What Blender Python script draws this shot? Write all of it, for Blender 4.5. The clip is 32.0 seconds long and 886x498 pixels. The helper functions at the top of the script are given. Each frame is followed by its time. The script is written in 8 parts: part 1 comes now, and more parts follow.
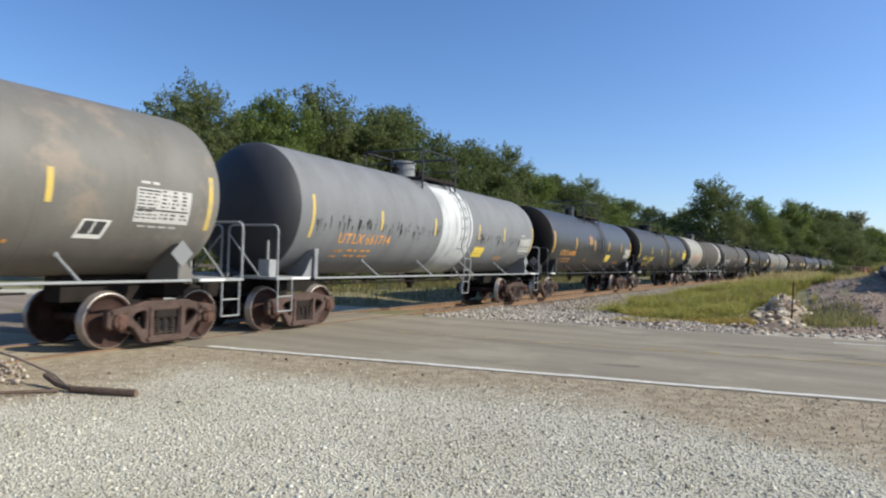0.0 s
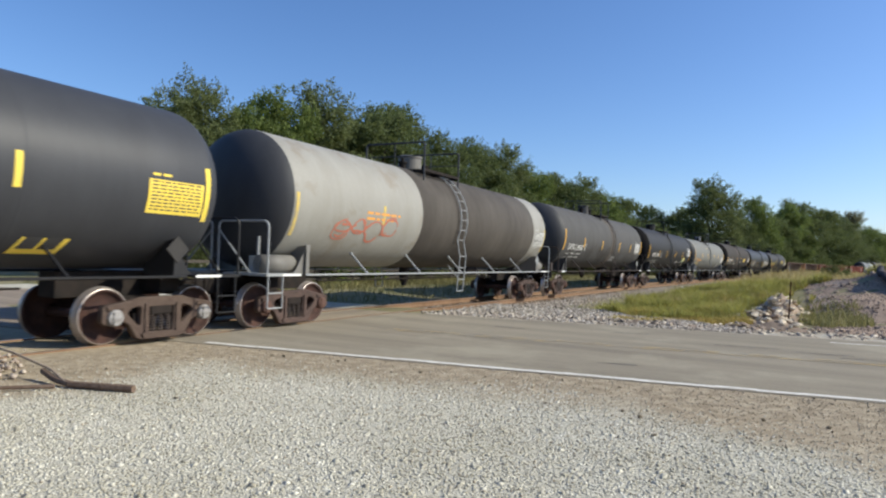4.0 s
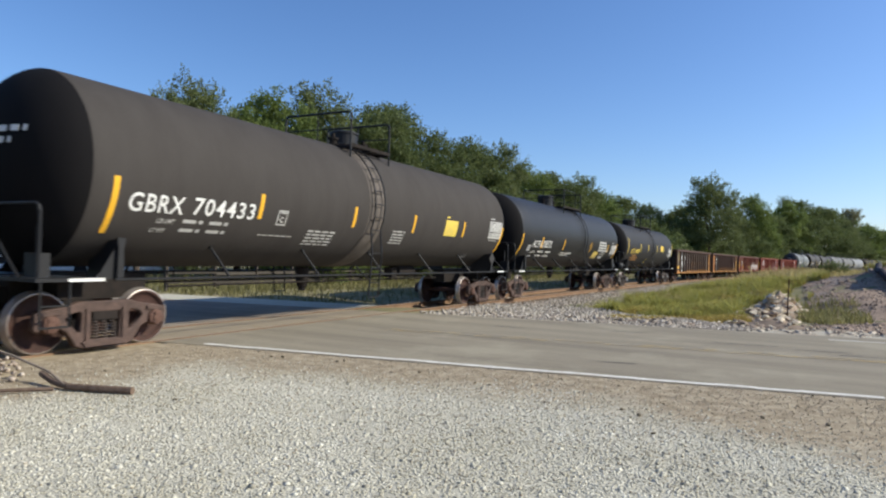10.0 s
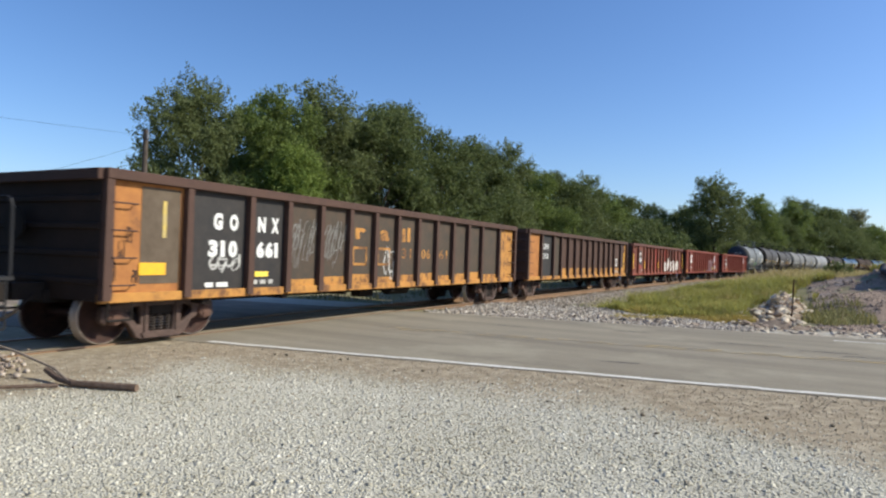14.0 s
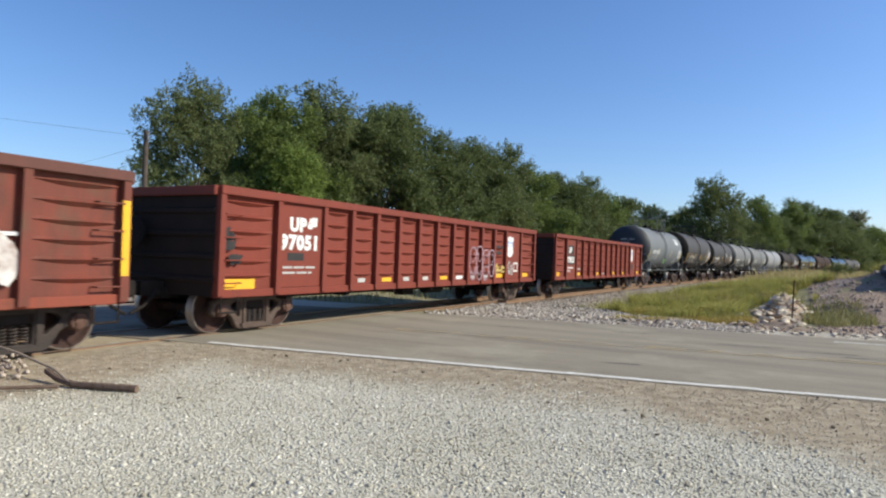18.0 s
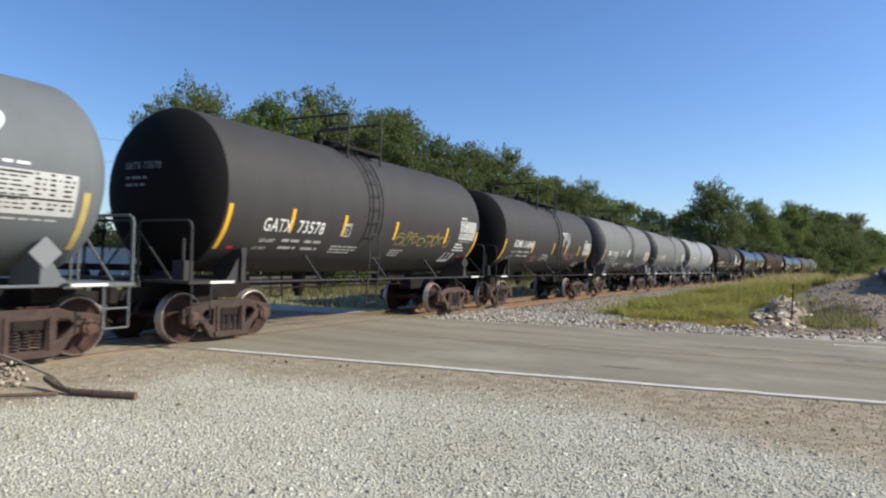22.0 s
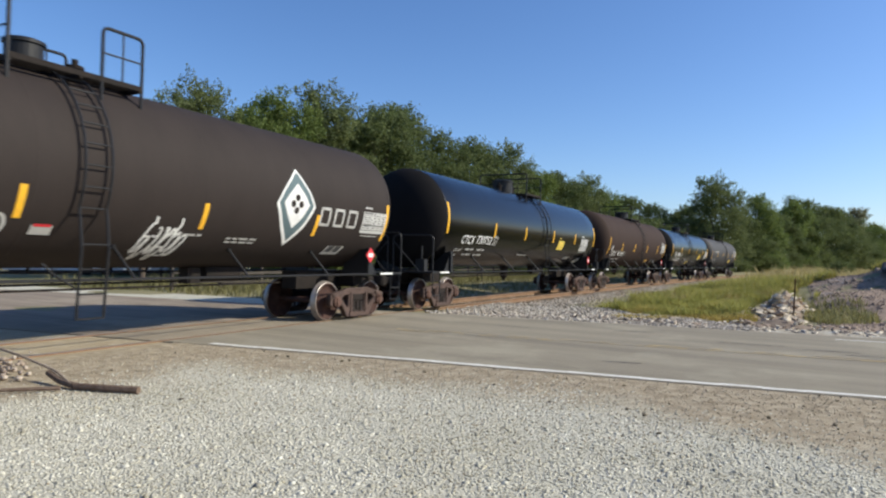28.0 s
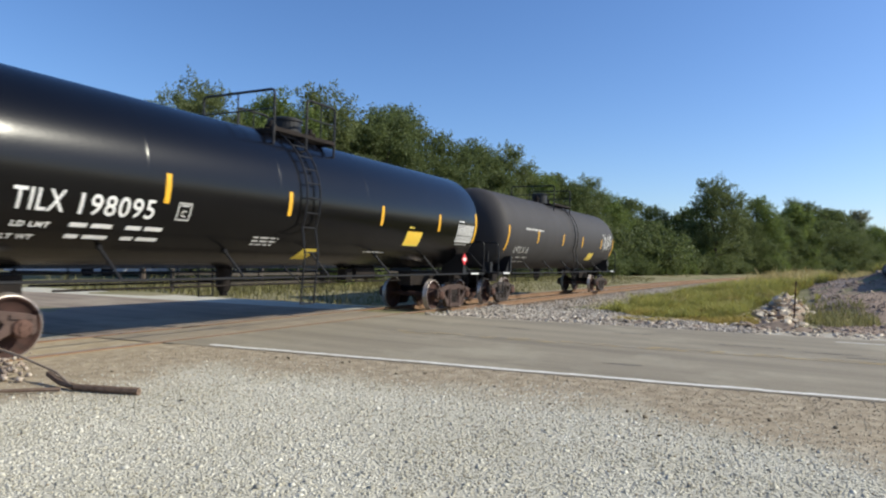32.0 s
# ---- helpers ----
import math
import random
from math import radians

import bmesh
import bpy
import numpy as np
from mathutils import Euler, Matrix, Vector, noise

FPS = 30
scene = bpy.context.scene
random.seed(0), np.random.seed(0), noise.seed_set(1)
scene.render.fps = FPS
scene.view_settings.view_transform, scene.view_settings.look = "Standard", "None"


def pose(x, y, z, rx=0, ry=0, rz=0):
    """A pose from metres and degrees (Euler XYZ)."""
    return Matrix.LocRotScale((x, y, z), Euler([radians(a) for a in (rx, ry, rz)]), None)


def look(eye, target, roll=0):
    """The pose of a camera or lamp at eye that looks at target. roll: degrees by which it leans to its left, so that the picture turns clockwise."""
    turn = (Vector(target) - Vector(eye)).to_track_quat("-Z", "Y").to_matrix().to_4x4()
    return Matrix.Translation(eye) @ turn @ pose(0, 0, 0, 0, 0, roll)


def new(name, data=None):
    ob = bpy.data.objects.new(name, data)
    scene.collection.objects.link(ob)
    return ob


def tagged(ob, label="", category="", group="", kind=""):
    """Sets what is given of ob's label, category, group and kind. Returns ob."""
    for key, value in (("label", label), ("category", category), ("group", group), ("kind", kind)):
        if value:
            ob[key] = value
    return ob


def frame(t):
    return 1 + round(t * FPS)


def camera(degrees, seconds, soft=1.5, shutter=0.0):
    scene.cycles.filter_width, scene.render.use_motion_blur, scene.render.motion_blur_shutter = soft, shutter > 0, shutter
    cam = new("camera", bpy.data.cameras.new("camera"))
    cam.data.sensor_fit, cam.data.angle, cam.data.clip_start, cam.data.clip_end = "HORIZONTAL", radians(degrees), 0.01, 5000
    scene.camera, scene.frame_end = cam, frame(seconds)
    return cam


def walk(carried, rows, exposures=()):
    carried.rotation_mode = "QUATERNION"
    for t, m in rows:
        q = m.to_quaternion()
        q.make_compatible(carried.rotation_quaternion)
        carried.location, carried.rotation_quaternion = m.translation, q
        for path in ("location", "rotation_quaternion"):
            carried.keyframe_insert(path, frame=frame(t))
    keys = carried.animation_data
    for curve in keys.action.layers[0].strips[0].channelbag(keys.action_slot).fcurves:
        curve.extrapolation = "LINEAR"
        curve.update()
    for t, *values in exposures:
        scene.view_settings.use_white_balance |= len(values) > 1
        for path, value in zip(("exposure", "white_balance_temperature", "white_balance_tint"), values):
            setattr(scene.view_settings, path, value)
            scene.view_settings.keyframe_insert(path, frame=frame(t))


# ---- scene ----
EYE = (0.0, 0.0, 1.618)
cam = camera(68.6, 32.0, soft=2.2, shutter=0.12)
walk(cam, [
    (0.0, pose(*EYE, 90.857, -1.649, 27.738)),
    (0.5, pose(*EYE, 90.840, -1.686, 27.730)),
    (1.0, pose(*EYE, 90.788, -1.790, 27.708)),
    (1.5, pose(*EYE, 90.742, -1.826, 27.685)),
    (2.0, pose(*EYE, 90.717, -1.850, 27.650)),
    (2.5, pose(*EYE, 90.682, -1.934, 27.641)),
    (3.0, pose(*EYE, 90.645, -1.971, 27.638)),
    (3.5, pose(*EYE, 90.634, -1.987, 27.614)),
    (5.5, pose(*EYE, 90.791, -1.957, 27.407)),
    (6.0, pose(*EYE, 90.835, -1.907, 27.402)),
    (6.5, pose(*EYE, 90.890, -1.905, 27.429)),
    (7.0, pose(*EYE, 90.925, -1.860, 27.441)),
    (7.5, pose(*EYE, 90.930, -1.752, 27.449)),
    (8.0, pose(*EYE, 90.906, -1.664, 27.446)),
    (8.5, pose(*EYE, 90.838, -1.568, 27.432)),
    (9.0, pose(*EYE, 90.754, -1.621, 27.417)),
    (9.5, pose(*EYE, 90.696, -1.636, 27.432)),
    (10.0, pose(*EYE, 90.636, -1.630, 27.439)),
    (10.5, pose(*EYE, 90.588, -1.690, 27.451)),
    (11.0, pose(*EYE, 90.572, -1.731, 27.458)),
    (11.5, pose(*EYE, 90.537, -1.778, 27.480)),
    (12.0, pose(*EYE, 90.497, -1.830, 27.559)),
    (12.5, pose(*EYE, 90.455, -1.813, 27.661)),
    (13.0, pose(*EYE, 90.439, -1.789, 27.739)),
    (13.5, pose(*EYE, 90.467, -1.847, 27.769)),
    (14.0, pose(*EYE, 90.522, -1.883, 27.776)),
    (14.5, pose(*EYE, 90.568, -1.973, 27.765)),
    (16.5, pose(*EYE, 90.711, -2.189, 27.889)),
    (17.0, pose(*EYE, 90.683, -2.180, 27.881)),
    (17.5, pose(*EYE, 90.633, -2.064, 27.839)),
    (18.0, pose(*EYE, 90.614, -1.899, 27.799)),
    (18.5, pose(*EYE, 90.624, -1.797, 27.757)),
    (19.0, pose(*EYE, 90.660, -1.846, 27.730)),
    (19.5, pose(*EYE, 90.723, -1.906, 27.707)),
    (20.0, pose(*EYE, 90.847, -1.930, 27.709)),
    (20.5, pose(*EYE, 90.956, -1.836, 27.730)),
    (21.0, pose(*EYE, 91.042, -1.614, 27.735)),
    (21.5, pose(*EYE, 91.070, -1.526, 27.722)),
    (22.0, pose(*EYE, 91.045, -1.578, 27.722)),
    (22.5, pose(*EYE, 90.983, -1.637, 27.735)),
    (23.0, pose(*EYE, 90.878, -1.635, 27.739)),
    (23.5, pose(*EYE, 90.811, -1.607, 27.735)),
    (24.0, pose(*EYE, 90.753, -1.656, 27.736)),
    (24.5, pose(*EYE, 90.721, -1.592, 27.720)),
    (25.0, pose(*EYE, 90.703, -1.491, 27.729)),
    (25.5, pose(*EYE, 90.663, -1.443, 27.787)),
    (27.5, pose(*EYE, 90.607, -1.636, 27.869)),
    (28.0, pose(*EYE, 90.594, -1.584, 27.870)),
    (28.5, pose(*EYE, 90.586, -1.526, 27.864)),
    (29.0, pose(*EYE, 90.578, -1.438, 27.865)),
    (29.5, pose(*EYE, 90.598, -1.463, 27.881)),
    (30.0, pose(*EYE, 90.644, -1.554, 27.927)),
    (30.5, pose(*EYE, 90.658, -1.587, 27.971)),
    (31.0, pose(*EYE, 90.675, -1.657, 27.975)),
    (31.5, pose(*EYE, 90.712, -1.732, 27.939)),
    (32.0, pose(*EYE, 90.746, -1.692, 27.914)),
], exposures=[(0, 0.16, 6500, 5.5), (32, 0.16, 6500, 5.5)])

# ---- light ----
SUN_AZ, SUN_EL = 25.0, 33.0      # degrees; azimuth from +x towards +y
world = bpy.data.worlds.new("sky")
scene.world = world
world.use_nodes = True
nt = world.node_tree
sky = nt.nodes.new("ShaderNodeTexSky")
sky.sky_type, sky.sun_disc = "NISHITA", False
sky.sun_elevation, sky.sun_rotation = radians(SUN_EL), radians(90 - SUN_AZ)
sky.altitude, sky.air_density, sky.dust_density, sky.ozone_density = 300, 1.0, 0.9, 2.5
bg = nt.nodes["Background"]
bg.inputs["Strength"].default_value = 0.125
deep = nt.nodes.new("ShaderNodeHueSaturation")
deep.inputs["Saturation"].default_value = 1.13
nt.links.new(sky.outputs["Color"], deep.inputs["Color"])
tint = nt.nodes.new("ShaderNodeVectorMath")
tint.operation = "MULTIPLY"
tint.inputs[1].default_value = (0.95, 1.0, 1.22)
nt.links.new(deep.outputs["Color"], tint.inputs[0])
nt.links.new(tint.outputs["Vector"], bg.inputs["Color"])
sun = new("sun", bpy.data.lights.new("sun", "SUN"))
sun.data.energy, sun.data.angle, sun.data.color = 5.0, radians(0.6), (1.0, 0.93, 0.80)
_d = Vector((math.cos(radians(SUN_EL)) * math.cos(radians(SUN_AZ)), math.cos(radians(SUN_EL)) * math.sin(radians(SUN_AZ)), math.sin(radians(SUN_EL))))
sun.matrix_world = look(_d * 60, (0, 0, 0))


# ---- materials ----
def mat(name, color, rough=0.7, metal=0.0, color2=None, scale=4.0, amount=0.5, stretch=(1, 1, 1), bump=0.0, bump_scale=40.0,
        color3=None, cover=0.0, cover_scale=1.2, spec=0.2, vary=0.0, fine=0.12, ramp=(0.35, 0.7)):
    """colour with a second one mixed in by a noise, a third by patches, fine grain, bump; vary: brightness by object."""
    m = bpy.data.materials.new(name)
    m.use_nodes = True
    t = m.node_tree
    n, ln = t.nodes, t.links
    b = n["Principled BSDF"]
    tc = n.new("ShaderNodeTexCoord")
    mp = n.new("ShaderNodeMapping")
    mp.inputs["Scale"].default_value = stretch
    ln.new(tc.outputs["Object"], mp.inputs["Vector"])

    def noise_fac(sc, det, lo, hi, vec):
        x = n.new("ShaderNodeTexNoise")
        x.inputs["Scale"].default_value, x.inputs["Detail"].default_value, x.inputs["Roughness"].default_value = sc, det, 0.65
        ln.new(vec, x.inputs["Vector"])
        r = n.new("ShaderNodeMapRange")
        r.inputs["From Min"].default_value, r.inputs["From Max"].default_value = lo, hi
        ln.new(x.outputs["Fac"], r.inputs["Value"])
        return r.outputs["Result"]

    def mix(fac, a, bb, mode="MIX"):
        x = n.new("ShaderNodeMix")
        x.data_type, x.blend_type = "RGBA", mode
        if isinstance(fac, float):
            x.inputs["Factor"].default_value = fac
        else:
            ln.new(fac, x.inputs["Factor"])
        for sock, v in ((x.inputs[6], a), (x.inputs[7], bb)):
            if isinstance(v, tuple):
                sock.default_value = (*v, 1)
            else:
                ln.new(v, sock)
        return x.outputs[2]

    def scaled(out, k):
        x = n.new("ShaderNodeMath")
        x.operation = "MULTIPLY"
        x.inputs[1].default_value = k
        ln.new(out, x.inputs[0])
        return x.outputs[0]

    col = color
    if color2:
        col = mix(scaled(noise_fac(scale, 6, *ramp, mp.outputs["Vector"]), amount), col, color2)
    if color3:
        col = mix(scaled(noise_fac(cover_scale, 5, 0.62 - cover * 0.35, 0.72 - cover * 0.3, tc.outputs["Object"]), 0.85), col, color3)
    if fine:
        grain = noise_fac(bump_scale, 3, 0.2, 0.8, tc.outputs["Object"])
        g = n.new("ShaderNodeMapRange")
        g.inputs["To Min"].default_value, g.inputs["To Max"].default_value = 1 - fine, 1 + fine
        ln.new(grain, g.inputs["Value"])
        x = n.new("ShaderNodeVectorMath")
        x.operation = "SCALE"
        if isinstance(col, tuple):
            x.inputs[0].default_value = col
        else:
            ln.new(col, x.inputs[0])
        ln.new(g.outputs["Result"], x.inputs["Scale"])
        col = x.outputs["Vector"]
    if vary:
        oi = n.new("ShaderNodeObjectInfo")
        g = n.new("ShaderNodeMapRange")
        g.inputs["To Min"].default_value, g.inputs["To Max"].default_value = 1 - vary, 1 + vary
        ln.new(oi.outputs["Random"], g.inputs["Value"])
        x = n.new("ShaderNodeVectorMath")
        x.operation = "SCALE"
        if isinstance(col, tuple):
            x.inputs[0].default_value = col
        else:
            ln.new(col, x.inputs[0])
        ln.new(g.outputs["Result"], x.inputs["Scale"])
        col = x.outputs["Vector"]
    if isinstance(col, tuple):
        b.inputs["Base Color"].default_value = (*col, 1)
    else:
        ln.new(col, b.inputs["Base Color"])
    b.inputs["Roughness"].default_value, b.inputs["Metallic"].default_value = rough, metal
    b.inputs["Specular IOR Level"].default_value = spec
    if bump:
        x = n.new("ShaderNodeBump")
        x.inputs["Strength"].default_value, x.inputs["Distance"].default_value = min(1.0, bump), 0.02
        y = n.new("ShaderNodeTexNoise")
        y.inputs["Scale"].default_value, y.inputs["Detail"].default_value = bump_scale, 5
        ln.new(tc.outputs["Object"], y.inputs["Vector"])
        ln.new(y.outputs["Fac"], x.inputs["Height"])
        ln.new(x.outputs["Normal"], b.inputs["Normal"])
    return m


# ---- mesh helpers ----
def part(name, bm, material, parent=None, label="", smooth=False):
    me = bpy.data.meshes.new(name)
    bm.to_mesh(me)
    bm.free()
    if smooth:
        for p in me.polygons:
            p.use_smooth = True
    for m in (material if isinstance(material, (list, tuple)) else (material,)):
        me.materials.append(m)
    ob = new(name, me)
    if parent:
        ob.parent = parent
    if label:
        tagged(ob, label)
    if name in ("stencilling", "sprayed_mark", "head_mark"):
        tagged(ob, kind="stuff")
    return ob


def shared(name, me, parent, m=None):
    ob = new(name, me)
    ob.parent = parent
    if m:
        ob.matrix_basis = m
    return ob


def box(bm, x0, x1, y0, y1, z0, z1, m=None, bevel=0.0):
    g = bmesh.ops.create_cube(bm, size=1.0)["verts"]
    mm = Matrix.Translation(((x0 + x1) / 2, (y0 + y1) / 2, (z0 + z1) / 2)) @ Matrix.Diagonal((x1 - x0, y1 - y0, z1 - z0, 1))
    bmesh.ops.transform(bm, matrix=(m @ mm) if m else mm, verts=g)
    if bevel:
        es = list({e for v in g for e in v.link_edges})
        bmesh.ops.bevel(bm, geom=es, offset=bevel, segments=1, affect="EDGES")
    return bm


def rod(bm, a, b, r, n=8, r2=None):
    """A bar of round section from a to b."""
    a, b = Vector(a), Vector(b)
    g = bmesh.ops.create_cone(bm, cap_ends=True, segments=n, radius1=r, radius2=r if r2 is None else r2, depth=(b - a).length)["verts"]
    q = (b - a).to_track_quat("Z", "Y").to_matrix().to_4x4()
    bmesh.ops.transform(bm, matrix=Matrix.Translation((a + b) / 2) @ q, verts=g)
    return bm


def pipe(bm, pts, r, n=8):
    """A round tube swept along points, in one piece with closed ends."""
    pts = [Vector(p) for p in pts]
    rings, side = [], None
    for i, p in enumerate(pts):
        d = (pts[min(i + 1, len(pts) - 1)] - pts[max(i - 1, 0)]).normalized()
        if side is None:
            side = d.orthogonal().normalized()
        side = (side - d * side.dot(d)).normalized()
        up = d.cross(side)
        rings.append([bm.verts.new(p + (side * math.cos(6.2832 * k / n) + up * math.sin(6.2832 * k / n)) * r) for k in range(n)])
    for p, q in zip(rings, rings[1:]):
        for k in range(n):
            bm.faces.new((p[k], p[(k + 1) % n], q[(k + 1) % n], q[k]))
    bm.faces.new(rings[0][::-1])
    bm.faces.new(rings[-1])
    return bm


def lathe(bm, profile, axis="y", n=32):
    """profile: (along, radius) pairs; closed at radius 0."""
    rings = []
    for a, r in profile:
        if r < 1e-6:
            rings.append([bm.verts.new({"y": (0, a, 0), "x": (a, 0, 0), "z": (0, 0, a)}[axis])])
            continue
        ring = []
        for k in range(n):
            u = 2 * math.pi * k / n
            c, s = r * math.cos(u), r * math.sin(u)
            ring.append(bm.verts.new({"y": (c, a, s), "x": (a, c, s), "z": (c, s, a)}[axis]))
        rings.append(ring)
    for p, q in zip(rings, rings[1:]):
        for k in range(n):
            j = (k + 1) % n
            if len(p) == 1 and len(q) == 1:
                continue
            if len(p) == 1:
                bm.faces.new((p[0], q[j], q[k]))
            elif len(q) == 1:
                bm.faces.new((p[k], p[j], q[0]))
            else:
                bm.faces.new((p[k], p[j], q[j], q[k]))
    bmesh.ops.recalc_face_normals(bm, faces=bm.faces)
    return bm


def prism(bm, poly, x0, x1, m=None):
    """poly of (y, z) swept from x0 to x1."""
    a = [bm.verts.new((x0, y, z)) for y, z in poly]
    b = [bm.verts.new((x1, y, z)) for y, z in poly]
    bm.faces.new(a)
    bm.faces.new(b[::-1])
    for i in range(len(poly)):
        j = (i + 1) % len(poly)
        bm.faces.new((a[i], b[i], b[j], a[j]))
    if m:
        bmesh.ops.transform(bm, matrix=m, verts=a + b)
    bmesh.ops.recalc_face_normals(bm, faces=bm.faces)
    return bm


def empty(name, m=None):
    ob = new(name)
    ob.empty_display_size = 0.3
    if m:
        ob.matrix_basis = m
    return ob


# ---- the line of the track ----
TRACK_X, BEND_AT, BEND_R = -10.446, 13.42, 738.9
KNOTS = (0, 4, 9, 14, 18, 22, 27, 32)
SPEED = (12.746, 12.812, 12.812, 12.784, 12.757, 12.845, 12.783, 12.18)


def on_line(s, off=0.0):
    """x, y and heading (turn to the right) of the track's centre line, off metres towards the camera's side."""
    a = max(0.0, s - BEND_AT) / BEND_R
    x = TRACK_X + BEND_R * (1 - math.cos(a))
    y = min(s, BEND_AT) + BEND_R * math.sin(a)
    return x + off * math.cos(a), y - off * math.sin(a), a


def travelled(t):
    d = 0.0
    for (ta, va), (tb, vb) in zip(zip(KNOTS, SPEED), zip(KNOTS[1:], SPEED[1:])):
        if t <= ta:
            break
        u = min(t, tb) - ta
        d += u * (va + (va + (vb - va) * u / (tb - ta))) / 2
    return d


def car_pose(s, half):
    """half: half the distance between the trucks' centres."""
    x0, y0, _ = on_line(s - half)
    x1, y1, _ = on_line(s + half)
    return pose((x0 + x1) / 2, (y0 + y1) / 2, 0, 0, 0, -math.degrees(math.atan2(x1 - x0, y1 - y0)))


# ---- rolling stock: materials ----
M_STEEL = mat("worn_wheel_steel", (0.42, 0.38, 0.35), 0.42, 0.75, (0.22, 0.15, 0.11), 6, 0.5)
M_WHEEL = mat("rusty_wheel", (0.045, 0.027, 0.023), 0.8, 0.2, (0.09, 0.045, 0.035), 7, 0.8, bump=0.2, bump_scale=60, vary=0.15)
M_CAST = mat("rusty_cast_steel", (0.052, 0.036, 0.031), 0.7, 0.0, (0.115, 0.074, 0.06), 6, 0.8, bump=0.35, bump_scale=50, vary=0.2)
M_CASTDARK = mat("greasy_cast_steel", (0.04, 0.033, 0.03), 0.7, 0.0, (0.085, 0.062, 0.052), 5, 0.8, bump=0.3, bump_scale=50, vary=0.2)
M_UNDER = mat("dirty_underframe", (0.018, 0.016, 0.015), 0.85, 0.0, (0.038, 0.029, 0.025), 4, 0.7, bump=0.2, spec=0.1)
M_CAP = mat("bearing_cap", (0.10, 0.055, 0.042), 0.7, 0.3, (0.18, 0.11, 0.085), 12, 0.7, bump=0.2)
M_CAPGREY = mat("grey_bearing_cap", (0.35, 0.34, 0.33), 0.6, 0.3, (0.12, 0.1, 0.09), 14, 0.7)
M_YELLOW = mat("reflective_yellow", (0.85, 0.45, 0.03), 0.45, 0, (0.55, 0.32, 0.06), 9, 0.5)
M_TAPEDIRTY = mat("grimy_tape", (0.26, 0.20, 0.12), 0.7, 0, (0.17, 0.15, 0.12), 6, 0.9)
M_YELLOWPALE = mat("worn_yellow_tape", (0.62, 0.45, 0.10), 0.6, 0, (0.35, 0.3, 0.2), 7, 0.8)
M_WHITE = mat("white_lettering", (0.78, 0.77, 0.74), 0.6, 0, (0.5, 0.49, 0.46), 5, 0.5)
M_ORANGE = mat("orange_lettering", (0.75, 0.33, 0.06), 0.6, 0, (0.45, 0.28, 0.14), 5, 0.7)
M_YLETTER = mat("yellow_lettering", (0.85, 0.62, 0.08), 0.6, 0, (0.6, 0.5, 0.15), 5, 0.5)
M_FADED = mat("faded_white_lettering", (0.5, 0.49, 0.46), 0.7, 0, (0.3, 0.29, 0.27), 6, 0.7)
M_RED = mat("red_placard", (0.6, 0.04, 0.05), 0.5)
M_GREEN = mat("green_marker", (0.25, 0.6, 0.15), 0.6)
M_PLACARD = mat("grey_placard", (0.21, 0.215, 0.22), 0.6, 0, (0.2, 0.2, 0.2), 6, 0.5)


def paint(name, c, c2, rough=0.5, amount=0.6, streak=True, c3=None, cover=0.0, spec=0.28):
    """Tank paint with streaks that run down, stains and a little grain."""
    return mat(name, c, rough, 0.0, c2, 1.3, amount * 0.7, (1.0, 1.3, 0.35) if streak else (1, 1, 1), 0.05, 25, c3, cover, 0.9, spec=spec, fine=0.06)


# ---- trucks ----
def wheel_mesh():
    """A wheelset on the x axis: two wheels with flange and rim, the axle, the bearing caps."""
    bm = bmesh.new()
    for sgn in (1, -1):
        p = [(0.80, 0.0), (0.80, 0.12), (0.765, 0.14), (0.745, 0.20), (0.735, 0.34), (0.775, 0.385), (0.80, 0.40), (0.80, 0.433), (0.80, 0.45), (0.79, 0.457),
             (0.70, 0.462), (0.69, 0.485), (0.67, 0.487), (0.66, 0.47), (0.66, 0.40), (0.69, 0.37), (0.70, 0.20), (0.66, 0.14), (0.64, 0.10)]
        lathe(bm, [(a * sgn, r) for a, r in p], "x", 40)
    lathe(bm, [(-0.66, 0.085), (-0.3, 0.075), (0.3, 0.075), (0.66, 0.085)], "x", 12)
    for f in bm.faces:
        r = min(math.hypot(v.co.y, v.co.z) for v in f.verts)
        f.smooth = True
        f.material_index = 1 if r > 0.43 else 0
    me = bpy.data.meshes.new("wheelset")
    bm.to_mesh(me)
    bm.free()
    me.materials.append(M_WHEEL), me.materials.append(M_STEEL)
    return me


def cap_mesh(material):
    bm = bmesh.new()
    lathe(bm, [(0.80, 0.085), (0.98, 0.085), (0.985, 0.135), (1.10, 0.135), (1.12, 0.12), (1.125, 0.075), (1.145, 0.07), (1.15, 0.0)], "x", 18)
    for k in range(3):
        u = 2 * math.pi * k / 3
        rod(bm, (1.12, 0.085 * math.cos(u), 0.085 * math.sin(u)), (1.15, 0.085 * math.cos(u), 0.085 * math.sin(u)), 0.022, 6)
    me = bpy.data.meshes.new("bearing_cap")
    bm.to_mesh(me)
    bm.free()
    me.materials.append(material)
    return me


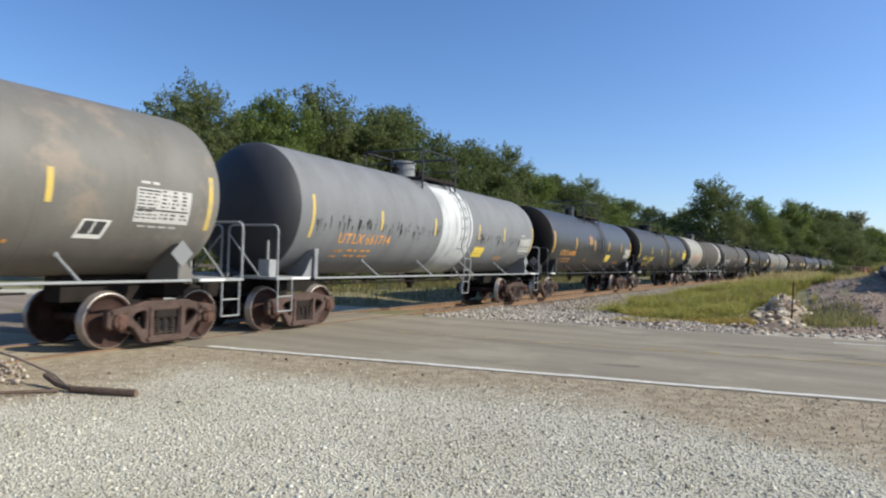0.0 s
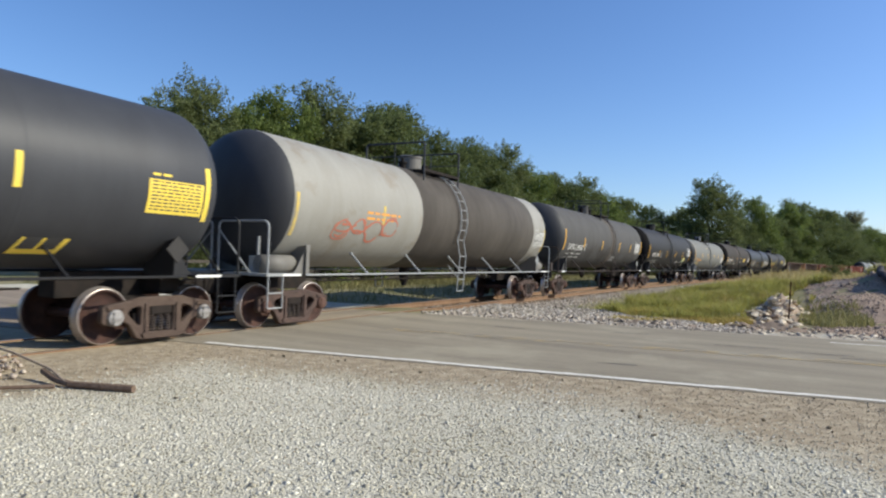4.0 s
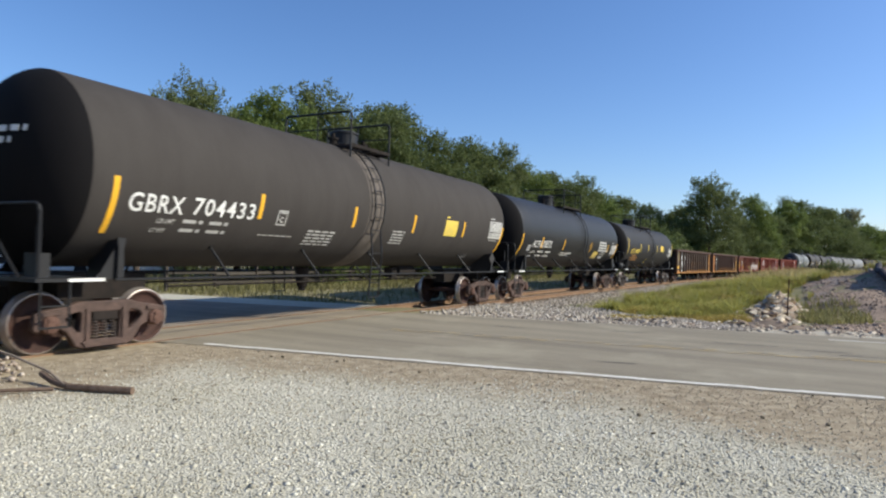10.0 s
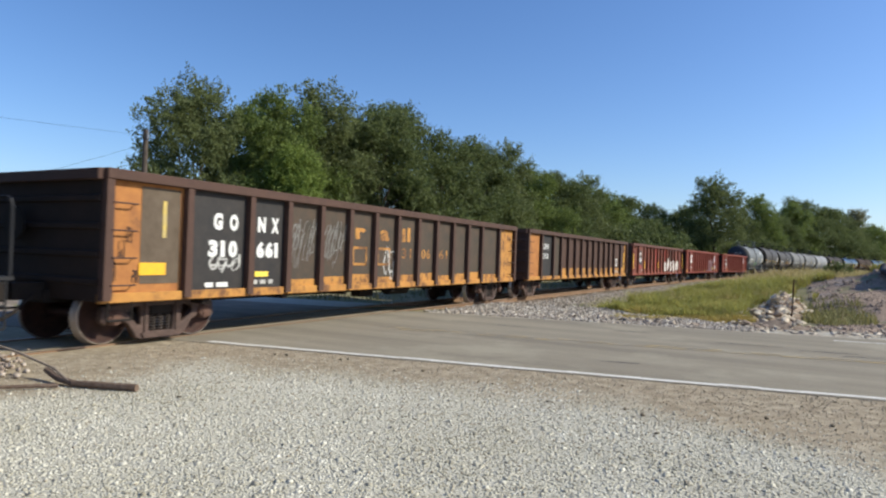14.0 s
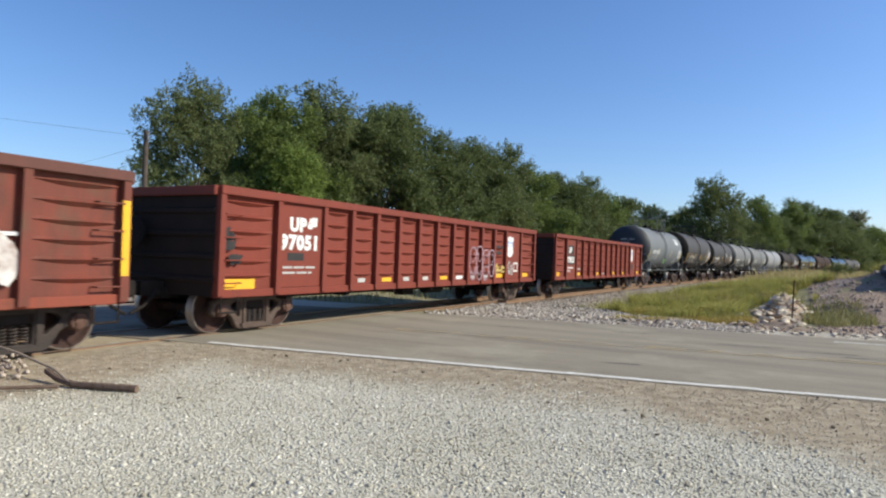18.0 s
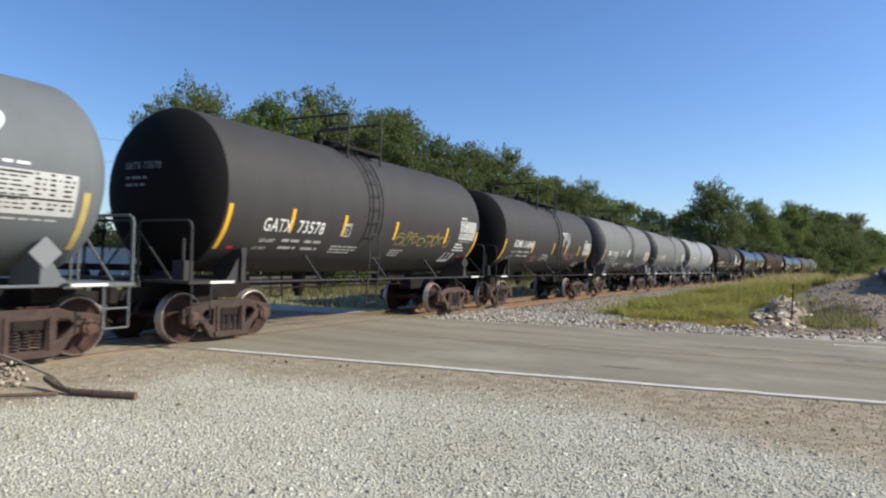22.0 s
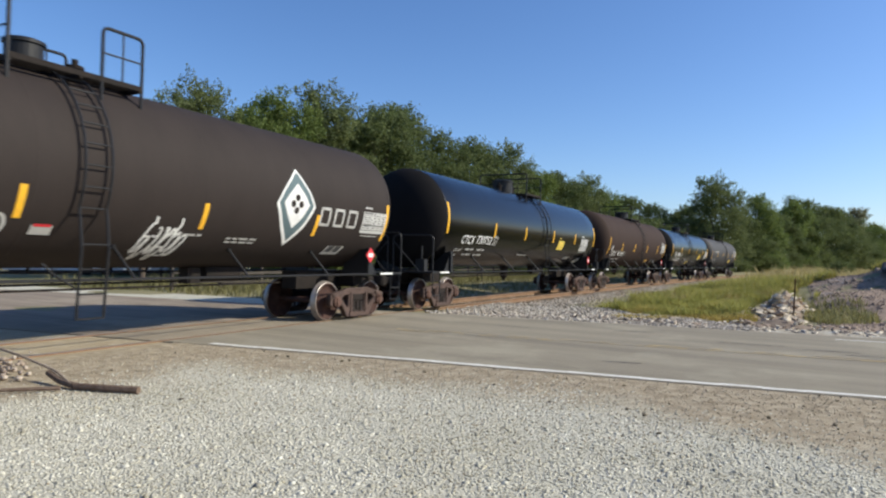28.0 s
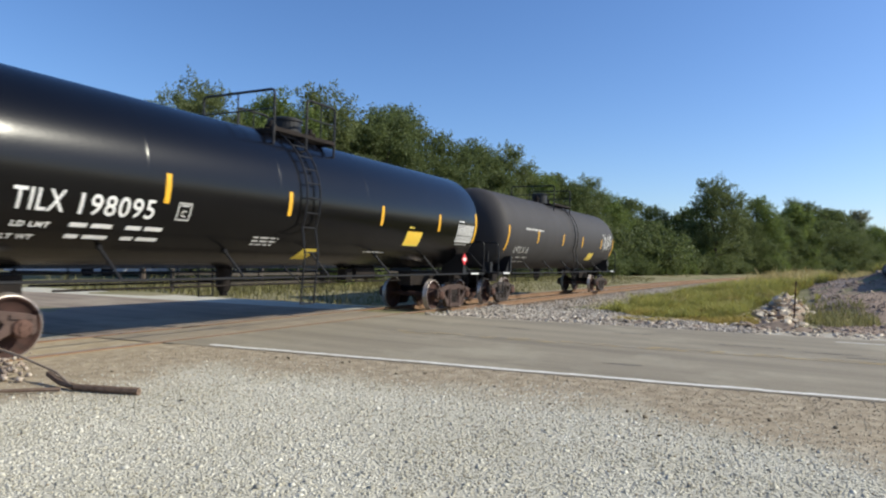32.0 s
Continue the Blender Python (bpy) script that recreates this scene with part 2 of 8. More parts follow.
def side_frame_mesh(material):
    """One cast side frame at x about 1.0: arched top, sloping legs, teardrop windows, an opening for the springs, jaws over the bearings."""
    W = 0.889
    half = [(0.0, 0.755), (0.42, 0.755), (0.60, 0.70), (W + 0.08, 0.645), (W + 0.19, 0.61), (W + 0.21, 0.40), (W + 0.15, 0.36), (W + 0.135, 0.54), (W - 0.135, 0.54),
            (W - 0.15, 0.40), (W - 0.27, 0.34), (0.47, 0.11), (0.36, 0.07), (0.0, 0.07)]
    window = [(0.385, 0.60), (0.44, 0.635), (0.60, 0.60), (0.675, 0.53), (0.64, 0.46), (0.45, 0.28), (0.385, 0.30)]
    cu = bpy.data.curves.new("side_frame", "CURVE")
    cu.dimensions, cu.fill_mode, cu.extrude, cu.bevel_depth, cu.bevel_resolution = "2D", "BOTH", 0.05, 0.018, 1
    loops = [half + [(-y, z) for y, z in half[-2:0:-1]], window, [(-y, z) for y, z in window], [(-0.265, 0.625), (0.265, 0.625), (0.265, 0.165), (-0.265, 0.165)]]
    for pts in loops:
        sp = cu.splines.new("POLY")
        sp.points.add(len(pts) - 1)
        sp.use_cyclic_u = True
        for p, (y, z) in zip(sp.points, pts):
            p.co = (y, z, 0, 1)
    ob = bpy.data.objects.new("side_frame", cu)
    raw = bpy.data.meshes.new_from_object(ob)
    bm = bmesh.new()
    bm.from_mesh(raw)
    bpy.data.objects.remove(ob), bpy.data.curves.remove(cu), bpy.data.meshes.remove(raw)
    for v in bm.verts:
        v.co = Vector((1.0 + v.co.z, v.co.x, v.co.y))
    for s in (1, -1):
        prism(bm, [(s * (W - 0.17), 0.655), (s * (W + 0.15), 0.635), (s * (W + 0.15), 0.575), (s * (W - 0.17), 0.60)], 0.90, 1.10)
        prism(bm, [(s * 0.275, 0.66), (s * 0.345, 0.66), (s * 0.345, 0.16), (s * 0.275, 0.16)], 0.92, 1.095)
    prism(bm, [(-0.40, 0.165), (0.40, 0.165), (0.35, 0.08), (-0.35, 0.08)], 0.90, 1.10)
    bmesh.ops.recalc_face_normals(bm, faces=bm.faces)
    me = bpy.data.meshes.new("side_frame")
    bm.to_mesh(me)
    bm.free()
    me.materials.append(material)
    return me


def spring_mesh():
    """One coil spring."""
    bm = bmesh.new()
    n, k, rings = 60, 5, []
    for i in range(n + 1):
        a, z = 2 * math.pi * 6 * i / n, 0.17 + 0.28 * i / n
        rings.append([bm.verts.new(((0.055 + 0.015 * math.cos(b)) * math.cos(a), (0.055 + 0.015 * math.cos(b)) * math.sin(a), z + 0.015 * math.sin(b))) for b in [2 * math.pi * j / k for j in range(k)]])
    for p, q in zip(rings, rings[1:]):
        for j in range(k):
            bm.faces.new((p[j], q[j], q[(j + 1) % k], p[(j + 1) % k]))
    me = bpy.data.meshes.new("spring")
    bm.to_mesh(me)
    bm.free()
    me.materials.append(M_CASTDARK)
    return me


def bolster_mesh():
    bm = bmesh.new()
    box(bm, -1.06, 1.06, -0.22, 0.22, 0.46, 0.64, bevel=0.02)
    box(bm, -0.35, 0.35, -0.25, 0.25, 0.64, 0.74)
    for s in (1, -1):
        box(bm, -0.95, 0.95, s * 0.47, s * 0.40, 0.36, 0.50)
        box(bm, -0.80, -0.70, s * 0.44, s * 0.36, 0.30, 0.56)
        box(bm, 0.70, 0.80, s * 0.44, s * 0.36, 0.30, 0.56)
    me = bpy.data.meshes.new("bolster")
    bm.to_mesh(me)
    bm.free()
    me.materials.append(M_UNDER)
    return me


WHEELSET, SPRINGS, BOLSTER = wheel_mesh(), spring_mesh(), bolster_mesh()
CAPS = [cap_mesh(M_CAP), cap_mesh(M_CAPGREY)]
M_CASTTAN = mat("dusty_cast_steel", (0.10, 0.073, 0.058), 0.9, 0.0, (0.06, 0.04, 0.033), 6, 0.8, bump=0.3, bump_scale=50, vary=0.15)
FRAMES = [side_frame_mesh(m) for m in (M_CAST, M_CASTDARK, M_CASTTAN)]
TURN = pose(0, 0, 0, 0, 0, 180)
wheelsets = []        # (object, its place along the car, the car's place along the line)


def add_truck(car, y, style, s):
    t = new("truck")
    t.parent, t.location = car, (0, y, 0)
    shared("side_frame", FRAMES[style[0]], t)
    shared("side_frame", FRAMES[style[0]], t, TURN)
    shared("bolster", BOLSTER, t)
    for sx in (-1.0, 1.0):
        for sy in (-0.15, 0.0, 0.15):
            shared("spring", SPRINGS, t, Matrix.Translation((sx, sy, 0)))
    for dy in (-0.889, 0.889):
        w = shared("wheelset", WHEELSET, t, Matrix.Translation((0, dy, 0.457)))
        shared("bearing_cap", CAPS[style[1]], t, Matrix.Translation((0, dy, 0.457)))
        shared("bearing_cap", CAPS[style[1]], t, Matrix.Translation((0, dy, 0.457)) @ TURN)
        wheelsets.append((w, dy, y, s))
    return t


# ---- writing and marks on a curved side ----
def words(text, height, face=0.0):
    """The outlines of a line of text as a bmesh in the x-y plane, with its left end at 0 and its foot at 0."""
    cu = bpy.data.curves.new("words", "FONT")
    cu.body, cu.size, cu.resolution_u, cu.offset, cu.space_character = text, height / 0.72, 3, face, 1.12
    ob = bpy.data.objects.new("words", cu)
    me = bpy.data.meshes.new_from_object(ob)
    bm = bmesh.new()
    bm.from_mesh(me)
    bpy.data.objects.remove(ob), bpy.data.curves.remove(cu), bpy.data.meshes.remove(me)
    return bm


def bars(lines, height, gap, seed, chunk=0.3):
    """Rows of short bars for small writing that cannot be read. lines: the length of each row."""
    rng = random.Random(seed)
    bm = bmesh.new()
    for i, ln in enumerate(lines):
        x = 0.0
        while x < ln - 0.02:
            w = min(ln - x, rng.uniform(0.4, 1.3) * chunk)
            box(bm, x, x + w, -i * (height + gap) - height * 0.82, -i * (height + gap), -0.001, 0.001)
            x += w + 0.55 * height + 0.02
    return bm


def plaque(w, h, border=0.0):
    bm = bmesh.new()
    if border:
        for a in ((0, w, 0, border), (0, w, h - border, h), (0, border, 0, h), (w - border, w, 0, h)):
            box(bm, a[0], a[1], a[2], a[3], -0.001, 0.001)
    else:
        box(bm, 0, w, 0, h, -0.001, 0.001)
    return bm


def stroke(bm, pts, thick, z=0.0):
    """One flat painted line through points."""
    pts = [Vector(p) for p in pts]
    prev = None
    for i, p in enumerate(pts):
        d = (pts[min(i + 1, len(pts) - 1)] - pts[max(i - 1, 0)])
        if d.length < 1e-6:
            continue
        q = Vector((-d.y, d.x)).normalized() * thick / 2
        row = (bm.verts.new((p.x + q.x, p.y + q.y, z)), bm.verts.new((p.x - q.x, p.y - q.y, z)))
        if prev:
            bm.faces.new((prev[0], prev[1], row[1], row[0]))
        prev = row


def scrawl(w, h, seed, n=9, thick=0.035, slant=0.25):
    """Sprayed letters that cannot be read: loops and hooks in a row."""
    rng = random.Random(seed)
    bm = bmesh.new()
    k = 0
    for i in range(n):
        cx, rx = (i + 0.5) / n * w, w / n * rng.uniform(0.4, 0.75)
        for _ in range(rng.randint(2, 3)):
            cy, ry = h * rng.uniform(0.35, 0.65), h * rng.uniform(0.18, 0.38)
            a0, turn, wob = rng.uniform(0, 6.28), rng.choice((-1, 1)) * rng.uniform(2.2, 5.6), rng.uniform(-0.3, 0.3)
            pts = []
            for j in range(15):
                u = j / 14
                a = a0 + turn * u
                f = 1 + wob * math.sin(3 * a)
                y = min(h, max(0, cy + ry * f * math.sin(a)))
                pts.append((cx + rx * f * math.cos(a) * 0.8 + slant * (y - h / 2), y))
            e = rng.uniform(0, 6.28)
            pts.append((pts[-1][0] + 0.25 * rx * math.cos(e), min(h, max(0, pts[-1][1] + 0.5 * ry * math.sin(e)))))
            stroke(bm, pts, thick * rng.uniform(0.7, 1.2), 0.0004 * k)
            k += 1
    return bm


def bubbles(w, h, seed, n, thick):
    """Sprayed bubble letters that cannot be read: rounded outlines that lean on each other, with a hook inside each."""
    rng = random.Random(seed)
    bm = bmesh.new()
    for i in range(n):
        cx, rx = (i + 0.5) * w / n, w / n * 0.56
        top, foot = h * rng.uniform(0.88, 1.0), h * rng.uniform(0.0, 0.12)
        cy, ry = (top + foot) / 2, (top - foot) / 2
        ring = [(cx + rx * math.copysign(abs(math.cos(a)) ** 0.7, math.cos(a)) * (0.86 + 0.14 * math.sin(a)), cy + ry * math.copysign(abs(math.sin(a)) ** 0.8, math.sin(a)))
                for a in [2 * math.pi * k / 28 for k in range(29)]]
        stroke(bm, ring, thick, 0.0004 * i)
        for k in range(2):
            a0, y0 = rng.uniform(0, 6.28), cy + ry * (0.38 - 0.76 * k)
            hook = [(cx + rx * 0.5 * math.cos(a0 + 0.42 * j), y0 + ry * 0.3 * math.sin(a0 + 0.42 * j)) for j in range(10)]
            stroke(bm, hook, thick * 0.8, 0.0004 * (i + 1 + k) + 0.002)
    return bm


shift = [0.0]     # how far the middle of the tank in hand lies from the middle that its marks are given from


def on_tank(bm, y, z, R, zc, lift=0.005, side=1, slant=0.0):
    """Lays a flat mark onto the tank's side: its left foot at y, z."""
    z0 = min(v.co.y for v in bm.verts)
    z1 = max(v.co.y for v in bm.verts)
    k = z0 + 0.06
    while k < z1:
        geom = bm.verts[:] + bm.edges[:] + bm.faces[:]
        bmesh.ops.bisect_plane(bm, geom=geom, plane_co=(0, k, 0), plane_no=(0, 1, 0))
        k += 0.06
    a0 = math.asin(max(-0.98, min(0.98, (z - zc) / R)))
    for v in bm.verts:
        a = a0 + v.co.y / R
        r = R + lift + v.co.z
        v.co = Vector((side * r * math.cos(a), y + shift[0] + (v.co.x + slant * v.co.y) * side, zc + r * math.sin(a)))
    return bm


def on_wall(bm, x, y, z, side=1):
    for v in bm.verts:
        v.co = Vector((side * (x + v.co.z), y + v.co.x * side, z + v.co.y))
    return bm


HEAD = 0.72       # depth of a tank's dished end


def on_head(bm, h, R, zc, z, left):
    """Onto the front end, which faces -y; its left foot is at x = left."""
    for v in bm.verts:
        x, zz = v.co.x + left, z + v.co.y
        u = math.asin(min(1.0, (math.hypot(x, zz - zc) / R) ** (1 / 0.86)))
        v.co = Vector((x, -h - HEAD * math.cos(u) ** 1.15 - 0.018 - v.co.z, zz))
    return bm


def head_text(car, h, R, zc, text, z, seed, material, left=-0.42, lines=(0.62, 0.55)):
    """The car's marks on its front end: one line of words, bars below."""
    part("lettering", on_head(fitted(text, 0.13, 0.95, 0.004), h, R, zc, z, left), material, car, "faded lettering on the tank's end")
    part("stencilling", on_head(bars(lines, 0.06, 0.07, seed, 0.2), h, R, zc, z - 0.14, left + 0.05), material, car)


# ---- a tank car ----
def coupler(bm, y, s):
    """Draft gear and knuckle at the end of a sill, pointing along s."""
    box(bm, -0.16, 0.16, min(y, y + s * 0.5), max(y, y + s * 0.5), 0.72, 0.98)
    box(bm, -0.09, 0.09, min(y + s * 0.5, y + s * 0.95), max(y + s * 0.5, y + s * 0.95), 0.76, 0.94)
    box(bm, -0.17, 0.17, min(y + s * 0.82, y + s * 1.1), max(y + s * 0.82, y + s * 1.1), 0.70, 1.0, bevel=0.03)
    return bm


M_HOLDER = {}     # dull holders for the cars whose placards cannot be told from the paint


def tank_car(label, f, r, skin, R=1.52, zc=2.78, ladder=0.0, trim=None, style=(0, 0), dome="drum", rail_colour=None,
             band=None, head_skin=None, group="tank cars of the train", air_tank=False, placard=None, plates=True, band_w=(0.32, 0.32), tail=0.0, top_rail=None, rail_h=0.72, dome_r=0.36,
             nose=0.0, ahead=0.0, rail=None, man=None):
    """f, r: where the front and rear seams of its shell stand along the line at the start; nose and tail move them, ahead moves the whole car.
    rail: the kind of railing on top and where it begins and ends; man: the manway's place."""
    rail = rail or ("hoops", ladder - 1.4, ladder + 0.8)
    man = rail[1] + 0.75 if man is None else man
    f, r = f + ahead + nose, r + ahead + tail
    s, h = (f + r) / 2, (r - f) / 2
    shift[0] = -(tail + nose) / 2
    ladder += shift[0] + 0.13
    man += shift[0]
    car = tagged(empty("tank_car"), label, "tank car", group)
    trim = trim or skin
    rails = rail_colour or trim
    # shell with dished heads
    prof = []
    D = HEAD
    for k in range(13):
        u = k / 12 * math.pi / 2
        prof.append((-h - D * math.cos(u) ** 1.15, R * math.sin(u) ** 0.86))
    n = 14
    prof += [(-h + 2 * h * k / n, R) for k in range(1, n)]
    prof += [(-a, rr) for a, rr in prof[12::-1]]
    bm = bmesh.new()
    lathe(bm, prof, "y", 64)
    bmesh.ops.translate(bm, vec=(0, 0, zc), verts=bm.verts)
    part("tank", bm, skin, car, "", True)
    # darker front head: shade of the end turned from the sun, as paint
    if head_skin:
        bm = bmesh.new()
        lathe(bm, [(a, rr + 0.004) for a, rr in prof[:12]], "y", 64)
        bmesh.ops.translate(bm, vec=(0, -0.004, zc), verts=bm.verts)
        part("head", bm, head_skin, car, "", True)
    # weld seams
    for k in range(1, 5):
        bm = bmesh.new()
        y = -h + 2 * h * k / 5
        lathe(bm, [(y - 0.02, R + 0.0005), (y - 0.008, R + 0.003), (y + 0.008, R + 0.003), (y + 0.02, R + 0.0005)], "y", 64)
        bmesh.ops.translate(bm, vec=(0, 0, zc), verts=bm.verts)
        part("weld_seam", bm, skin, car, "", True)
    if band:
        bm = bmesh.new()
        lathe(bm, [(ladder - band_w[0], R + 0.001), (ladder - band_w[0] + 0.02, R + 0.008), (ladder + band_w[1] - 0.02, R + 0.008), (ladder + band_w[1], R + 0.001)], "y", 64)
        bmesh.ops.translate(bm, vec=(0, 0, zc), verts=bm.verts)
        part("band", bm, band, car, "stained band round the middle of the tank", True)
    # stub sills, bolster cradles, couplers
    for e in (-1, 1):
        bm = bmesh.new()
        y0, y1 = sorted((e * (h - 1.9), e * (h + 0.45)))
        box(bm, -0.22, 0.22, y0, y1, 0.74, 1.16)
        box(bm, -0.75, 0.75, *sorted((e * (h - 0.35), e * (h + 0.05))), 0.82, 1.14)
        coupler(bm, e * (h + 0.35), e)
        part("sill", bm, M_UNDER, car)
        for sd in (1, -1):
            bm = bmesh.new()
            yb = e * (h - 0.55)
            m = Matrix.Translation((sd * 1.36, yb, 0))
            prism(bm, [(-0.075, 1.76), (0.075, 1.76), (0.045, 1.58), (0.06, 1.12), (-0.06, 1.12), (-0.045, 1.58)], -0.02, 0.02, m)
            bm2 = [(1.36, 1.76), (1.34, 1.12), (0.55, 1.12), (0.62, 1.42), (1.0, 1.70)]
            va = [bm.verts.new((sd * x, yb - 0.015, z)) for x, z in bm2]
            vb = [bm.verts.new((sd * x, yb + 0.015, z)) for x, z in bm2]
            bm.faces.new(va), bm.faces.new(vb[::-1])
            for i in range(5):
                bm.faces.new((va[i], va[(i + 1) % 5], vb[(i + 1) % 5], vb[i]))
            prism(bm, [(0, 1.12), (e * 0.42, 1.12), (e * 0.30, 1.22), (e * 0.06, 1.60), (0, 1.66)], -0.012, 0.012, Matrix.Translation((sd * 1.30, yb, 0)))
            bmesh.ops.recalc_face_normals(bm, faces=bm.faces)
            part("saddle", bm, trim, car)
        bm = bmesh.new()
        lathe(bm, [(e * (h - 1.1), 0.2), (e * (h - 1.1), R - 0.05), (e * (h - 0.5), R - 0.05), (e * (h - 0.5), 0.2)], "y", 24)
        bmesh.ops.scale(bm, vec=(0.62, 1, 1), verts=bm.verts)
        bmesh.ops.translate(bm, vec=(0, 0, zc), verts=bm.verts)
        for v in bm.verts:
            v.co.z = max(1.05, min(v.co.z, zc - R * 0.75))
        part("cradle", bm, M_UNDER, car)
        # end platform with its steps and rails
        for sd in (1, -1):
            bm = bmesh.new()
            yo = e * (h + 0.80)
            box(bm, *sorted((sd * 0.30, sd * 1.48)), *sorted((e * (h - 0.25), yo)), 1.10, 1.15)
            part("end_platform", bm, rails, car)
            bm = bmesh.new()
            for yy in (e * (h + 0.30), e * (h + 0.72)):
                rod(bm, (sd * 1.45, yy, 1.12), (sd * 1.45, yy, 0.46), 0.018, 6)
            for z in (0.46, 0.76):
                rod(bm, (sd * 1.45, e * (h + 0.30), z), (sd * 1.45, e * (h + 0.72), z), 0.016, 6)
            part("sill_step", bm, rails, car)
            bm = bmesh.new()
            ya = e * (h + 0.76)
            pipe(bm, [(sd * 1.46, ya, 1.12), (sd * 1.46, ya, 2.08), (sd * 1.43, ya, 2.16), (sd * 1.36, ya, 2.2), (sd * 0.2, ya, 2.2), (sd * 0.12, ya, 2.16), (sd * 0.1, ya, 2.08), (sd * 0.1, ya, 1.12)], 0.024)
            part("end_handrail", bm, rails, car)
        bm = bmesh.new()
        rod(bm, (0.12, e * (h + 0.76), 2.0), (1.0, e * (h + 0.76), 1.15), 0.02, 6)
        rod(bm, (-0.12, e * (h + 0.76), 2.0), (-1.0, e * (h + 0.76), 1.15), 0.02, 6)
        part("end_brace", bm, rails, car)
        bm = bmesh.new()
        pipe(bm, [(0.28, e * (h + 0.75), 0.82), (0.33, e * (h + 1.0), 0.55), (0.30, e * (h + 1.25), 0.42)], 0.03, 8)
        part("air_hose", bm, M_UNDER, car)
    # side rods along the tank with slanting struts
    for sd in (1, -1):
        bm = bmesh.new()
        rod(bm, (sd * 1.46, -h + 0.4, 1.12), (sd * 1.46, h - 0.4, 1.12), 0.024, 6)
        part("side_rail", bm, rails, car)
        k = max(4, round(2 * h / 2.6))
        for i in range(1, k):
            y = -h + 2 * h * i / k + 0.13
            bm = bmesh.new()
            zt = zc - R * 0.75
            xt = math.sqrt(max(0, R * R - (zt - zc) ** 2))
            rod(bm, (sd * xt, y - 0.09, zt), (sd * 1.46, y, 1.12), 0.026, 6)
            rod(bm, (sd * (xt - 0.03), y - 0.09, zt + 0.01), (sd * (xt + 0.04), y - 0.09, zt - 0.02), 0.045, 8)
            part("strut", bm, rails, car)
    # brake gear and outlet under the tank
    bm = bmesh.new()
    lathe(bm, [(-0.22, 0.0), (-0.22, 0.12), (-0.12, 0.15), (0.25, 0.17), (0.25, 0.0)], "z", 16)
    bmesh.ops.translate(bm, vec=(0, ladder - 0.9, 1.0), verts=bm.verts)
    box(bm, -0.06, 0.06, ladder - 0.96, ladder - 0.84, 0.68, 0.8)
    part("outlet_valve", bm, M_UNDER, car)
    bm = bmesh.new()
    rod(bm, (0.2, h * 0.35, 1.14), (0.2, h * 0.35 + 0.9, 1.14), 0.17, 14)
    part("brake_reservoir", bm, M_UNDER, car)
    bm = bmesh.new()
    box(bm, 0.1, 0.35, h * 0.35 - 0.45, h * 0.35 - 0.15, 0.95, 1.25)
    part("brake_valve", bm, M_UNDER, car)
    bm = bmesh.new()
    rod(bm, (-0.5, -h + 2.4, 0.95), (-0.5, h - 2.4, 0.95), 0.02, 6)
    rod(bm, (0.15, -h + 2.4, 0.9), (0.15, h - 2.4, 0.9), 0.02, 6)
    for i in range(5):
        y = -h * 0.6 + 1.2 * h * i / 4
        rod(bm, (-0.5, y, 0.95), (-0.5, y, 1.32), 0.015, 6)
    part("brake_rigging", bm, M_UNDER, car)
    # ladders from the sill to the top walk
    bm = bmesh.new()
    rod(bm, (0, -0.21, 0), (0, 0.21, 0), 0.014, 6)
    rung = bpy.data.meshes.new("rung")
    bm.to_mesh(rung)
    bm.free()
    rung.materials.append(rails)
    for sd in (1, -1):
        stile = new("ladder")
        stile.parent = car
        for dy in (-0.21, 0.21):
            pts = [(sd * 1.50, ladder + dy, 0.55), (sd * 1.58, ladder + dy, 1.6)]
            for k in range(0, 11):
                a = radians(-22 + 96 * k / 10)
                pts.append((sd * (R + 0.09) * math.cos(a), ladder + dy, zc + (R + 0.09) * math.sin(a)))
            part("stile", pipe(bmesh.new(), pts, 0.021, 6), rails, stile)
        part("brace", pipe(bmesh.new(), [(sd * 1.40, ladder - 0.66, 1.36), (sd * 1.46, ladder - 0.55, 1.22), (sd * 1.52, ladder - 0.20, 0.98)], 0.016, 6), rails, stile)
        rows = [(sd * (1.51 + 0.02 * k), 0.56 + 0.36 * k) for k in range(4)]
        for k in range(0, 9):
            a = radians(-22 + 90 * k / 8)
            rows.append((sd * (R + 0.09) * math.cos(a), zc + (R + 0.09) * math.sin(a)))
        for x, z in rows:
            shared("rung", rung, stile, Matrix.Translation((x, ladder, z)))
    # walk on top: gratings on both sides of the manway, rails, manway, valves
    zt = zc + R
    W = 1.03
    foot = zc + math.sqrt(R * R - W * W)      # where the railings meet the shell
    paint_rail = top_rail or rails
    y0, y1 = rail[1] + shift[0] - 0.13, rail[-1] + shift[0] - 0.11
    for sd in (1, -1):
        bm = bmesh.new()
        for y in (y0 + 0.03, (y0 + y1) / 2, y1 - 0.03):
            box(bm, *sorted((sd * 0.30, sd * (W + 0.02))), y - 0.025, y + 0.025, zt - 0.16, zt - 0.09)
            box(bm, *sorted((sd * 0.62, sd * 0.67)), y - 0.02, y + 0.02, zt - 0.30, zt - 0.12)
        box(bm, *sorted((sd * (W - 0.01), sd * (W + 0.025))), y0, y1, zt - 0.13, zt - 0.05)
        deck = part("top_walk", bm, M_UNDER, car)
        bm = bmesh.new()
        box(bm, -0.04, 0.04, y0, y1, 0, 0.025)
        slat = bpy.data.meshes.new("slat")
        bm.to_mesh(slat)
        bm.free()
        slat.materials.append(M_UNDER)
        for k in range(5):
            shared("slat", slat, deck, Matrix.Translation((sd * (0.36 + 0.11 * k), 0, zt - 0.088)))

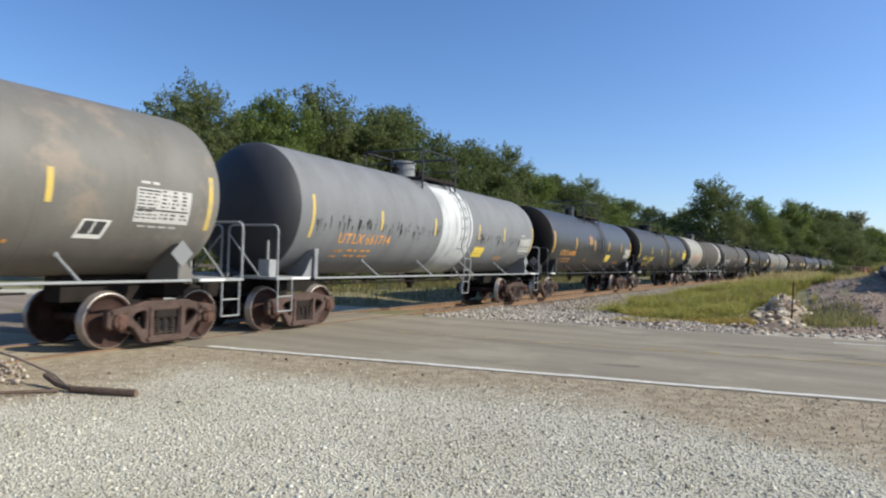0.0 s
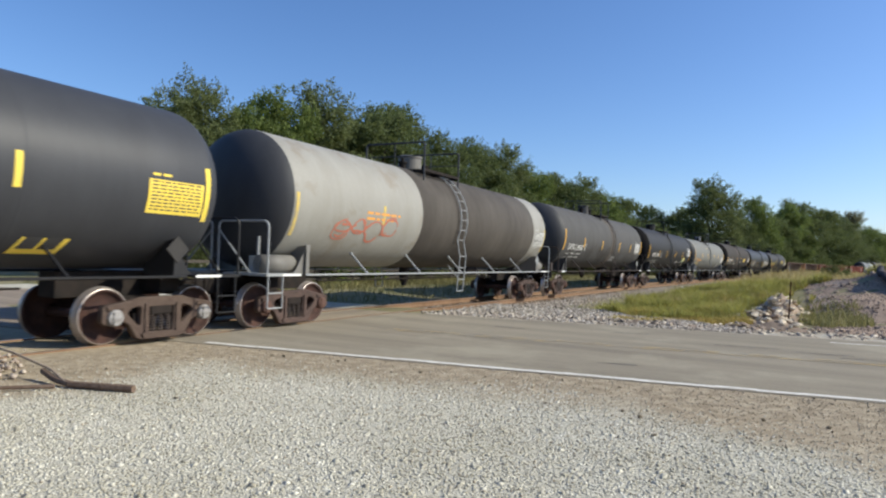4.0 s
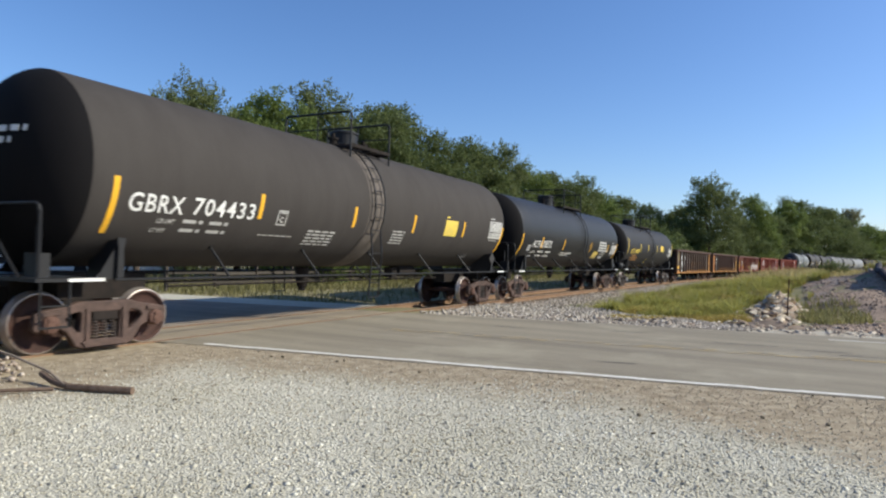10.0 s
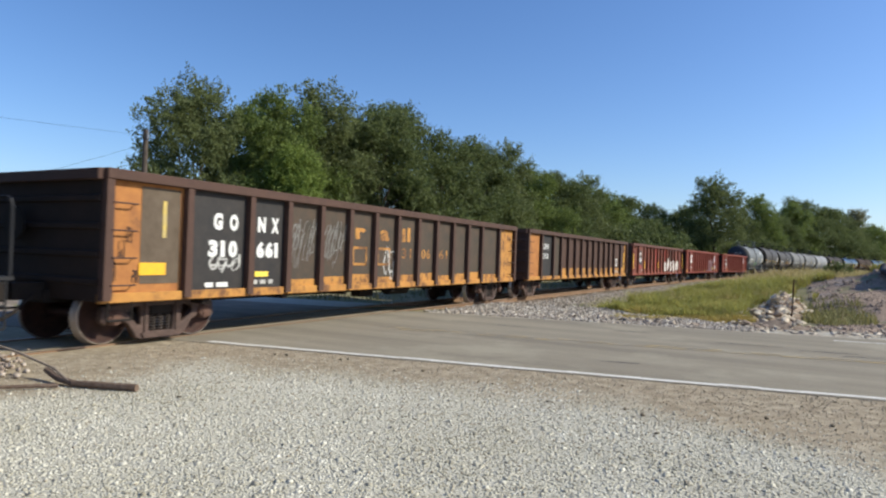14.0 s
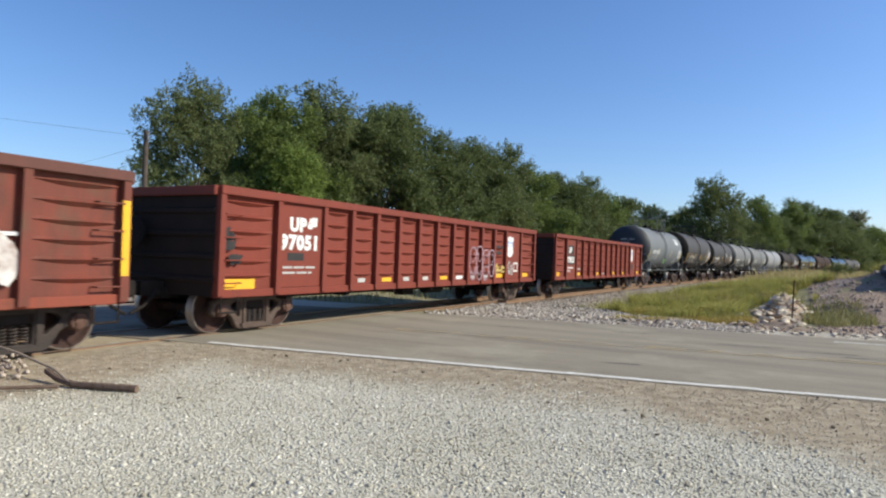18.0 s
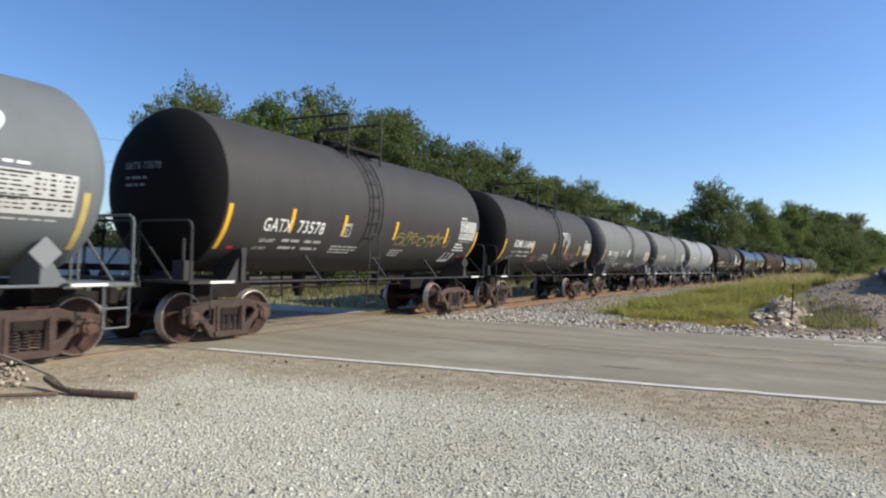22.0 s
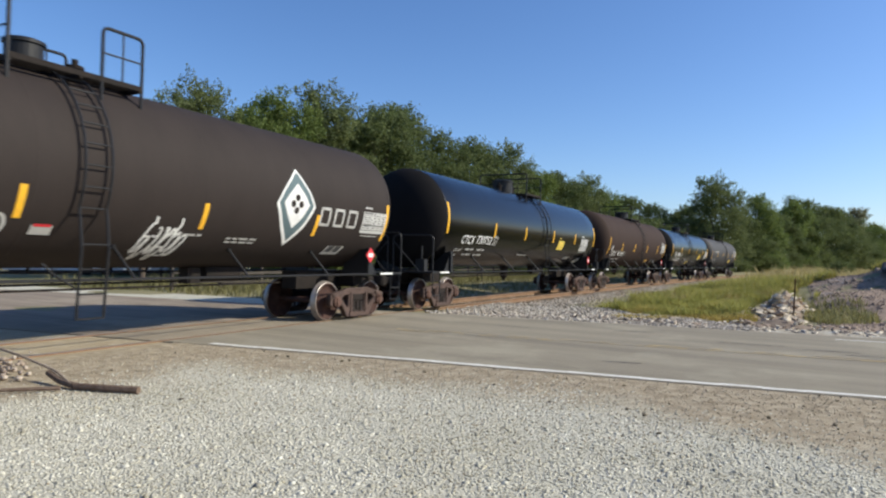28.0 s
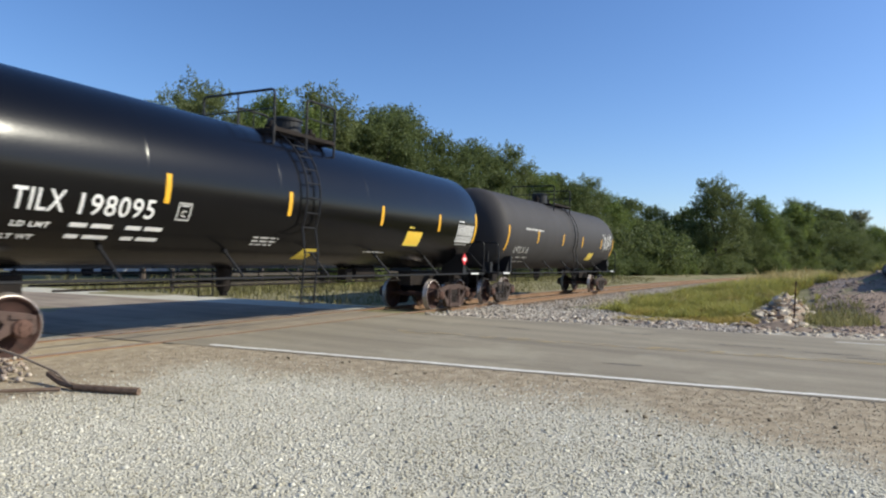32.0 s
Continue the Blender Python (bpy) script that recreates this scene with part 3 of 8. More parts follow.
    def hoop(a, b, mid=True):
        """A railing of bent tube from a to b with rounded corners, a lower bar and a middle post."""
        a, b = Vector(a), Vector(b)
        d = (b - a).normalized()
        c = min(0.08, (b - a).length * 0.3)
        lo, hi = Vector((0, 0, foot - 0.02)), Vector((0, 0, zt + rail_h))
        pipe(bm := bmesh.new(), [a + lo, a + hi - Vector((0, 0, c)), a + hi - Vector((0, 0, c * 0.3)) + d * c * 0.3, a + hi + d * c, b + hi - d * c,
                                 b + hi - Vector((0, 0, c * 0.3)) - d * c * 0.3, b + hi - Vector((0, 0, c)), b + lo], 0.028, 8)
        part("railing_hoop", bm, paint_rail, car)
        if mid:
            mz = Vector((0, 0, zt + rail_h * 0.45))
            part("railing_bar", rod(bmesh.new(), a + mz, b + mz, 0.016, 6), paint_rail, car)
            part("railing_post", rod(bmesh.new(), (a + b) / 2 + Vector((0, 0, zt - 0.05)), (a + b) / 2 + hi, 0.016, 6), paint_rail, car)

    hoop((-W, y0, 0), (W, y0, 0))
    if rail[0] == "mixed":
        ym = rail[2] + shift[0]
        for sd in (1, -1):
            hoop((sd * W, ym, 0), (sd * W, y1, 0), y1 - ym > 0.6)
            if y1 - ym < 0.6:
                hoop((sd * W, y0 + 0.05, 0), (sd * W, ladder - 0.3, 0), False)
    else:
        hoop((-W, y1, 0), (W, y1, 0))
    if rail[0] == "box":
        for sd in (1, -1):
            ye = min(y1, ladder - 0.3) if sd > 0 else y1
            part("railing_bar", rod(bmesh.new(), (sd * W, y0, zt + rail_h), (sd * W, ye, zt + rail_h), 0.018, 6), paint_rail, car)
            part("railing_post", rod(bmesh.new(), (sd * W, ye, foot - 0.02), (sd * W, ye, zt + rail_h), 0.018, 6), paint_rail, car)
    bm = bmesh.new()
    if dome == "drum":
        lathe(bm, [(zt - 0.12, 0.0), (zt - 0.12, dome_r), (zt + 0.38, dome_r), (zt + 0.39, dome_r + 0.03), (zt + 0.44, dome_r + 0.03), (zt + 0.47, dome_r * 0.85), (zt + 0.47, 0.0)], "z", 24)
        bmesh.ops.translate(bm, vec=(0, man, 0), verts=bm.verts)
    else:
        lathe(bm, [(zt - 0.12, 0.0), (zt - 0.12, 0.27), (zt + 0.10, 0.27), (zt + 0.12, 0.31), (zt + 0.17, 0.31), (zt + 0.21, 0.15), (zt + 0.21, 0.0)], "z", 20)
        bmesh.ops.translate(bm, vec=(0, man, 0), verts=bm.verts)
    part("manway", bm, trim if dome == "drum" else M_UNDER, car, "", False)
    for y, hh in ((man - 0.6, 0.16), (man + 0.75, 0.2)):
        bm = bmesh.new()
        rod(bm, (0.1, y, zt - 0.05), (0.1, y, zt + hh), 0.10, 12)
        rod(bm, (0.1, y, zt + hh), (0.1, y, zt + hh + 0.05), 0.14, 12)
        rod(bm, (0.1, y, zt + hh + 0.05), (0.1, y, zt + hh + 0.16), 0.05, 8)
        part("safety_valve", bm, M_UNDER, car)
    # hand brake at the front end
    bm = bmesh.new()
    box(bm, 0.75, 1.05, -h - 0.55, -h - 0.35, 1.15, 1.5)
    rod(bm, (0.9, -h - 0.45, 1.4), (0.9, -h - 0.45, 1.9), 0.03, 8)
    part("hand_brake", bm, rails, car)
    bm = bmesh.new()
    ring = [(-0.98 + 0.27 * math.cos(k * math.pi / 10), -h - 0.86, 2.0 + 0.27 * math.sin(k * math.pi / 10)) for k in range(21)]
    pipe(bm, ring, 0.02, 6)
    for k in range(5):
        a = 2 * math.pi * k / 5
        rod(bm, (-0.98, -h - 0.84, 2.0), (-0.98 + 0.27 * math.cos(a), -h - 0.86, 2.0 + 0.27 * math.sin(a)), 0.012, 5)
    rod(bm, (-0.98, -h - 0.86, 2.0), (-0.98, -h - 0.70, 2.0), 0.04, 8)
    rod(bm, (-0.98, -h - 0.72, 2.0), (-0.98, -h - 0.72, 1.13), 0.025, 6)
    part("brake_wheel", bm, M_UNDER, car)
    if air_tank:
        bm = bmesh.new()
        for e in ((1,) if air_tank == "rear" else (-1, 1)):
            rod(bm, (1.05, e * (h - 0.35), 1.34), (1.05, e * (h + 0.55), 1.34), 0.19, 16)
        part("air_reservoir", bm, trim, car, "", True)
    for sd in (1, -1):
        bm = bmesh.new()
        q = 0.19 if placard else 0.23
        prism(bm, [(-q, 1.58), (0, 1.58 - q), (q, 1.58), (0, 1.58 + q)], 0.0, 0.012, Matrix.Translation((sd * 1.385 - (0.012 if sd < 0 else 0), (h - 0.55), 0)))
        part("placard", bm, placard or M_HOLDER.get(trim.name, M_PLACARD), car, "diamond-shaped placard")
        if placard:
            bm = bmesh.new()
            box(bm, *sorted((sd * 1.398, sd * 1.403)), h - 0.65, h - 0.45, 1.53, 1.63)
            part("placard_panel", bm, M_WHITE, car)
        for e in (-1, 1):
            bm = bmesh.new()
            box(bm, *sorted((sd * 1.48, sd * 1.486)), *sorted((e * (h - 0.22), e * (h + 0.34))), 1.102, 1.148)
            part("sill_plate", bm, M_WHITE if plates else M_FADED, car)
    half = h - 0.55
    for e in (-1, 1):
        add_truck(car, e * (h - 0.55), style, s)
    trains.append((car, s, half))
    return car, h, R, zc


def stripes(car, h, R, zc, spots, material=None, z0=2.3, ends=1.95, front=None, short=None):
    """Upright reflective bars: long ones at the ends, whose feet stand at the height of ends, short ones between. front: where the foremost stands."""
    material = material or M_YELLOW
    for e in (-1, 1):
        y = e * (h - 0.03) - 0.05 - shift[0]
        if e < 0 and front is not None:
            y = front - 0.05
        part("reflector", on_tank(plaque(0.10, 0.95), y, ends, R, zc, 0.004), material, car)
    for y in spots:
        part("reflector", on_tank(plaque(0.10, 0.49), y, z0, R, zc, 0.004), short or material, car)


def fitted(text, height, width, face=0.005):
    """Words stretched to a known width."""
    bm = words(text, height, face)
    x0, x1 = min(v.co.x for v in bm.verts), max(v.co.x for v in bm.verts)
    for v in bm.verts:
        v.co.x = (v.co.x - x0) * width / (x1 - x0)
    return bm


def mark(car, R, zc, text, y, z, height, material, width, face=0.005, slant=0.0):
    part("lettering", on_tank(fitted(text, height, width, face), y, z, R, zc, slant=slant), material, car, "painted lettering")


def data_lines(car, R, zc, y, z, lines, height, material, seed, gap=None):
    part("stencilling", on_tank(bars(lines, height, gap or height * 0.7, seed, height * 4), y, z, R, zc), material, car, "small stencilled writing")


def load_lines(car, R, zc, y, z, w, height, material, seed):
    """Two rows of load figures: the readable heads, then bars."""
    for k, text in enumerate(("LD LMT", "LT WT")):
        zz = z - 0.05 - height - k * height * 1.9
        part("stencilling", on_tank(fitted(text, height, w * (0.22, 0.18)[k], 0.004), y - 0.06 * k, zz, R, zc, slant=0.15), material, car)
        for a, b in ((0.34, 0.62), (0.72, 1.0)):
            part("stencilling", on_tank(bars([w * (b - a)], height, height, seed + k, height * 4), y + a * w, zz + height, R, zc, slant=0.15), material, car)


def c_mark(car, R, zc, y, z, material, slant=0.0):
    """A small upright frame with one letter in it."""
    part("frame_mark", on_tank(plaque(0.28, 0.32, 0.028), y, z, R, zc, slant=slant), material, car)
    part("frame_letter", on_tank(fitted("C", 0.12, 0.10, 0.006), y + 0.09, z + 0.06, R, zc, slant=slant), material, car)
    part("frame_bar", on_tank(plaque(0.17, 0.03), y + 0.055, z + 0.235, R, zc, slant=slant), material, car)


def data_panel(car, R, zc, y, z, w=1.0, hh=0.55, seed=1, material=None, dark=None):
    """A table of small writing on a pale field, with a line of heading over it and one under it."""
    z, hh = (z + hh * 0.08, hh * 0.8) if hh > 0.5 else (z, hh)
    white = material in (None, M_WHITE)
    part("data_panel", on_tank(plaque(w, hh), y, z, R, zc, 0.004), M_PANELWHITE if white else material, car, "white panel of small writing" if white else "yellow panel of small writing")
    if hh > 0.4 and white:
        ink = dark or M_INK
        part("stencilling", on_tank(bars([w * f for f in (0.34, 0.36, 0.3, 0.38, 0.33, 0.37, 0.3, 0.35, 0.38)], hh * 0.045, hh * 0.055, seed, 0.12), y + w * 0.03, z + hh * 0.93, R, zc, 0.007), ink, car)
        for k, (x0, x1) in enumerate(((0.45, 0.59), (0.64, 0.77), (0.82, 0.96))):
            part("stencilling", on_tank(bars([w * (x1 - x0) * f for f in (0.6, 1, 0.9, 1, 0.8, 1, 0.9, 1)], hh * 0.062, hh * 0.05, seed + k, 0.09), y + w * x0, z + hh * 0.94, R, zc, 0.007), ink, car)
        for zz, x1 in ((0.90, 0.42), (0.36, 0.96)):
            bm = bmesh.new()
            box(bm, 0, w * (x1 - 0.03), -hh * 0.022, hh * 0.022, -0.001, 0.001)
            part("rule", on_tank(bm, y + w * 0.03, z + hh * zz, R, zc, 0.008), ink, car)
        part("stencilling", on_tank(bars([w * 0.7], 0.035, 0.05, seed + 5, 0.2), y + w * 0.1, z - 0.05, R, zc, 0.005), M_FADED, car)
    else:
        rows = 9 if hh > 0.4 else 3
        part("stencilling", on_tank(bars([w * 0.9] * rows, hh * 0.47 / rows, hh * 0.45 / rows, seed, 0.1), y + w * 0.05, z + hh * 0.94, R, zc, 0.007), dark or M_INK, car)
    if hh > 0.4:
        part("stencilling", on_tank(bars([w * 0.32], 0.05, 0.05, seed + 1, 0.2), y + w * 0.06, z + hh + 0.09, R, zc, 0.005), material or M_PANELWHITE, car)


def frame_mark(car, R, zc, y, z, w, hh, material, seed=3):
    """A slanted white frame with two dark squares."""
    part("frame_mark", on_tank(plaque(w, hh), y, z, R, zc, 0.004, slant=0.25), material, car)
    for k in (0, 1):
        part("frame_field", on_tank(plaque(w * 0.36, hh * 0.68), y + w * (0.10 + 0.43 * k) + 0.04 * hh, z + hh * 0.2, R, zc, 0.007, slant=0.25), M_INK, car)


M_PANELWHITE = mat("panel_white", (0.53, 0.52, 0.495), 0.6, 0, (0.45, 0.44, 0.41), 5, 0.6)
M_INK = mat("black_lettering", (0.05, 0.05, 0.052), 0.6, 0, (0.09, 0.09, 0.09), 6, 0.5)
trains = []     # (thing, place along the line at the start, half distance of its trucks)


def drips(car, R, zc, y0, y1, z, count, seed, material, longest=0.3, wide=1.0):
    """Dark runs of spilt liquid down the tank's side."""
    rng = random.Random(seed)
    bm = bmesh.new()
    for _ in range(count):
        x, w, a = rng.uniform(0, y1 - y0), rng.uniform(0.008, 0.022) * wide, rng.uniform(-0.12, 0.12) * wide
        n = rng.uniform(0.2, 1.0) * longest
        q = [(x - w, a), (x + w, a), (x + w * 0.3, a - n), (x - w * 0.3, a - n)]
        bm.faces.new([bm.verts.new((u, v, 0)) for u, v in q])
    ob = part("drip_stain", on_tank(bm, y0, z, R, zc, 0.004), material, car, "dark runs down the side")
    tagged(ob, kind="stuff")


# ---- a gondola ----
def gondola(label, f, r, skin, ribs, floor_z=0.86, top=2.76, bottom=0.74, chord=None, rib_paint=None, style=(1, 0), corrugated=True, end_skin=None, panels=None, low_band=None):
    """An open freight car: side posts, pressed panels, top chord, end walls, floor."""
    s, h = (f + r) / 2, (r - f) / 2
    car = tagged(empty("gondola_car"), label, "gondola car", "gondola cars of the train")
    chord = chord or skin
    X = 1.40
    inner = (2 * h - 6.0) / (ribs - 4)
    edge = [-h, -h + 1.55, -h + 3.0] + [-h + 3.0 + inner * (k + 1) for k in range(ribs - 4)] + [h - 1.55, h]
    # pressed panels with lens-shaped ridges, one mesh for each width of bay
    z0, z1 = bottom + 0.10, top - 0.14
    sheets = {}

    def sheet(w, material, pressed):
        key = (round(w, 2), material.name, pressed)
        if key in sheets:
            return sheets[key]
        bm = bmesh.new()
        zs = [(z0, 0, 0.0)]
        for k in range(6 if pressed else 0):
            z = z0 + 0.28 + (z1 - z0 - 0.40) * k / 5
            zs += [(z - 0.075, 0, 0.085), (z - 0.005, 0.07, 0.0), (z + 0.04, 0, 0.0)]
        zs.append((z1, 0, 0.0))
        n = 10
        rows = []
        for z, out, rise in zs:
            row = []
            for i in range(n + 1):
                u = i / n
                b = math.sin(math.pi * max(0.0, min(1.0, (u - 0.06) / 0.88))) ** 0.6
                row.append(bm.verts.new((out * b, (u - 0.5) * w, z + rise * (1 - b))))
            rows.append(row)
        for p, q in zip(rows, rows[1:]):
            for i in range(n):
                bm.faces.new((p[i], p[i + 1], q[i + 1], q[i]))
        g = bmesh.ops.extrude_edge_only(bm, edges=[e for e in bm.edges if e.is_boundary])["geom"]
        for v in g:
            if isinstance(v, bmesh.types.BMVert):
                v.co.x = -0.03
        bmesh.ops.recalc_face_normals(bm, faces=bm.faces)
        me = bpy.data.meshes.new("side_panel")
        bm.to_mesh(me)
        bm.free()
        me.materials.append(material)
        sheets[key] = me
        return me

    bm = bmesh.new()
    prism(bm, [(-0.075, bottom + 0.02), (0.075, bottom + 0.02), (0.06, top - 0.10), (-0.06, top - 0.10)], -0.02, 0.12)
    rm = bpy.data.meshes.new("side_post")
    bm.to_mesh(rm)
    bm.free()
    rm.materials.append(rib_paint or skin)
    for sd in (1, -1):
        turn = Matrix() if sd > 0 else TURN
        for i in range(ribs):
            y, w = (edge[i] + edge[i + 1]) / 2, edge[i + 1] - edge[i] - 0.10
            skin_i = (panels or {}).get(i, skin) if sd > 0 else skin
            shared("side_panel", sheet(w, skin_i, corrugated and i not in (1, ribs - 2)), car, Matrix.Translation((0, y, 0)) @ turn @ Matrix.Translation((X, 0, 0)))
        for y in edge:
            y = max(-h + 0.07, min(h - 0.07, y))
            shared("side_post", rm, car, Matrix.Translation((0, y, 0)) @ turn @ Matrix.Translation((X, 0, 0)))
        bm = bmesh.new()
        box(bm, *sorted((sd * (X - 0.05), sd * (X + 0.14))), -h, h, top - 0.16, top, bevel=0.012)
        part("top_chord", bm, chord, car)
        bm = bmesh.new()
        box(bm, *sorted((sd * (X - 0.06), sd * (X + 0.07))), -h, h, bottom - 0.02, bottom + 0.13, bevel=0.01)
        part("side_sill", bm, low_band or skin, car)
        for e in (-1, 1):
            for k in range(4):
                z = bottom + 0.25 + 0.42 * k
                bm = pipe(bmesh.new(), [(sd * (X + 0.02), e * (h - 0.55), z), (sd * (X + 0.13), e * (h - 0.53), z), (sd * (X + 0.13), e * (h - 0.12), z), (sd * (X + 0.02), e * (h - 0.10), z)], 0.014, 6)
                part("grab_iron", bm, rib_paint or skin, car)
            bm = bmesh.new()
            for yy in (e * (h - 0.12), e * (h - 0.52)):
                rod(bm, (sd * (X + 0.06), yy, bottom), (sd * (X + 0.06), yy, 0.45), 0.018, 6)
            rod(bm, (sd * (X + 0.06), e * (h - 0.12), 0.45), (sd * (X + 0.06), e * (h - 0.52), 0.45), 0.02, 6)
            part("sill_step", bm, M_UNDER, car)
    for e in (-1, 1):
        bm = bmesh.new()
        out = [(e * (h - 0.06), bottom), (e * h, bottom)]
        for k in range(4):
            z = bottom + 0.25 + 0.42 * k
            out += [(e * h, z), (e * (h + 0.05), z + 0.02), (e * (h + 0.05), z + 0.09), (e * h, z + 0.11)]
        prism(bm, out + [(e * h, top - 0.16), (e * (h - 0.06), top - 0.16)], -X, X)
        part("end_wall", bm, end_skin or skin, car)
        bm = bmesh.new()
        box(bm, -X - 0.05, X + 0.05, *sorted((e * (h - 0.1), e * (h + 0.1))), top - 0.18, top - 0.01, bevel=0.012)
        part("end_chord", bm, chord, car)
        bm = bmesh.new()
        box(bm, -0.2, 0.2, *sorted((e * (h - 3.2), e * (h + 0.1))), 0.66, 0.86)
        coupler(bm, e * (h + 0.05), e)
        part("sill", bm, M_UNDER, car)
        bm = bmesh.new()
        pipe(bm, [(0.28, e * (h + 0.3), 0.82), (0.33, e * (h + 0.6), 0.55), (0.30, e * (h + 0.85), 0.42)], 0.03, 8)
        part("air_hose", bm, M_UNDER, car)
    bm = bmesh.new()
    box(bm, -X + 0.02, X - 0.02, -h + 0.06, h - 0.06, floor_z - 0.06, floor_z)
    box(bm, -0.22, 0.22, -h + 3, h - 3, 0.55, floor_z - 0.06)
    for i in range(1, 8):
        y = -h + 2 * h * i / 8
        box(bm, -X + 0.05, X - 0.05, y - 0.06, y + 0.06, 0.62, floor_z - 0.06)
    part("floor", bm, M_UNDER, car)
    bm = bmesh.new()
    lathe(bm, [(-0.02, 0.0), (-0.02, 0.28), (0.02, 0.28), (0.02, 0.0)], "y", 20)
    bmesh.ops.translate(bm, vec=(-0.6, -h - 0.14, 1.9), verts=bm.verts)
    part("brake_wheel", bm, M_UNDER, car)
    bm = bmesh.new()
    rod(bm, (0.5, 1.0, 0.62), (0.5, 2.0, 0.62), 0.17, 12)
    part("brake_reservoir", bm, M_UNDER, car)
    bm = bmesh.new()
    box(bm, 0.3, 0.6, -0.4, 0.2, 0.45, 0.75)
    part("brake_valve", bm, M_UNDER, car)
    for e in (-1, 1):
        add_truck(car, e * (h - 1.4), style, s)
    trains.append((car, s, h - 1.4))
    return car, h, X, edge


# ---- the train, front to rear ----
P_GREY = paint("weathered_grey_paint", (0.176, 0.168, 0.152), (0.104, 0.092, 0.0784), 0.6, 0.8, True, (0.24, 0.2, 0.16), 0.2)
P_GREYBLUE = paint("streaked_grey_paint", (0.1987, 0.2041, 0.2122), (0.1174, 0.1174, 0.1201), 0.65, 0.75, spec=0.2)
P_GREYWHITE = paint("white_splashed_grey_paint", (0.255, 0.2592, 0.2677), (0.17, 0.17, 0.1785), 0.7, 0.7, spec=0.15)
P_DARKGREY = paint("dark_grey_paint", (0.046, 0.047, 0.050), (0.026, 0.0255, 0.0275), 0.42, 0.7, spec=0.5)
P_SLATE = paint("slate_grey_paint", (0.04774, 0.04957, 0.05508), (0.02387, 0.02387, 0.02662), 0.5, 0.6, spec=0.25)
P_BEIGE = paint("stained_pale_paint", (0.29, 0.28, 0.25), (0.21, 0.195, 0.165), 0.6, 0.8, True, (0.22, 0.19, 0.15), 0.2)
P_MIDGREY = paint("sooty_grey_paint", (0.0904, 0.08782, 0.0861), (0.05166, 0.04822, 0.04649), 0.75, 0.75, spec=0.12)
P_BLACK = paint("black_paint", (0.01638, 0.01638, 0.01794), (0.02652, 0.02496, 0.02496), 0.5, 0.6, spec=0.25)
P_BLACKMATT = paint("matt_black_paint", (0.0235, 0.022, 0.0222), (0.015, 0.0135, 0.0135), 0.6, 0.6, spec=0.2)
P_DUSTBLACK = paint("dusty_black_paint", (0.052, 0.048, 0.0475), (0.032, 0.029, 0.0285), 0.65, 0.6, spec=0.2)
P_GLOSS = paint("glossy_black_paint", (0.002, 0.002, 0.0024), (0.004, 0.0038, 0.0042), 0.22, 0.5, spec=0.34)
P_LIGHT = paint("light_grey_paint", (0.172, 0.172, 0.160), (0.132, 0.131, 0.12), 0.7, 0.7, spec=0.15)
P_BROWN = paint("dark_brown_paint", (0.034, 0.0262, 0.0232), (0.021, 0.0165, 0.015), 0.72, 0.7, spec=0.14)
P_UMBER = paint("dusty_umber_paint", (0.058, 0.052, 0.048), (0.038, 0.033, 0.03), 0.8, 0.7, spec=0.1)
P_BROWNRED = paint("brown_paint", (0.04493, 0.02902, 0.0234), (0.02902, 0.01966, 0.01685), 0.8, 0.7, spec=0.1)
P_BLUEGREY = paint("blue_grey_paint", (0.1445, 0.1553, 0.1625), (0.09933, 0.1038, 0.1066), 0.65, 0.6, spec=0.2)
P_ASHGREY = paint("ash_grey_paint", (0.1683, 0.17, 0.17), (0.1063, 0.1063, 0.1063), 0.75, 0.75, spec=0.15)
# grey cars' front heads: soot plus painted-in shade; the drips use its soot
P_SOOTSHADE = paint("soot_and_shade_paint", (0.0416, 0.0432, 0.048), (0.0256, 0.0256, 0.0288), 0.6, 0.7)
# dark cars' front heads: their shade put into the colour
P_SHADEDEND = paint("shaded_dark_end_paint", (0.010, 0.0095, 0.010), (0.016, 0.014, 0.014), 0.85, 0.5, spec=0.08)
M_PALEGREEN = mat("pale_green_panel", (0.50, 0.58, 0.34), 0.6, 0, (0.4, 0.45, 0.28), 6, 0.5)
P_DUST = mat("dust_band", (0.13, 0.11, 0.095), 0.8, 0, (0.07, 0.06, 0.05), 3, 0.8)
P_SPLASH = mat("white_spill", (0.52, 0.53, 0.53), 0.7, 0, (0.25, 0.26, 0.27), 1.4, 0.9, (1, 1.6, 0.3), ramp=(0.48, 0.7))
M_RAILGREY = mat("grey_rail_paint", (0.33, 0.34, 0.34), 0.5, 0, (0.2, 0.2, 0.2), 8, 0.5)

M_HOLDERDARK = mat("dark_placard_holder", (0.03, 0.028, 0.027), 0.6, 0, (0.06, 0.055, 0.05), 6, 0.5)
for p in (P_BLACK, P_BLACKMATT, P_DUSTBLACK):
    M_HOLDER[p.name] = M_HOLDERDARK

# leading grey car
c, h, R, zc = tank_car("weathered grey tank car with a rust-stained shell", -6.8, 8.1, P_GREY, trim=P_GREY, rail_colour=M_RAILGREY, top_rail=P_SLATE, style=(0, 0), zc=2.62, R=1.46, tail=0.15)
stripes(c, h, R, zc, (-4.6, -1.5, 1.6, 4.68), M_YELLOWPALE, z0=2.25, ends=2)
data_panel(c, R, zc, 6.1, 2.01, 1.05, 0.70, 11)
frame_mark(c, R, zc, 5.22, 1.77, 0.45, 0.33, M_WHITE)
load_lines(c, R, zc, 3.0, 1.76, 1.36, 0.07, M_ORANGE, 5)

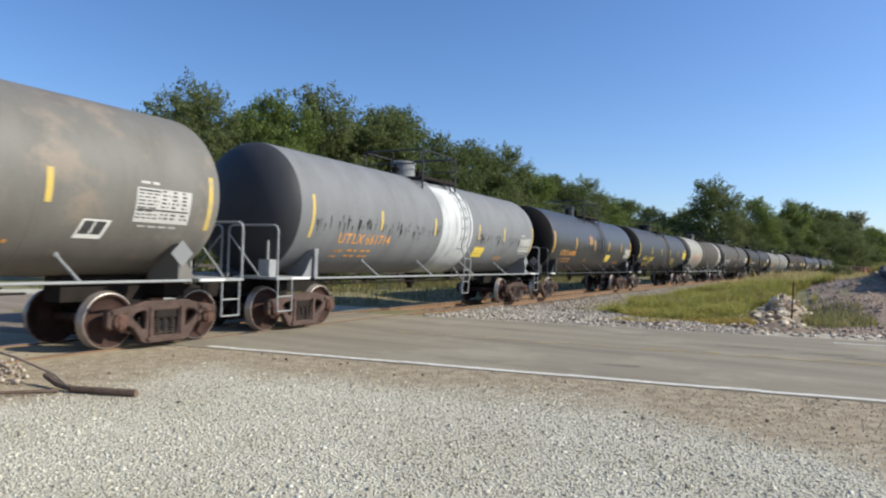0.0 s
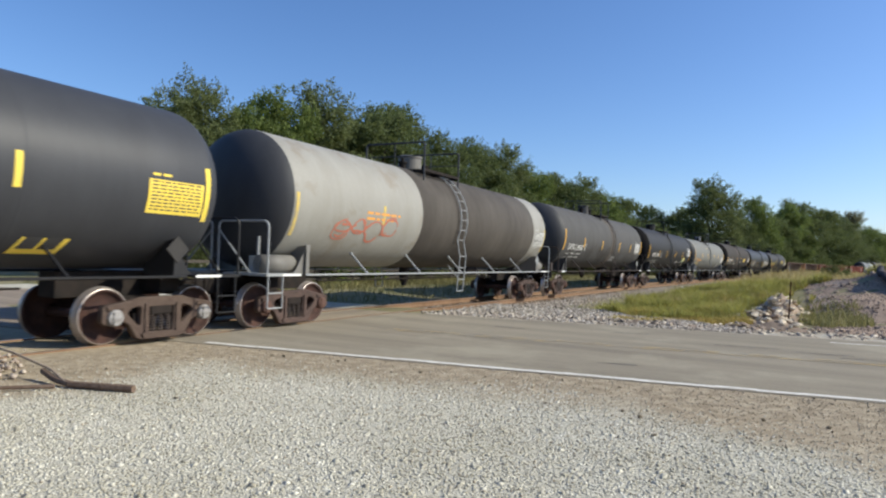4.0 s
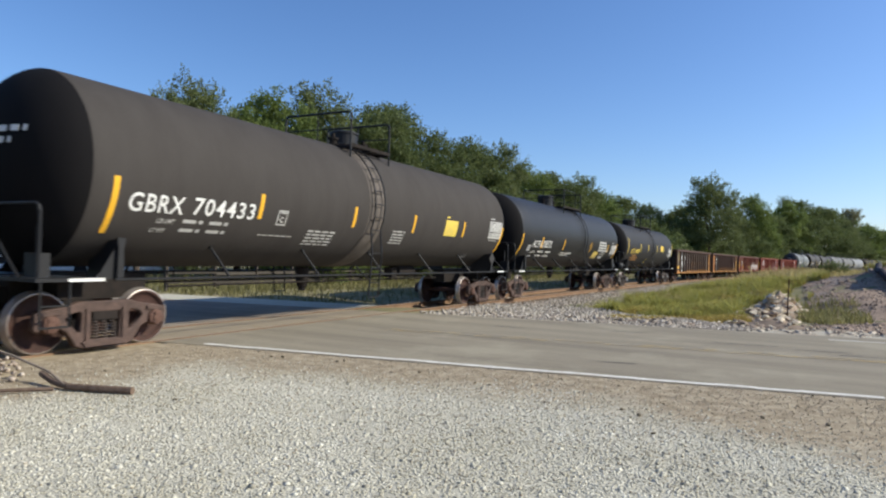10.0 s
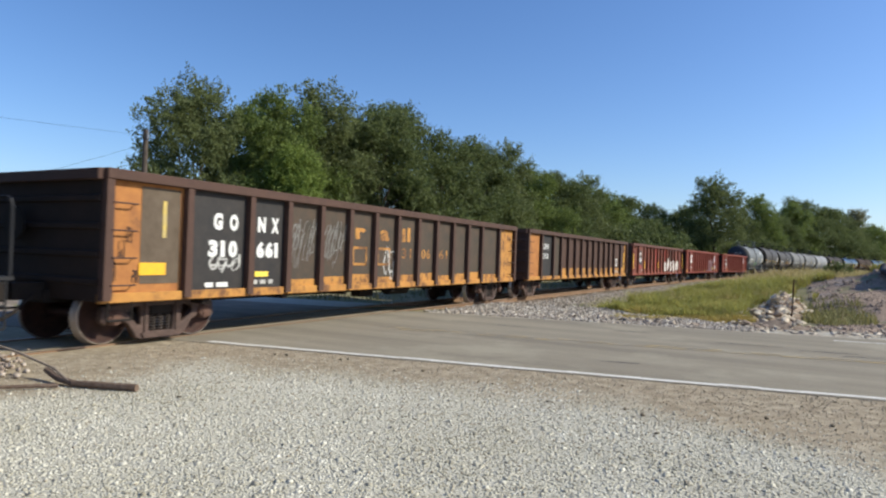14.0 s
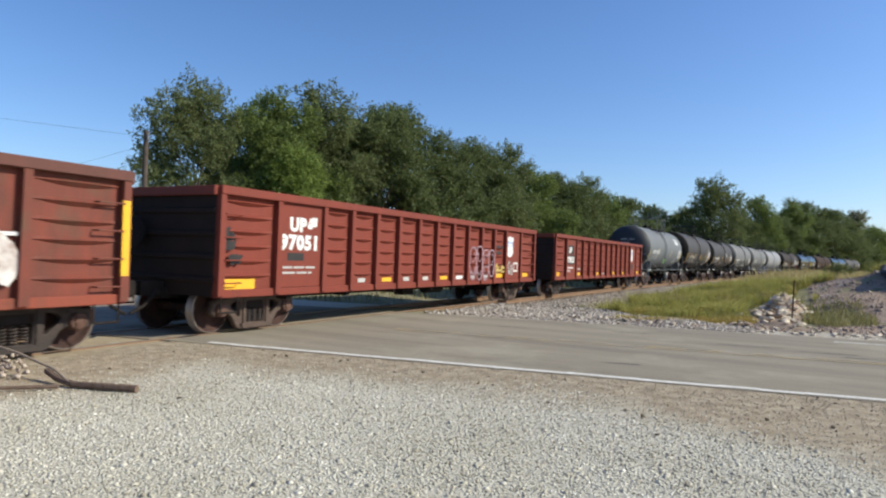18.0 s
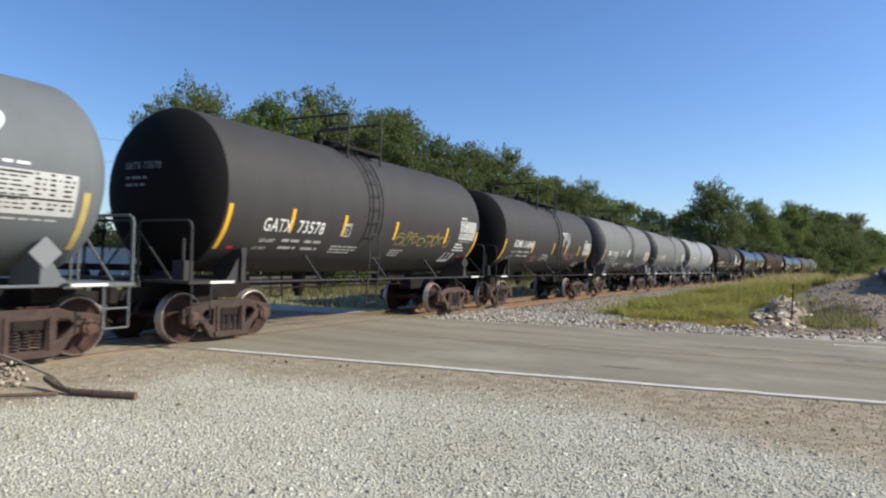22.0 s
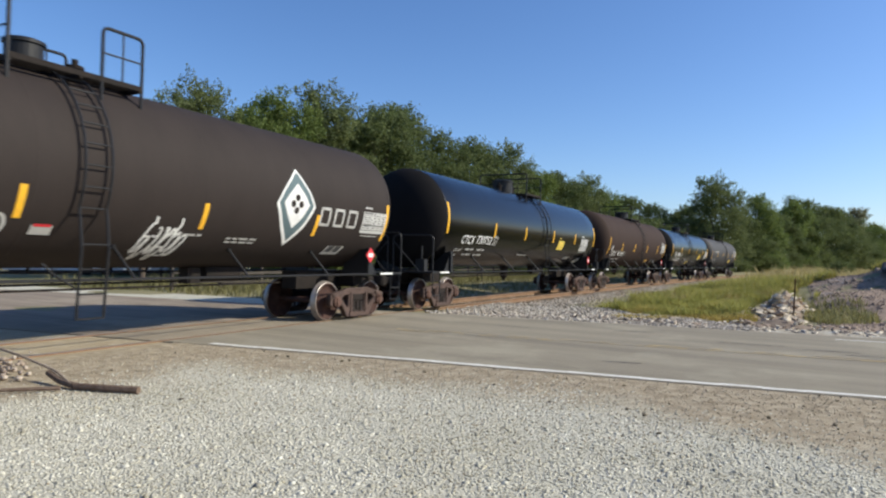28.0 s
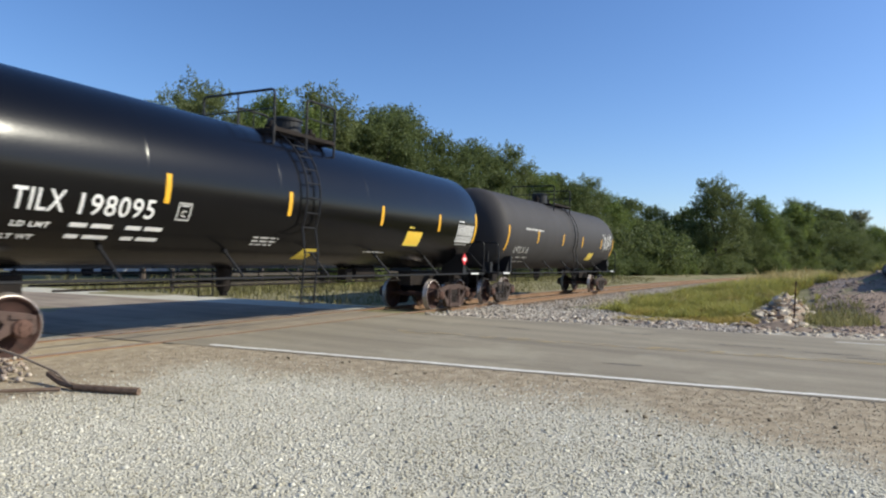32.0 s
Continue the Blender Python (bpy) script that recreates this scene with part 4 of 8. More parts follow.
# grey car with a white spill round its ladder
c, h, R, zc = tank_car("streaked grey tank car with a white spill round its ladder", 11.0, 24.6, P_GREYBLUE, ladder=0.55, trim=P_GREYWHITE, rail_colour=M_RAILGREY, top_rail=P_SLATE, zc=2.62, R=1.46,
                       style=(0, 0), dome="drum", band=P_SPLASH, head_skin=P_SOOTSHADE, band_w=(1.5, 0.55), nose=-0.25, rail=("box", -1.25, 0.81), man=-0.8)
stripes(c, h, R, zc, (-4.1, -1.3, 1.72, 3.85), M_YELLOWPALE, z0=2.29, ends=2, front=-6.72)
mark(c, R, zc, "UTLX", -5.67, 1.92, 0.26, M_ORANGE, 1.0)
mark(c, R, zc, "661714", -4.57, 1.93, 0.26, M_ORANGE, 1.05)
load_lines(c, R, zc, -5.62, 1.83, 1.44, 0.07, M_ORANGE, 7)
data_panel(c, R, zc, 1.65, 1.71, 0.8, 0.37, 9, M_YLETTER, M_YELLOWPALE)
data_lines(c, R, zc, 3.6, 1.74, [0.7, 0.6], 0.05, M_ORANGE, 10)
drips(c, R, zc, -6.6, -1.0, 2.45, 70, 5, P_BLACKMATT)
drips(c, R, zc, 1.6, 6.4, 2.4, 60, 6, P_BLACKMATT)
data_panel(c, R, zc, 5.5, 1.91, 1.1, 0.68, 12)

# dark grey car
c, h, R, zc = tank_car("dark grey tank car with orange lettering", 27.4, 40.9, P_DARKGREY, tail=0.27, head_skin=P_SHADEDEND, dome_r=0.22, ladder=0.45, trim=P_DARKGREY, zc=2.62, R=1.46, style=(0, 0), nose=-0.2, rail=("box", -1.17, 1.36), man=-0.6)
stripes(c, h, R, zc, (-3.78, -0.73, 2.02, 4.72), z0=2.3, ends=2.05, front=-6.78)
mark(c, R, zc, "UTLX", -5.7, 1.95, 0.26, M_ORANGE, 1.0)
mark(c, R, zc, "664086", -4.6, 1.95, 0.26, M_ORANGE, 1.05)
load_lines(c, R, zc, -5.65, 1.86, 1.70, 0.07, M_ORANGE, 17)
data_panel(c, R, zc, 1.82, 1.72, 0.85, 0.4, 13, M_YLETTER, M_YELLOWPALE)
data_panel(c, R, zc, 5.67, 1.94, 1.15, 0.65, 14)
data_lines(c, R, zc, -1.63, 2.95, [0.55] * 5, 0.05, M_ORANGE, 18)
data_lines(c, R, zc, -1.78, 1.81, [0.4, 0.35, 0.4], 0.04, M_ORANGE, 19)
data_lines(c, R, zc, 3.97, 1.74, [1.1, 0.8], 0.05, M_ORANGE, 20)
drips(c, R, zc, -0.4, 1.7, 2.95, 26, 21, P_SLATE, 1.1, 1.6)
drips(c, R, zc, -2.6, 2.6, 2.45, 40, 22, P_BLACKMATT, 0.6)

for x, z in ((0.85, 1.62), (0.35, 1.86)):
    bm = bmesh.new()
    prism(bm, [(-0.2, 0), (0, -0.2), (0.2, 0), (0, 0.2)], 0.0, 0.012, Matrix.Translation((x, -h - 0.80, z)) @ Matrix.Rotation(radians(-90), 4, "Z"))
    part("placard", bm, M_PLACARD, c, "diamond-shaped placard on the end rail")

# slate car with yellow lettering
c, h, R, zc = tank_car("slate grey tank car with yellow lettering", 43.7, 58.6, P_SLATE, tail=0.72, ladder=0.7, trim=P_BLACK, zc=2.68, R=1.48, style=(2, 1), band=P_DUST, dome_r=0.48, head_skin=P_SHADEDEND, rail=("hoops", -0.59, 1.55), man=-0.35)
stripes(c, h, R, zc, (-4.1, -1.15, 1.85, 4.9), M_YLETTER, z0=2.34, ends=2.08)
mark(c, R, zc, "WCHX", -6.04, 1.9, 0.3, M_YLETTER, 1.05)
mark(c, R, zc, "25346", -4.59, 1.89, 0.3, M_YLETTER, 1.1)
c_mark(c, R, zc, -3.49, 1.90, M_YLETTER)
load_lines(c, R, zc, -5.99, 1.81, 2.46, 0.08, M_YLETTER, 21)
part("sprayed_mark", on_tank(scrawl(1.2, 0.75, 5, 3, 0.04), 2.8, 1.6, R, zc), M_YLETTER, c, "sprayed yellow scrawl")
frame_mark(c, R, zc, 5.15, 1.45, 0.7, 0.36, M_YLETTER)
data_panel(c, R, zc, 6.95, 2.1, 1.1, 0.7, 15, M_YLETTER, M_INK)

# pale grey car with a broad sooty middle
P_SOOTBAND = mat("sooty_brown_band", (0.055, 0.047, 0.04), 0.75, 0, (0.10, 0.088, 0.075), 1.1, 0.8, (1, 1.2, 0.4), 0.1, 25, spec=0.2)
c, h, R, zc = tank_car("pale grey tank car with a broad sooty brown middle", 61.65, 77.2, P_BEIGE, ladder=-0.2, trim=P_GREY, rail_colour=M_RAILGREY, top_rail=P_SLATE, style=(0, 0), band=P_SOOTBAND,
                       band_w=(2.44, 6.5), air_tank=True, zc=2.74, R=1.5, head_skin=P_SOOTSHADE)
stripes(c, h, R, zc, (-4.5, -1.2, 2.6, 5.2), M_YELLOWPALE, z0=2.35)
part("sprayed_mark", on_tank(scrawl(2.6, 0.7, 9, 4, 0.05), -6.4, 1.9, R, zc), mat("dull_red_spray", (0.42, 0.15, 0.10), 0.7), c, "sprayed dull red scrawl")
data_lines(c, R, zc, -5.2, 2.65, [1.5, 1.2], 0.08, M_ORANGE, 63)
data_panel(c, R, zc, 6.6, 2.12, 1.15, 0.7, 16)
data_panel(c, R, zc, 5.4, 1.75, 0.85, 0.3, 61, M_YLETTER)
drips(c, R, zc, 6.2, 7.8, 1.75, 16, 62, P_SOOTSHADE, 0.3)

M_MIDINK = mat("washed_out_lettering", (0.18, 0.18, 0.175), 0.6)


# grey car with white lettering
c, h, R, zc = tank_car("sooty grey tank car with white lettering", 80.0, 95.1, P_MIDGREY, dome_r=0.3, tail=0.25, ladder=0.64, trim=P_MIDGREY, style=(0, 0), rail_colour=M_CASTDARK, top_rail=P_SLATE, band=P_DUST, zc=2.78, R=1.52, head_skin=P_SOOTSHADE, rail=("hoops", -0.18, 1.31), man=-0.27)
stripes(c, h, R, zc, (-4.6, -1.4, 2.2, 4.85), z0=2.29, ends=2.14)
mark(c, R, zc, "GATX", -6.92, 2.15, 0.3, M_WHITE, 0.93)
mark(c, R, zc, "210692", -5.85, 2.15, 0.3, M_WHITE, 1.15)
c_mark(c, R, zc, -4.45, 2.18, M_FADED)
load_lines(c, R, zc, -6.89, 2.06, 2.21, 0.09, M_FADED, 22)
data_lines(c, R, zc, 1.24, 1.95, [0.85] * 5, 0.045, M_FADED, 23)
drips(c, R, zc, -7.0, 6.8, 2.35, 110, 24, mat("brown_soot_runs", (0.055, 0.047, 0.042), 0.85, 0, (0.09, 0.082, 0.077), 2.2, 0.9, (1, 3, 0.4), ramp=(0.4, 0.62)), 0.85, 2.2)
drips(c, R, zc, -2.0, 0.6, 2.3, 22, 25, P_UMBER, 0.8, 2.0)
data_panel(c, R, zc, 6.1, 2.2, 1.15, 0.75, 18, None, M_MIDINK)

# black car
c, h, R, zc = tank_car("black tank car with white lettering", 97.9, 113.3, P_BLACKMATT, ladder=-0.78, trim=P_BLACK, style=(0, 0), zc=2.76, R=1.51, head_skin=P_SHADEDEND, nose=0.15, rail=("hoops", -1.14, 0.36), man=-1.25)
stripes(c, h, R, zc, (-4.3, -1.8, 1.43, 4.38), z0=2.18, ends=2)
mark(c, R, zc, "WCHX", -6.32, 2.14, 0.29, M_WHITE, 0.8)
mark(c, R, zc, "25409", -5.42, 2.14, 0.29, M_WHITE, 0.95)
c_mark(c, R, zc, -3.80, 2.12, M_WHITE)
load_lines(c, R, zc, -6.52, 1.95, 2.21, 0.08, M_FADED, 24)
data_lines(c, R, zc, 2.71, 1.88, [0.75, 0.7], 0.05, M_WHITE, 25)
data_lines(c, R, zc, 4.36, 1.87, [0.45, 0.4], 0.045, M_FADED, 28)
data_panel(c, R, zc, 4.96, 1.85, 0.85, 0.38, 27, M_PALEGREEN, M_YLETTER)
data_panel(c, R, zc, 6.36, 2.34, 1.1, 0.74, 26)
frame_mark(c, R, zc, 5.81, 1.55, 0.6, 0.32, M_WHITE)
head_text(c, h, R, zc, "WCHX 25409", 3.0, 29, M_MIDINK)

# light grey car
c, h, R, zc = tank_car("light grey tank car with faded orange lettering", 116.1, 131.4, P_LIGHT, dome_r=0.3, tail=0.22, ladder=-0.63, trim=P_GREYBLUE, rail_colour=P_ASHGREY, top_rail=P_SLATE, style=(1, 0), zc=2.67, R=1.5, air_tank="rear", head_skin=P_SOOTSHADE, ahead=-0.03, rail=("mixed", -0.98, -0.17, 1.19), man=0.78)
stripes(c, h, R, zc, (-4.36, -1.53, 1.72, 4.42), M_YELLOW, z0=2.33, ends=2.1)
mark(c, R, zc, "UTLX", -6.83, 2.02, 0.3, M_ORANGE, 1.0)
mark(c, R, zc, "666789", -5.73, 2.0, 0.3, M_ORANGE, 1.1)
data_lines(c, R, zc, -6.73, 1.93, [1.2, 1.7, 1.6], 0.09, M_YELLOWPALE, 31)
data_lines(c, R, zc, -2.2, 3.35, [0.7, 0.75], 0.035, M_YELLOWPALE, 32)
data_panel(c, R, zc, 6.27, 1.95, 1.15, 0.66, 33, M_WHITE, M_FADED)
frame_mark(c, R, zc, 5.17, 1.57, 0.6, 0.32, M_WHITE)
drips(c, R, zc, -6.5, -1.0, 2.1, 46, 41, P_MIDGREY, 0.4)

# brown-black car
c, h, R, zc = tank_car("dark brown tank car with white lettering", 134.2, 149.1, P_UMBER, tail=0.54, head_skin=P_SHADEDEND, ladder=-0.3, trim=P_BLACK, style=(0, 0), zc=2.83, R=1.56, band=P_DUST, nose=-0.12, rail=("hoops", -0.51, 1.21), man=0.47)
stripes(c, h, R, zc, (-4.19, -1.09, 1.7, 4.8), z0=2.24, ends=1.83, front=-7.25)
mark(c, R, zc, "GBRX", -6.99, 2.2, 0.31, M_WHITE, 1.05)
mark(c, R, zc, "704433", -5.74, 2.22, 0.31, M_WHITE, 1.45)
c_mark(c, R, zc, -3.64, 2.15, M_FADED)
load_lines(c, R, zc, -6.39, 2.17, 1.53, 0.08, M_FADED, 34)
data_lines(c, R, zc, -2.57, 2.1, [0.95] * 5, 0.05, M_FADED, 35)
data_lines(c, R, zc, -4.0, 1.95, [1.0], 0.03, M_FADED, 36)
data_lines(c, R, zc, 0.78, 2.25, [0.6] * 5, 0.05, M_FADED, 36)
data_panel(c, R, zc, 3.58, 2.19, 0.8, 0.6, 37, M_YLETTER, M_YELLOWPALE)
data_panel(c, R, zc, 6.84, 2.22, 1.05, 0.74, 38)
frame_mark(c, R, zc, 5.64, 1.6, 0.35, 0.13, M_FADED)
part("head_mark", on_head(bars([0.55, 0.3], 0.11, 0.06, 4), h, R, zc, 3.35, 0.25), M_WHITE, c, "white mark on the tank's end")

# glossy black car
c, h, R, zc = tank_car("satin black tank car with white lettering", 151.9, 166.9, P_BLACK, tail=-0.3, head_skin=P_SHADEDEND, ladder=0.58, trim=P_BLACK, style=(0, 0), zc=2.74, R=1.5, air_tank="rear", rail=("box", -1.22, 1.45), man=-1.07)
stripes(c, h, R, zc, (-5.26, -2.36, 1.9, 5.3), z0=2.07, ends=1.75)
mark(c, R, zc, "ACFX", -6.23, 2.1, 0.31, M_WHITE, 1.0)
mark(c, R, zc, "200572", -5.12, 2.12, 0.31, M_WHITE, 1.1)
data_panel(c, R, zc, -6.7, 1.95, 0.3, 0.26, 41, M_WHITE)
load_lines(c, R, zc, -6.18, 2.01, 2.46, 0.09, M_WHITE, 42)
data_lines(c, R, zc, -2.4, 1.95, [1.6, 1.2], 0.06, M_WHITE, 43)
data_panel(c, R, zc, 2.83, 1.75, 0.85, 0.37, 44, M_YELLOWPALE, M_YLETTER)
data_lines(c, R, zc, 3.53, 2.62, [1.3, 1.5, 1.6, 1.8], 0.085, M_WHITE, 45)
frame_mark(c, R, zc, 4.23, 1.76, 0.6, 0.38, M_WHITE)
data_panel(c, R, zc, 6.05, 1.97, 1.1, 0.66, 46)
head_text(c, h, R, zc, "ACFX 200572", 3.0, 47, M_MIDINK)

# black car with orange lettering
c, h, R, zc = tank_car("black tank car with orange lettering and grey bearing caps", 169.7, 183.3, P_BLACKMATT, ladder=-0.3, trim=P_BLACK, style=(1, 1), zc=2.66, R=1.475, air_tank=True, dome_r=0.43, head_skin=P_SHADEDEND, nose=-0.45, rail=("box", -2.06, 0.96), man=-1.33)
stripes(c, h, R, zc, (-3.72, -1.5, 1.33, 3.5), M_YLETTER, z0=2.33, ends=2.15, front=-6.87)
mark(c, R, zc, "UTLX", -6.06, 2.16, 0.3, M_YLETTER, 0.98)
mark(c, R, zc, "684149", -4.88, 2.18, 0.3, M_YLETTER, 1.0)
data_lines(c, R, zc, -5.6, 2.05, [1.1], 0.06, M_ORANGE, 51)
load_lines(c, R, zc, -5.72, 1.96, 1.7, 0.075, M_ORANGE, 55)
for k, (dy, z, ls) in enumerate(((0.12, 1.80, [0.2, 0.24]), (0.0, 1.66, [0.25, 0.8]), (0.05, 1.50, [0.18]), (0.0, 1.42, [0.6, 0.24]))):
    data_lines(c, R, zc, -1.44 + dy, z, ls, 0.035, M_YLETTER, 56 + k, 0.05)
data_lines(c, R, zc, 1.62, 1.72, [0.22, 0.3, 0.26], 0.03, M_FADED, 61)
data_panel(c, R, zc, 2.53, 2.44, 0.75, 0.40, 52, M_YLETTER, M_YELLOW)
data_panel(c, R, zc, 5.43, 2.05, 1.1, 0.7, 53)

# gondolas
P_RUSTORANGE = mat("orange_rust_paint", (0.43, 0.185, 0.055), 0.75, 0, (0.25, 0.10, 0.04), 3, 0.9, bump=0.15, color3=(0.09, 0.05, 0.035), cover=0.22, spec=0.2)
P_GONBLACK = mat("rust_black_paint", (0.058, 0.05, 0.040), 0.75, 0, (0.10, 0.066, 0.045), 2.4, 0.8, bump=0.12, color3=(0.16, 0.085, 0.045), cover=0.05, spec=0.2)
P_GONBROWN = mat("brown_gondola_paint", (0.088, 0.050, 0.038), 0.75, 0, (0.06, 0.035, 0.028), 2.4, 0.8, bump=0.12, spec=0.2)
P_YELLOWRUST = mat("peeling_yellow_paint", (0.48, 0.235, 0.06), 0.7, 0, (0.34, 0.15, 0.045), 4, 0.7, color3=(0.11, 0.055, 0.035), cover=0.36, cover_scale=2.5, spec=0.2)
P_PATCH = mat("black_patch_paint", (0.028, 0.027, 0.027), 0.6, 0, (0.06, 0.05, 0.045), 4, 0.6)
P_GONRED = mat("faded_red_paint", (0.195, 0.052, 0.034), 0.7, 0, (0.105, 0.044, 0.033), 2.6, 0.95, (1, 1.5, 0.5), 0.1, color3=(0.125, 0.066, 0.043), cover=0.36, spec=0.2)
P_GONREDCLEAN = mat("red_oxide_paint", (0.20, 0.044, 0.028), 0.65, 0, (0.15, 0.038, 0.026), 1.8, 0.7, (1, 1.5, 0.5), 0.08, spec=0.2)
P_GONREDRED = mat("bright_red_patch", (0.33, 0.05, 0.035), 0.65, 0, (0.2, 0.06, 0.04), 3, 0.7, spec=0.2)
# near-black with the shade of gondola ends turned from the sun painted in
P_GONENDSHADE = mat("shaded_black_end_paint", (0.028, 0.022, 0.02), 0.85, 0, (0.045, 0.03, 0.025), 2.0, 0.8, spec=0.1)
P_REDEDGE = mat("rust_streaked_red_edge", (0.25, 0.062, 0.038), 0.75, 0, (0.19, 0.062, 0.040), 3.0, 0.9, (1, 2.0, 0.3), 0.12, color3=(0.11, 0.05, 0.035), cover=0.1, spec=0.2)
P_CHORDBROWN = mat("dark_red_chord", (0.13, 0.052, 0.04), 0.7, 0, (0.09, 0.045, 0.035), 3, 0.7, spec=0.2)


def wall_plate(car, X, y, z, w, hh, material, name="plate", lift=0.006):
    part(name, on_wall(plaque(w, hh), X + lift, y, z), material, car)


SHIELD = ((0, 0.62), (0.04, 0.76), (0.16, 0.72), (0.3, 0.78), (0.44, 0.72), (0.56, 0.76), (0.6, 0.62), (0.54, 0.5), (0.58, 0.2), (0.48, 0.06), (0.3, 0.0), (0.12, 0.06), (0.02, 0.2), (0.06, 0.5))


M_SHIELDBLUE = mat("faded_blue_paint", (0.30, 0.42, 0.66), 0.6, 0, (0.5, 0.55, 0.66), 8, 0.6)


def shield(car, h, X):
    """A white emblem on a flat plate in the last bay but one."""
    wall_plate(car, X, h - 2.95, 0.88, 1.36, 1.72, P_GONREDCLEAN, "flat_plate", 0.05)
    bm = bmesh.new()
    bm.faces.new([bm.verts.new((x * 1.08, y, 0.001)) for x, y in SHIELD])
    part("shield_sign", on_wall(bm, X + 0.056, h - 2.9, 1.64), M_WHITE, car, "white shield emblem")
    wall_plate(car, X, h - 2.83, 2.13, 0.50, 0.10, M_SHIELDBLUE, "shield_band", 0.062)
    wall_plate(car, X, h - 2.86, 2.04, 0.57, 0.04, M_SHIELDBLUE, "shield_band", 0.062)


M_GREYCHALK = mat("grey_chalk_spray", (0.26, 0.25, 0.235), 0.8, 0, (0.12, 0.11, 0.10), 7, 0.8)
c, h, X, ed = gondola("black gondola car with orange ends and a peeling lower edge", 185.36, 201.9, P_GONBLACK, 14, chord=P_GONBROWN, rib_paint=P_GONBROWN, style=(0, 0),
                      corrugated=False, panels={0: P_RUSTORANGE, 1: P_PATCH, 2: P_PATCH, 13: P_YELLOWRUST}, low_band=P_YELLOWRUST, end_skin=P_GONENDSHADE)
wall_plate(c, X, -h + 0.68, 1.0, 0.74, 1.55, mat("dusty_brown_plate", (0.13, 0.10, 0.072), 0.85, 0, (0.08, 0.058, 0.04), 4, 0.8))
wall_plate(c, X, -h + 1.08, 1.75, 0.07, 0.6, M_YELLOWPALE, lift=0.012)
for tx, y, z in (("G", 2.15, 1.96), ("O", 2.53, 1.96), ("N", 3.25, 1.96), ("X", 3.62, 1.96), ("3", 2.05, 1.47), ("1", 2.33, 1.47), ("0", 2.52, 1.47), ("6", 3.23, 1.47), ("6", 3.47, 1.47), ("1", 3.72, 1.47)):
    part("lettering", on_wall(fitted(tx, 0.27, 0.1 if tx == "1" else 0.21, 0.022), X + 0.006, -h + y, z), M_WHITE, c, "painted lettering")
part("stencilling", on_wall(bars([0.62, 0.3], 0.10, 0.07, 3), X + 0.006, -h + 2.0, 0.99), M_WHITE, c)
part("stencilling", on_wall(bars([0.6, 0.5], 0.10, 0.07, 4), X + 0.006, -h + 3.1, 1.02), M_FADED, c)
wall_plate(c, X, -h + 3.2, 1.08, 0.36, 0.10, M_YLETTER, lift=0.012)
wall_plate(c, X, -h + 0.66, 1.14, 0.5, 0.2, M_YELLOW, lift=0.018)
drop = mat("black_grime", (0.05, 0.03, 0.022), 0.9, 0, (0.12, 0.06, 0.035), 9, 0.9)
for k, y in enumerate((0.16, 0.3, 0.42, 0.55)):
    part("grime_streak", on_wall(scrawl(0.10, 0.5 - 0.08 * k, 140 + k, 2, 0.02, 0.0), X + 0.006, -h + y, 1.0 + 0.3 * (k % 3)), drop, c, "black grime run")
for i in range(3, 13):
    wall_plate(c, X, ed[i] + 0.09, 0.86, ed[i + 1] - ed[i] - 0.18, 0.15 + 0.04 * (i % 3), P_YELLOWRUST, "peeling_patch")
for i, tx in ((5, "r"), (6, "a"), (7, "il")):
    part("lettering", on_wall(fitted(tx, 0.36, 0.42, 0.02), X + 0.006, ed[i] + 0.3, 1.95), P_YELLOWRUST, c, "faded yellow lettering")
for i in (5, 6):
    part("frame_mark", on_wall(plaque(0.6, 0.45, 0.06), X + 0.006, ed[i] + 0.2, 1.3), P_YELLOWRUST, c)
part("sprayed_mark", on_wall(scrawl(0.7, 0.4, 15, 4, 0.03), X + 0.008, -h + 2.1, 1.12), M_FADED, c)
for i, tx in ((7, "31"), (8, "06"), (9, "61")):
    part("lettering", on_wall(fitted(tx, 0.26, 0.5), X + 0.006, ed[i] + 0.3, 1.5), P_YELLOWRUST, c, "faded yellow lettering")
part("sprayed_mark", on_wall(scrawl(0.78, 1.05, 16, 7, 0.016), X + 0.006, ed[3] + 0.14, 1.25), M_GREYCHALK, c, "faint grey sprayed lines")
part("sprayed_mark", on_wall(scrawl(0.78, 1.05, 18, 7, 0.016), X + 0.006, ed[4] + 0.14, 1.25), M_GREYCHALK, c, "faint grey sprayed lines")
part("sprayed_mark", on_wall(scrawl(0.5, 0.9, 17, 2, 0.03, 0.0), X + 0.006, ed[6] + 0.5, 0.95), M_FADED, c)

c, h, X, ed = gondola("rusty dark brown gondola car with a peeling yellow end", 203.2, 219.3, P_GONBROWN, 14, chord=P_GONBROWN, style=(0, 0), corrugated=False,
                      panels={0: P_RUSTORANGE, 1: P_PATCH, 2: P_GONBLACK}, low_band=P_YELLOWRUST)
part("lettering", on_wall(fitted("GONX", 0.24, 0.8), X + 0.006, -h + 1.8, 2.0), M_WHITE, c, "painted lettering")
part("lettering", on_wall(fitted("310", 0.24, 0.6), X + 0.006, -h + 1.9, 1.6), M_WHITE, c, "painted lettering")
part("frame_mark", on_wall(plaque(0.62, 0.4, 0.05), X + 0.006, h - 2.65, 1.3), M_WHITE, c)
part("frame_mark", on_wall(plaque(0.2, 0.24, 0.04), X + 0.006, h - 2.4, 1.36), M_WHITE, c)
wall_plate(c, X, h - 0.42, 0.9, 0.34, 1.68, P_YELLOWRUST, "peeling_patch")
wall_plate(c, X, h - 0.62, 1.1, 0.12, 1.0, M_YELLOW, "reflector", 0.012)
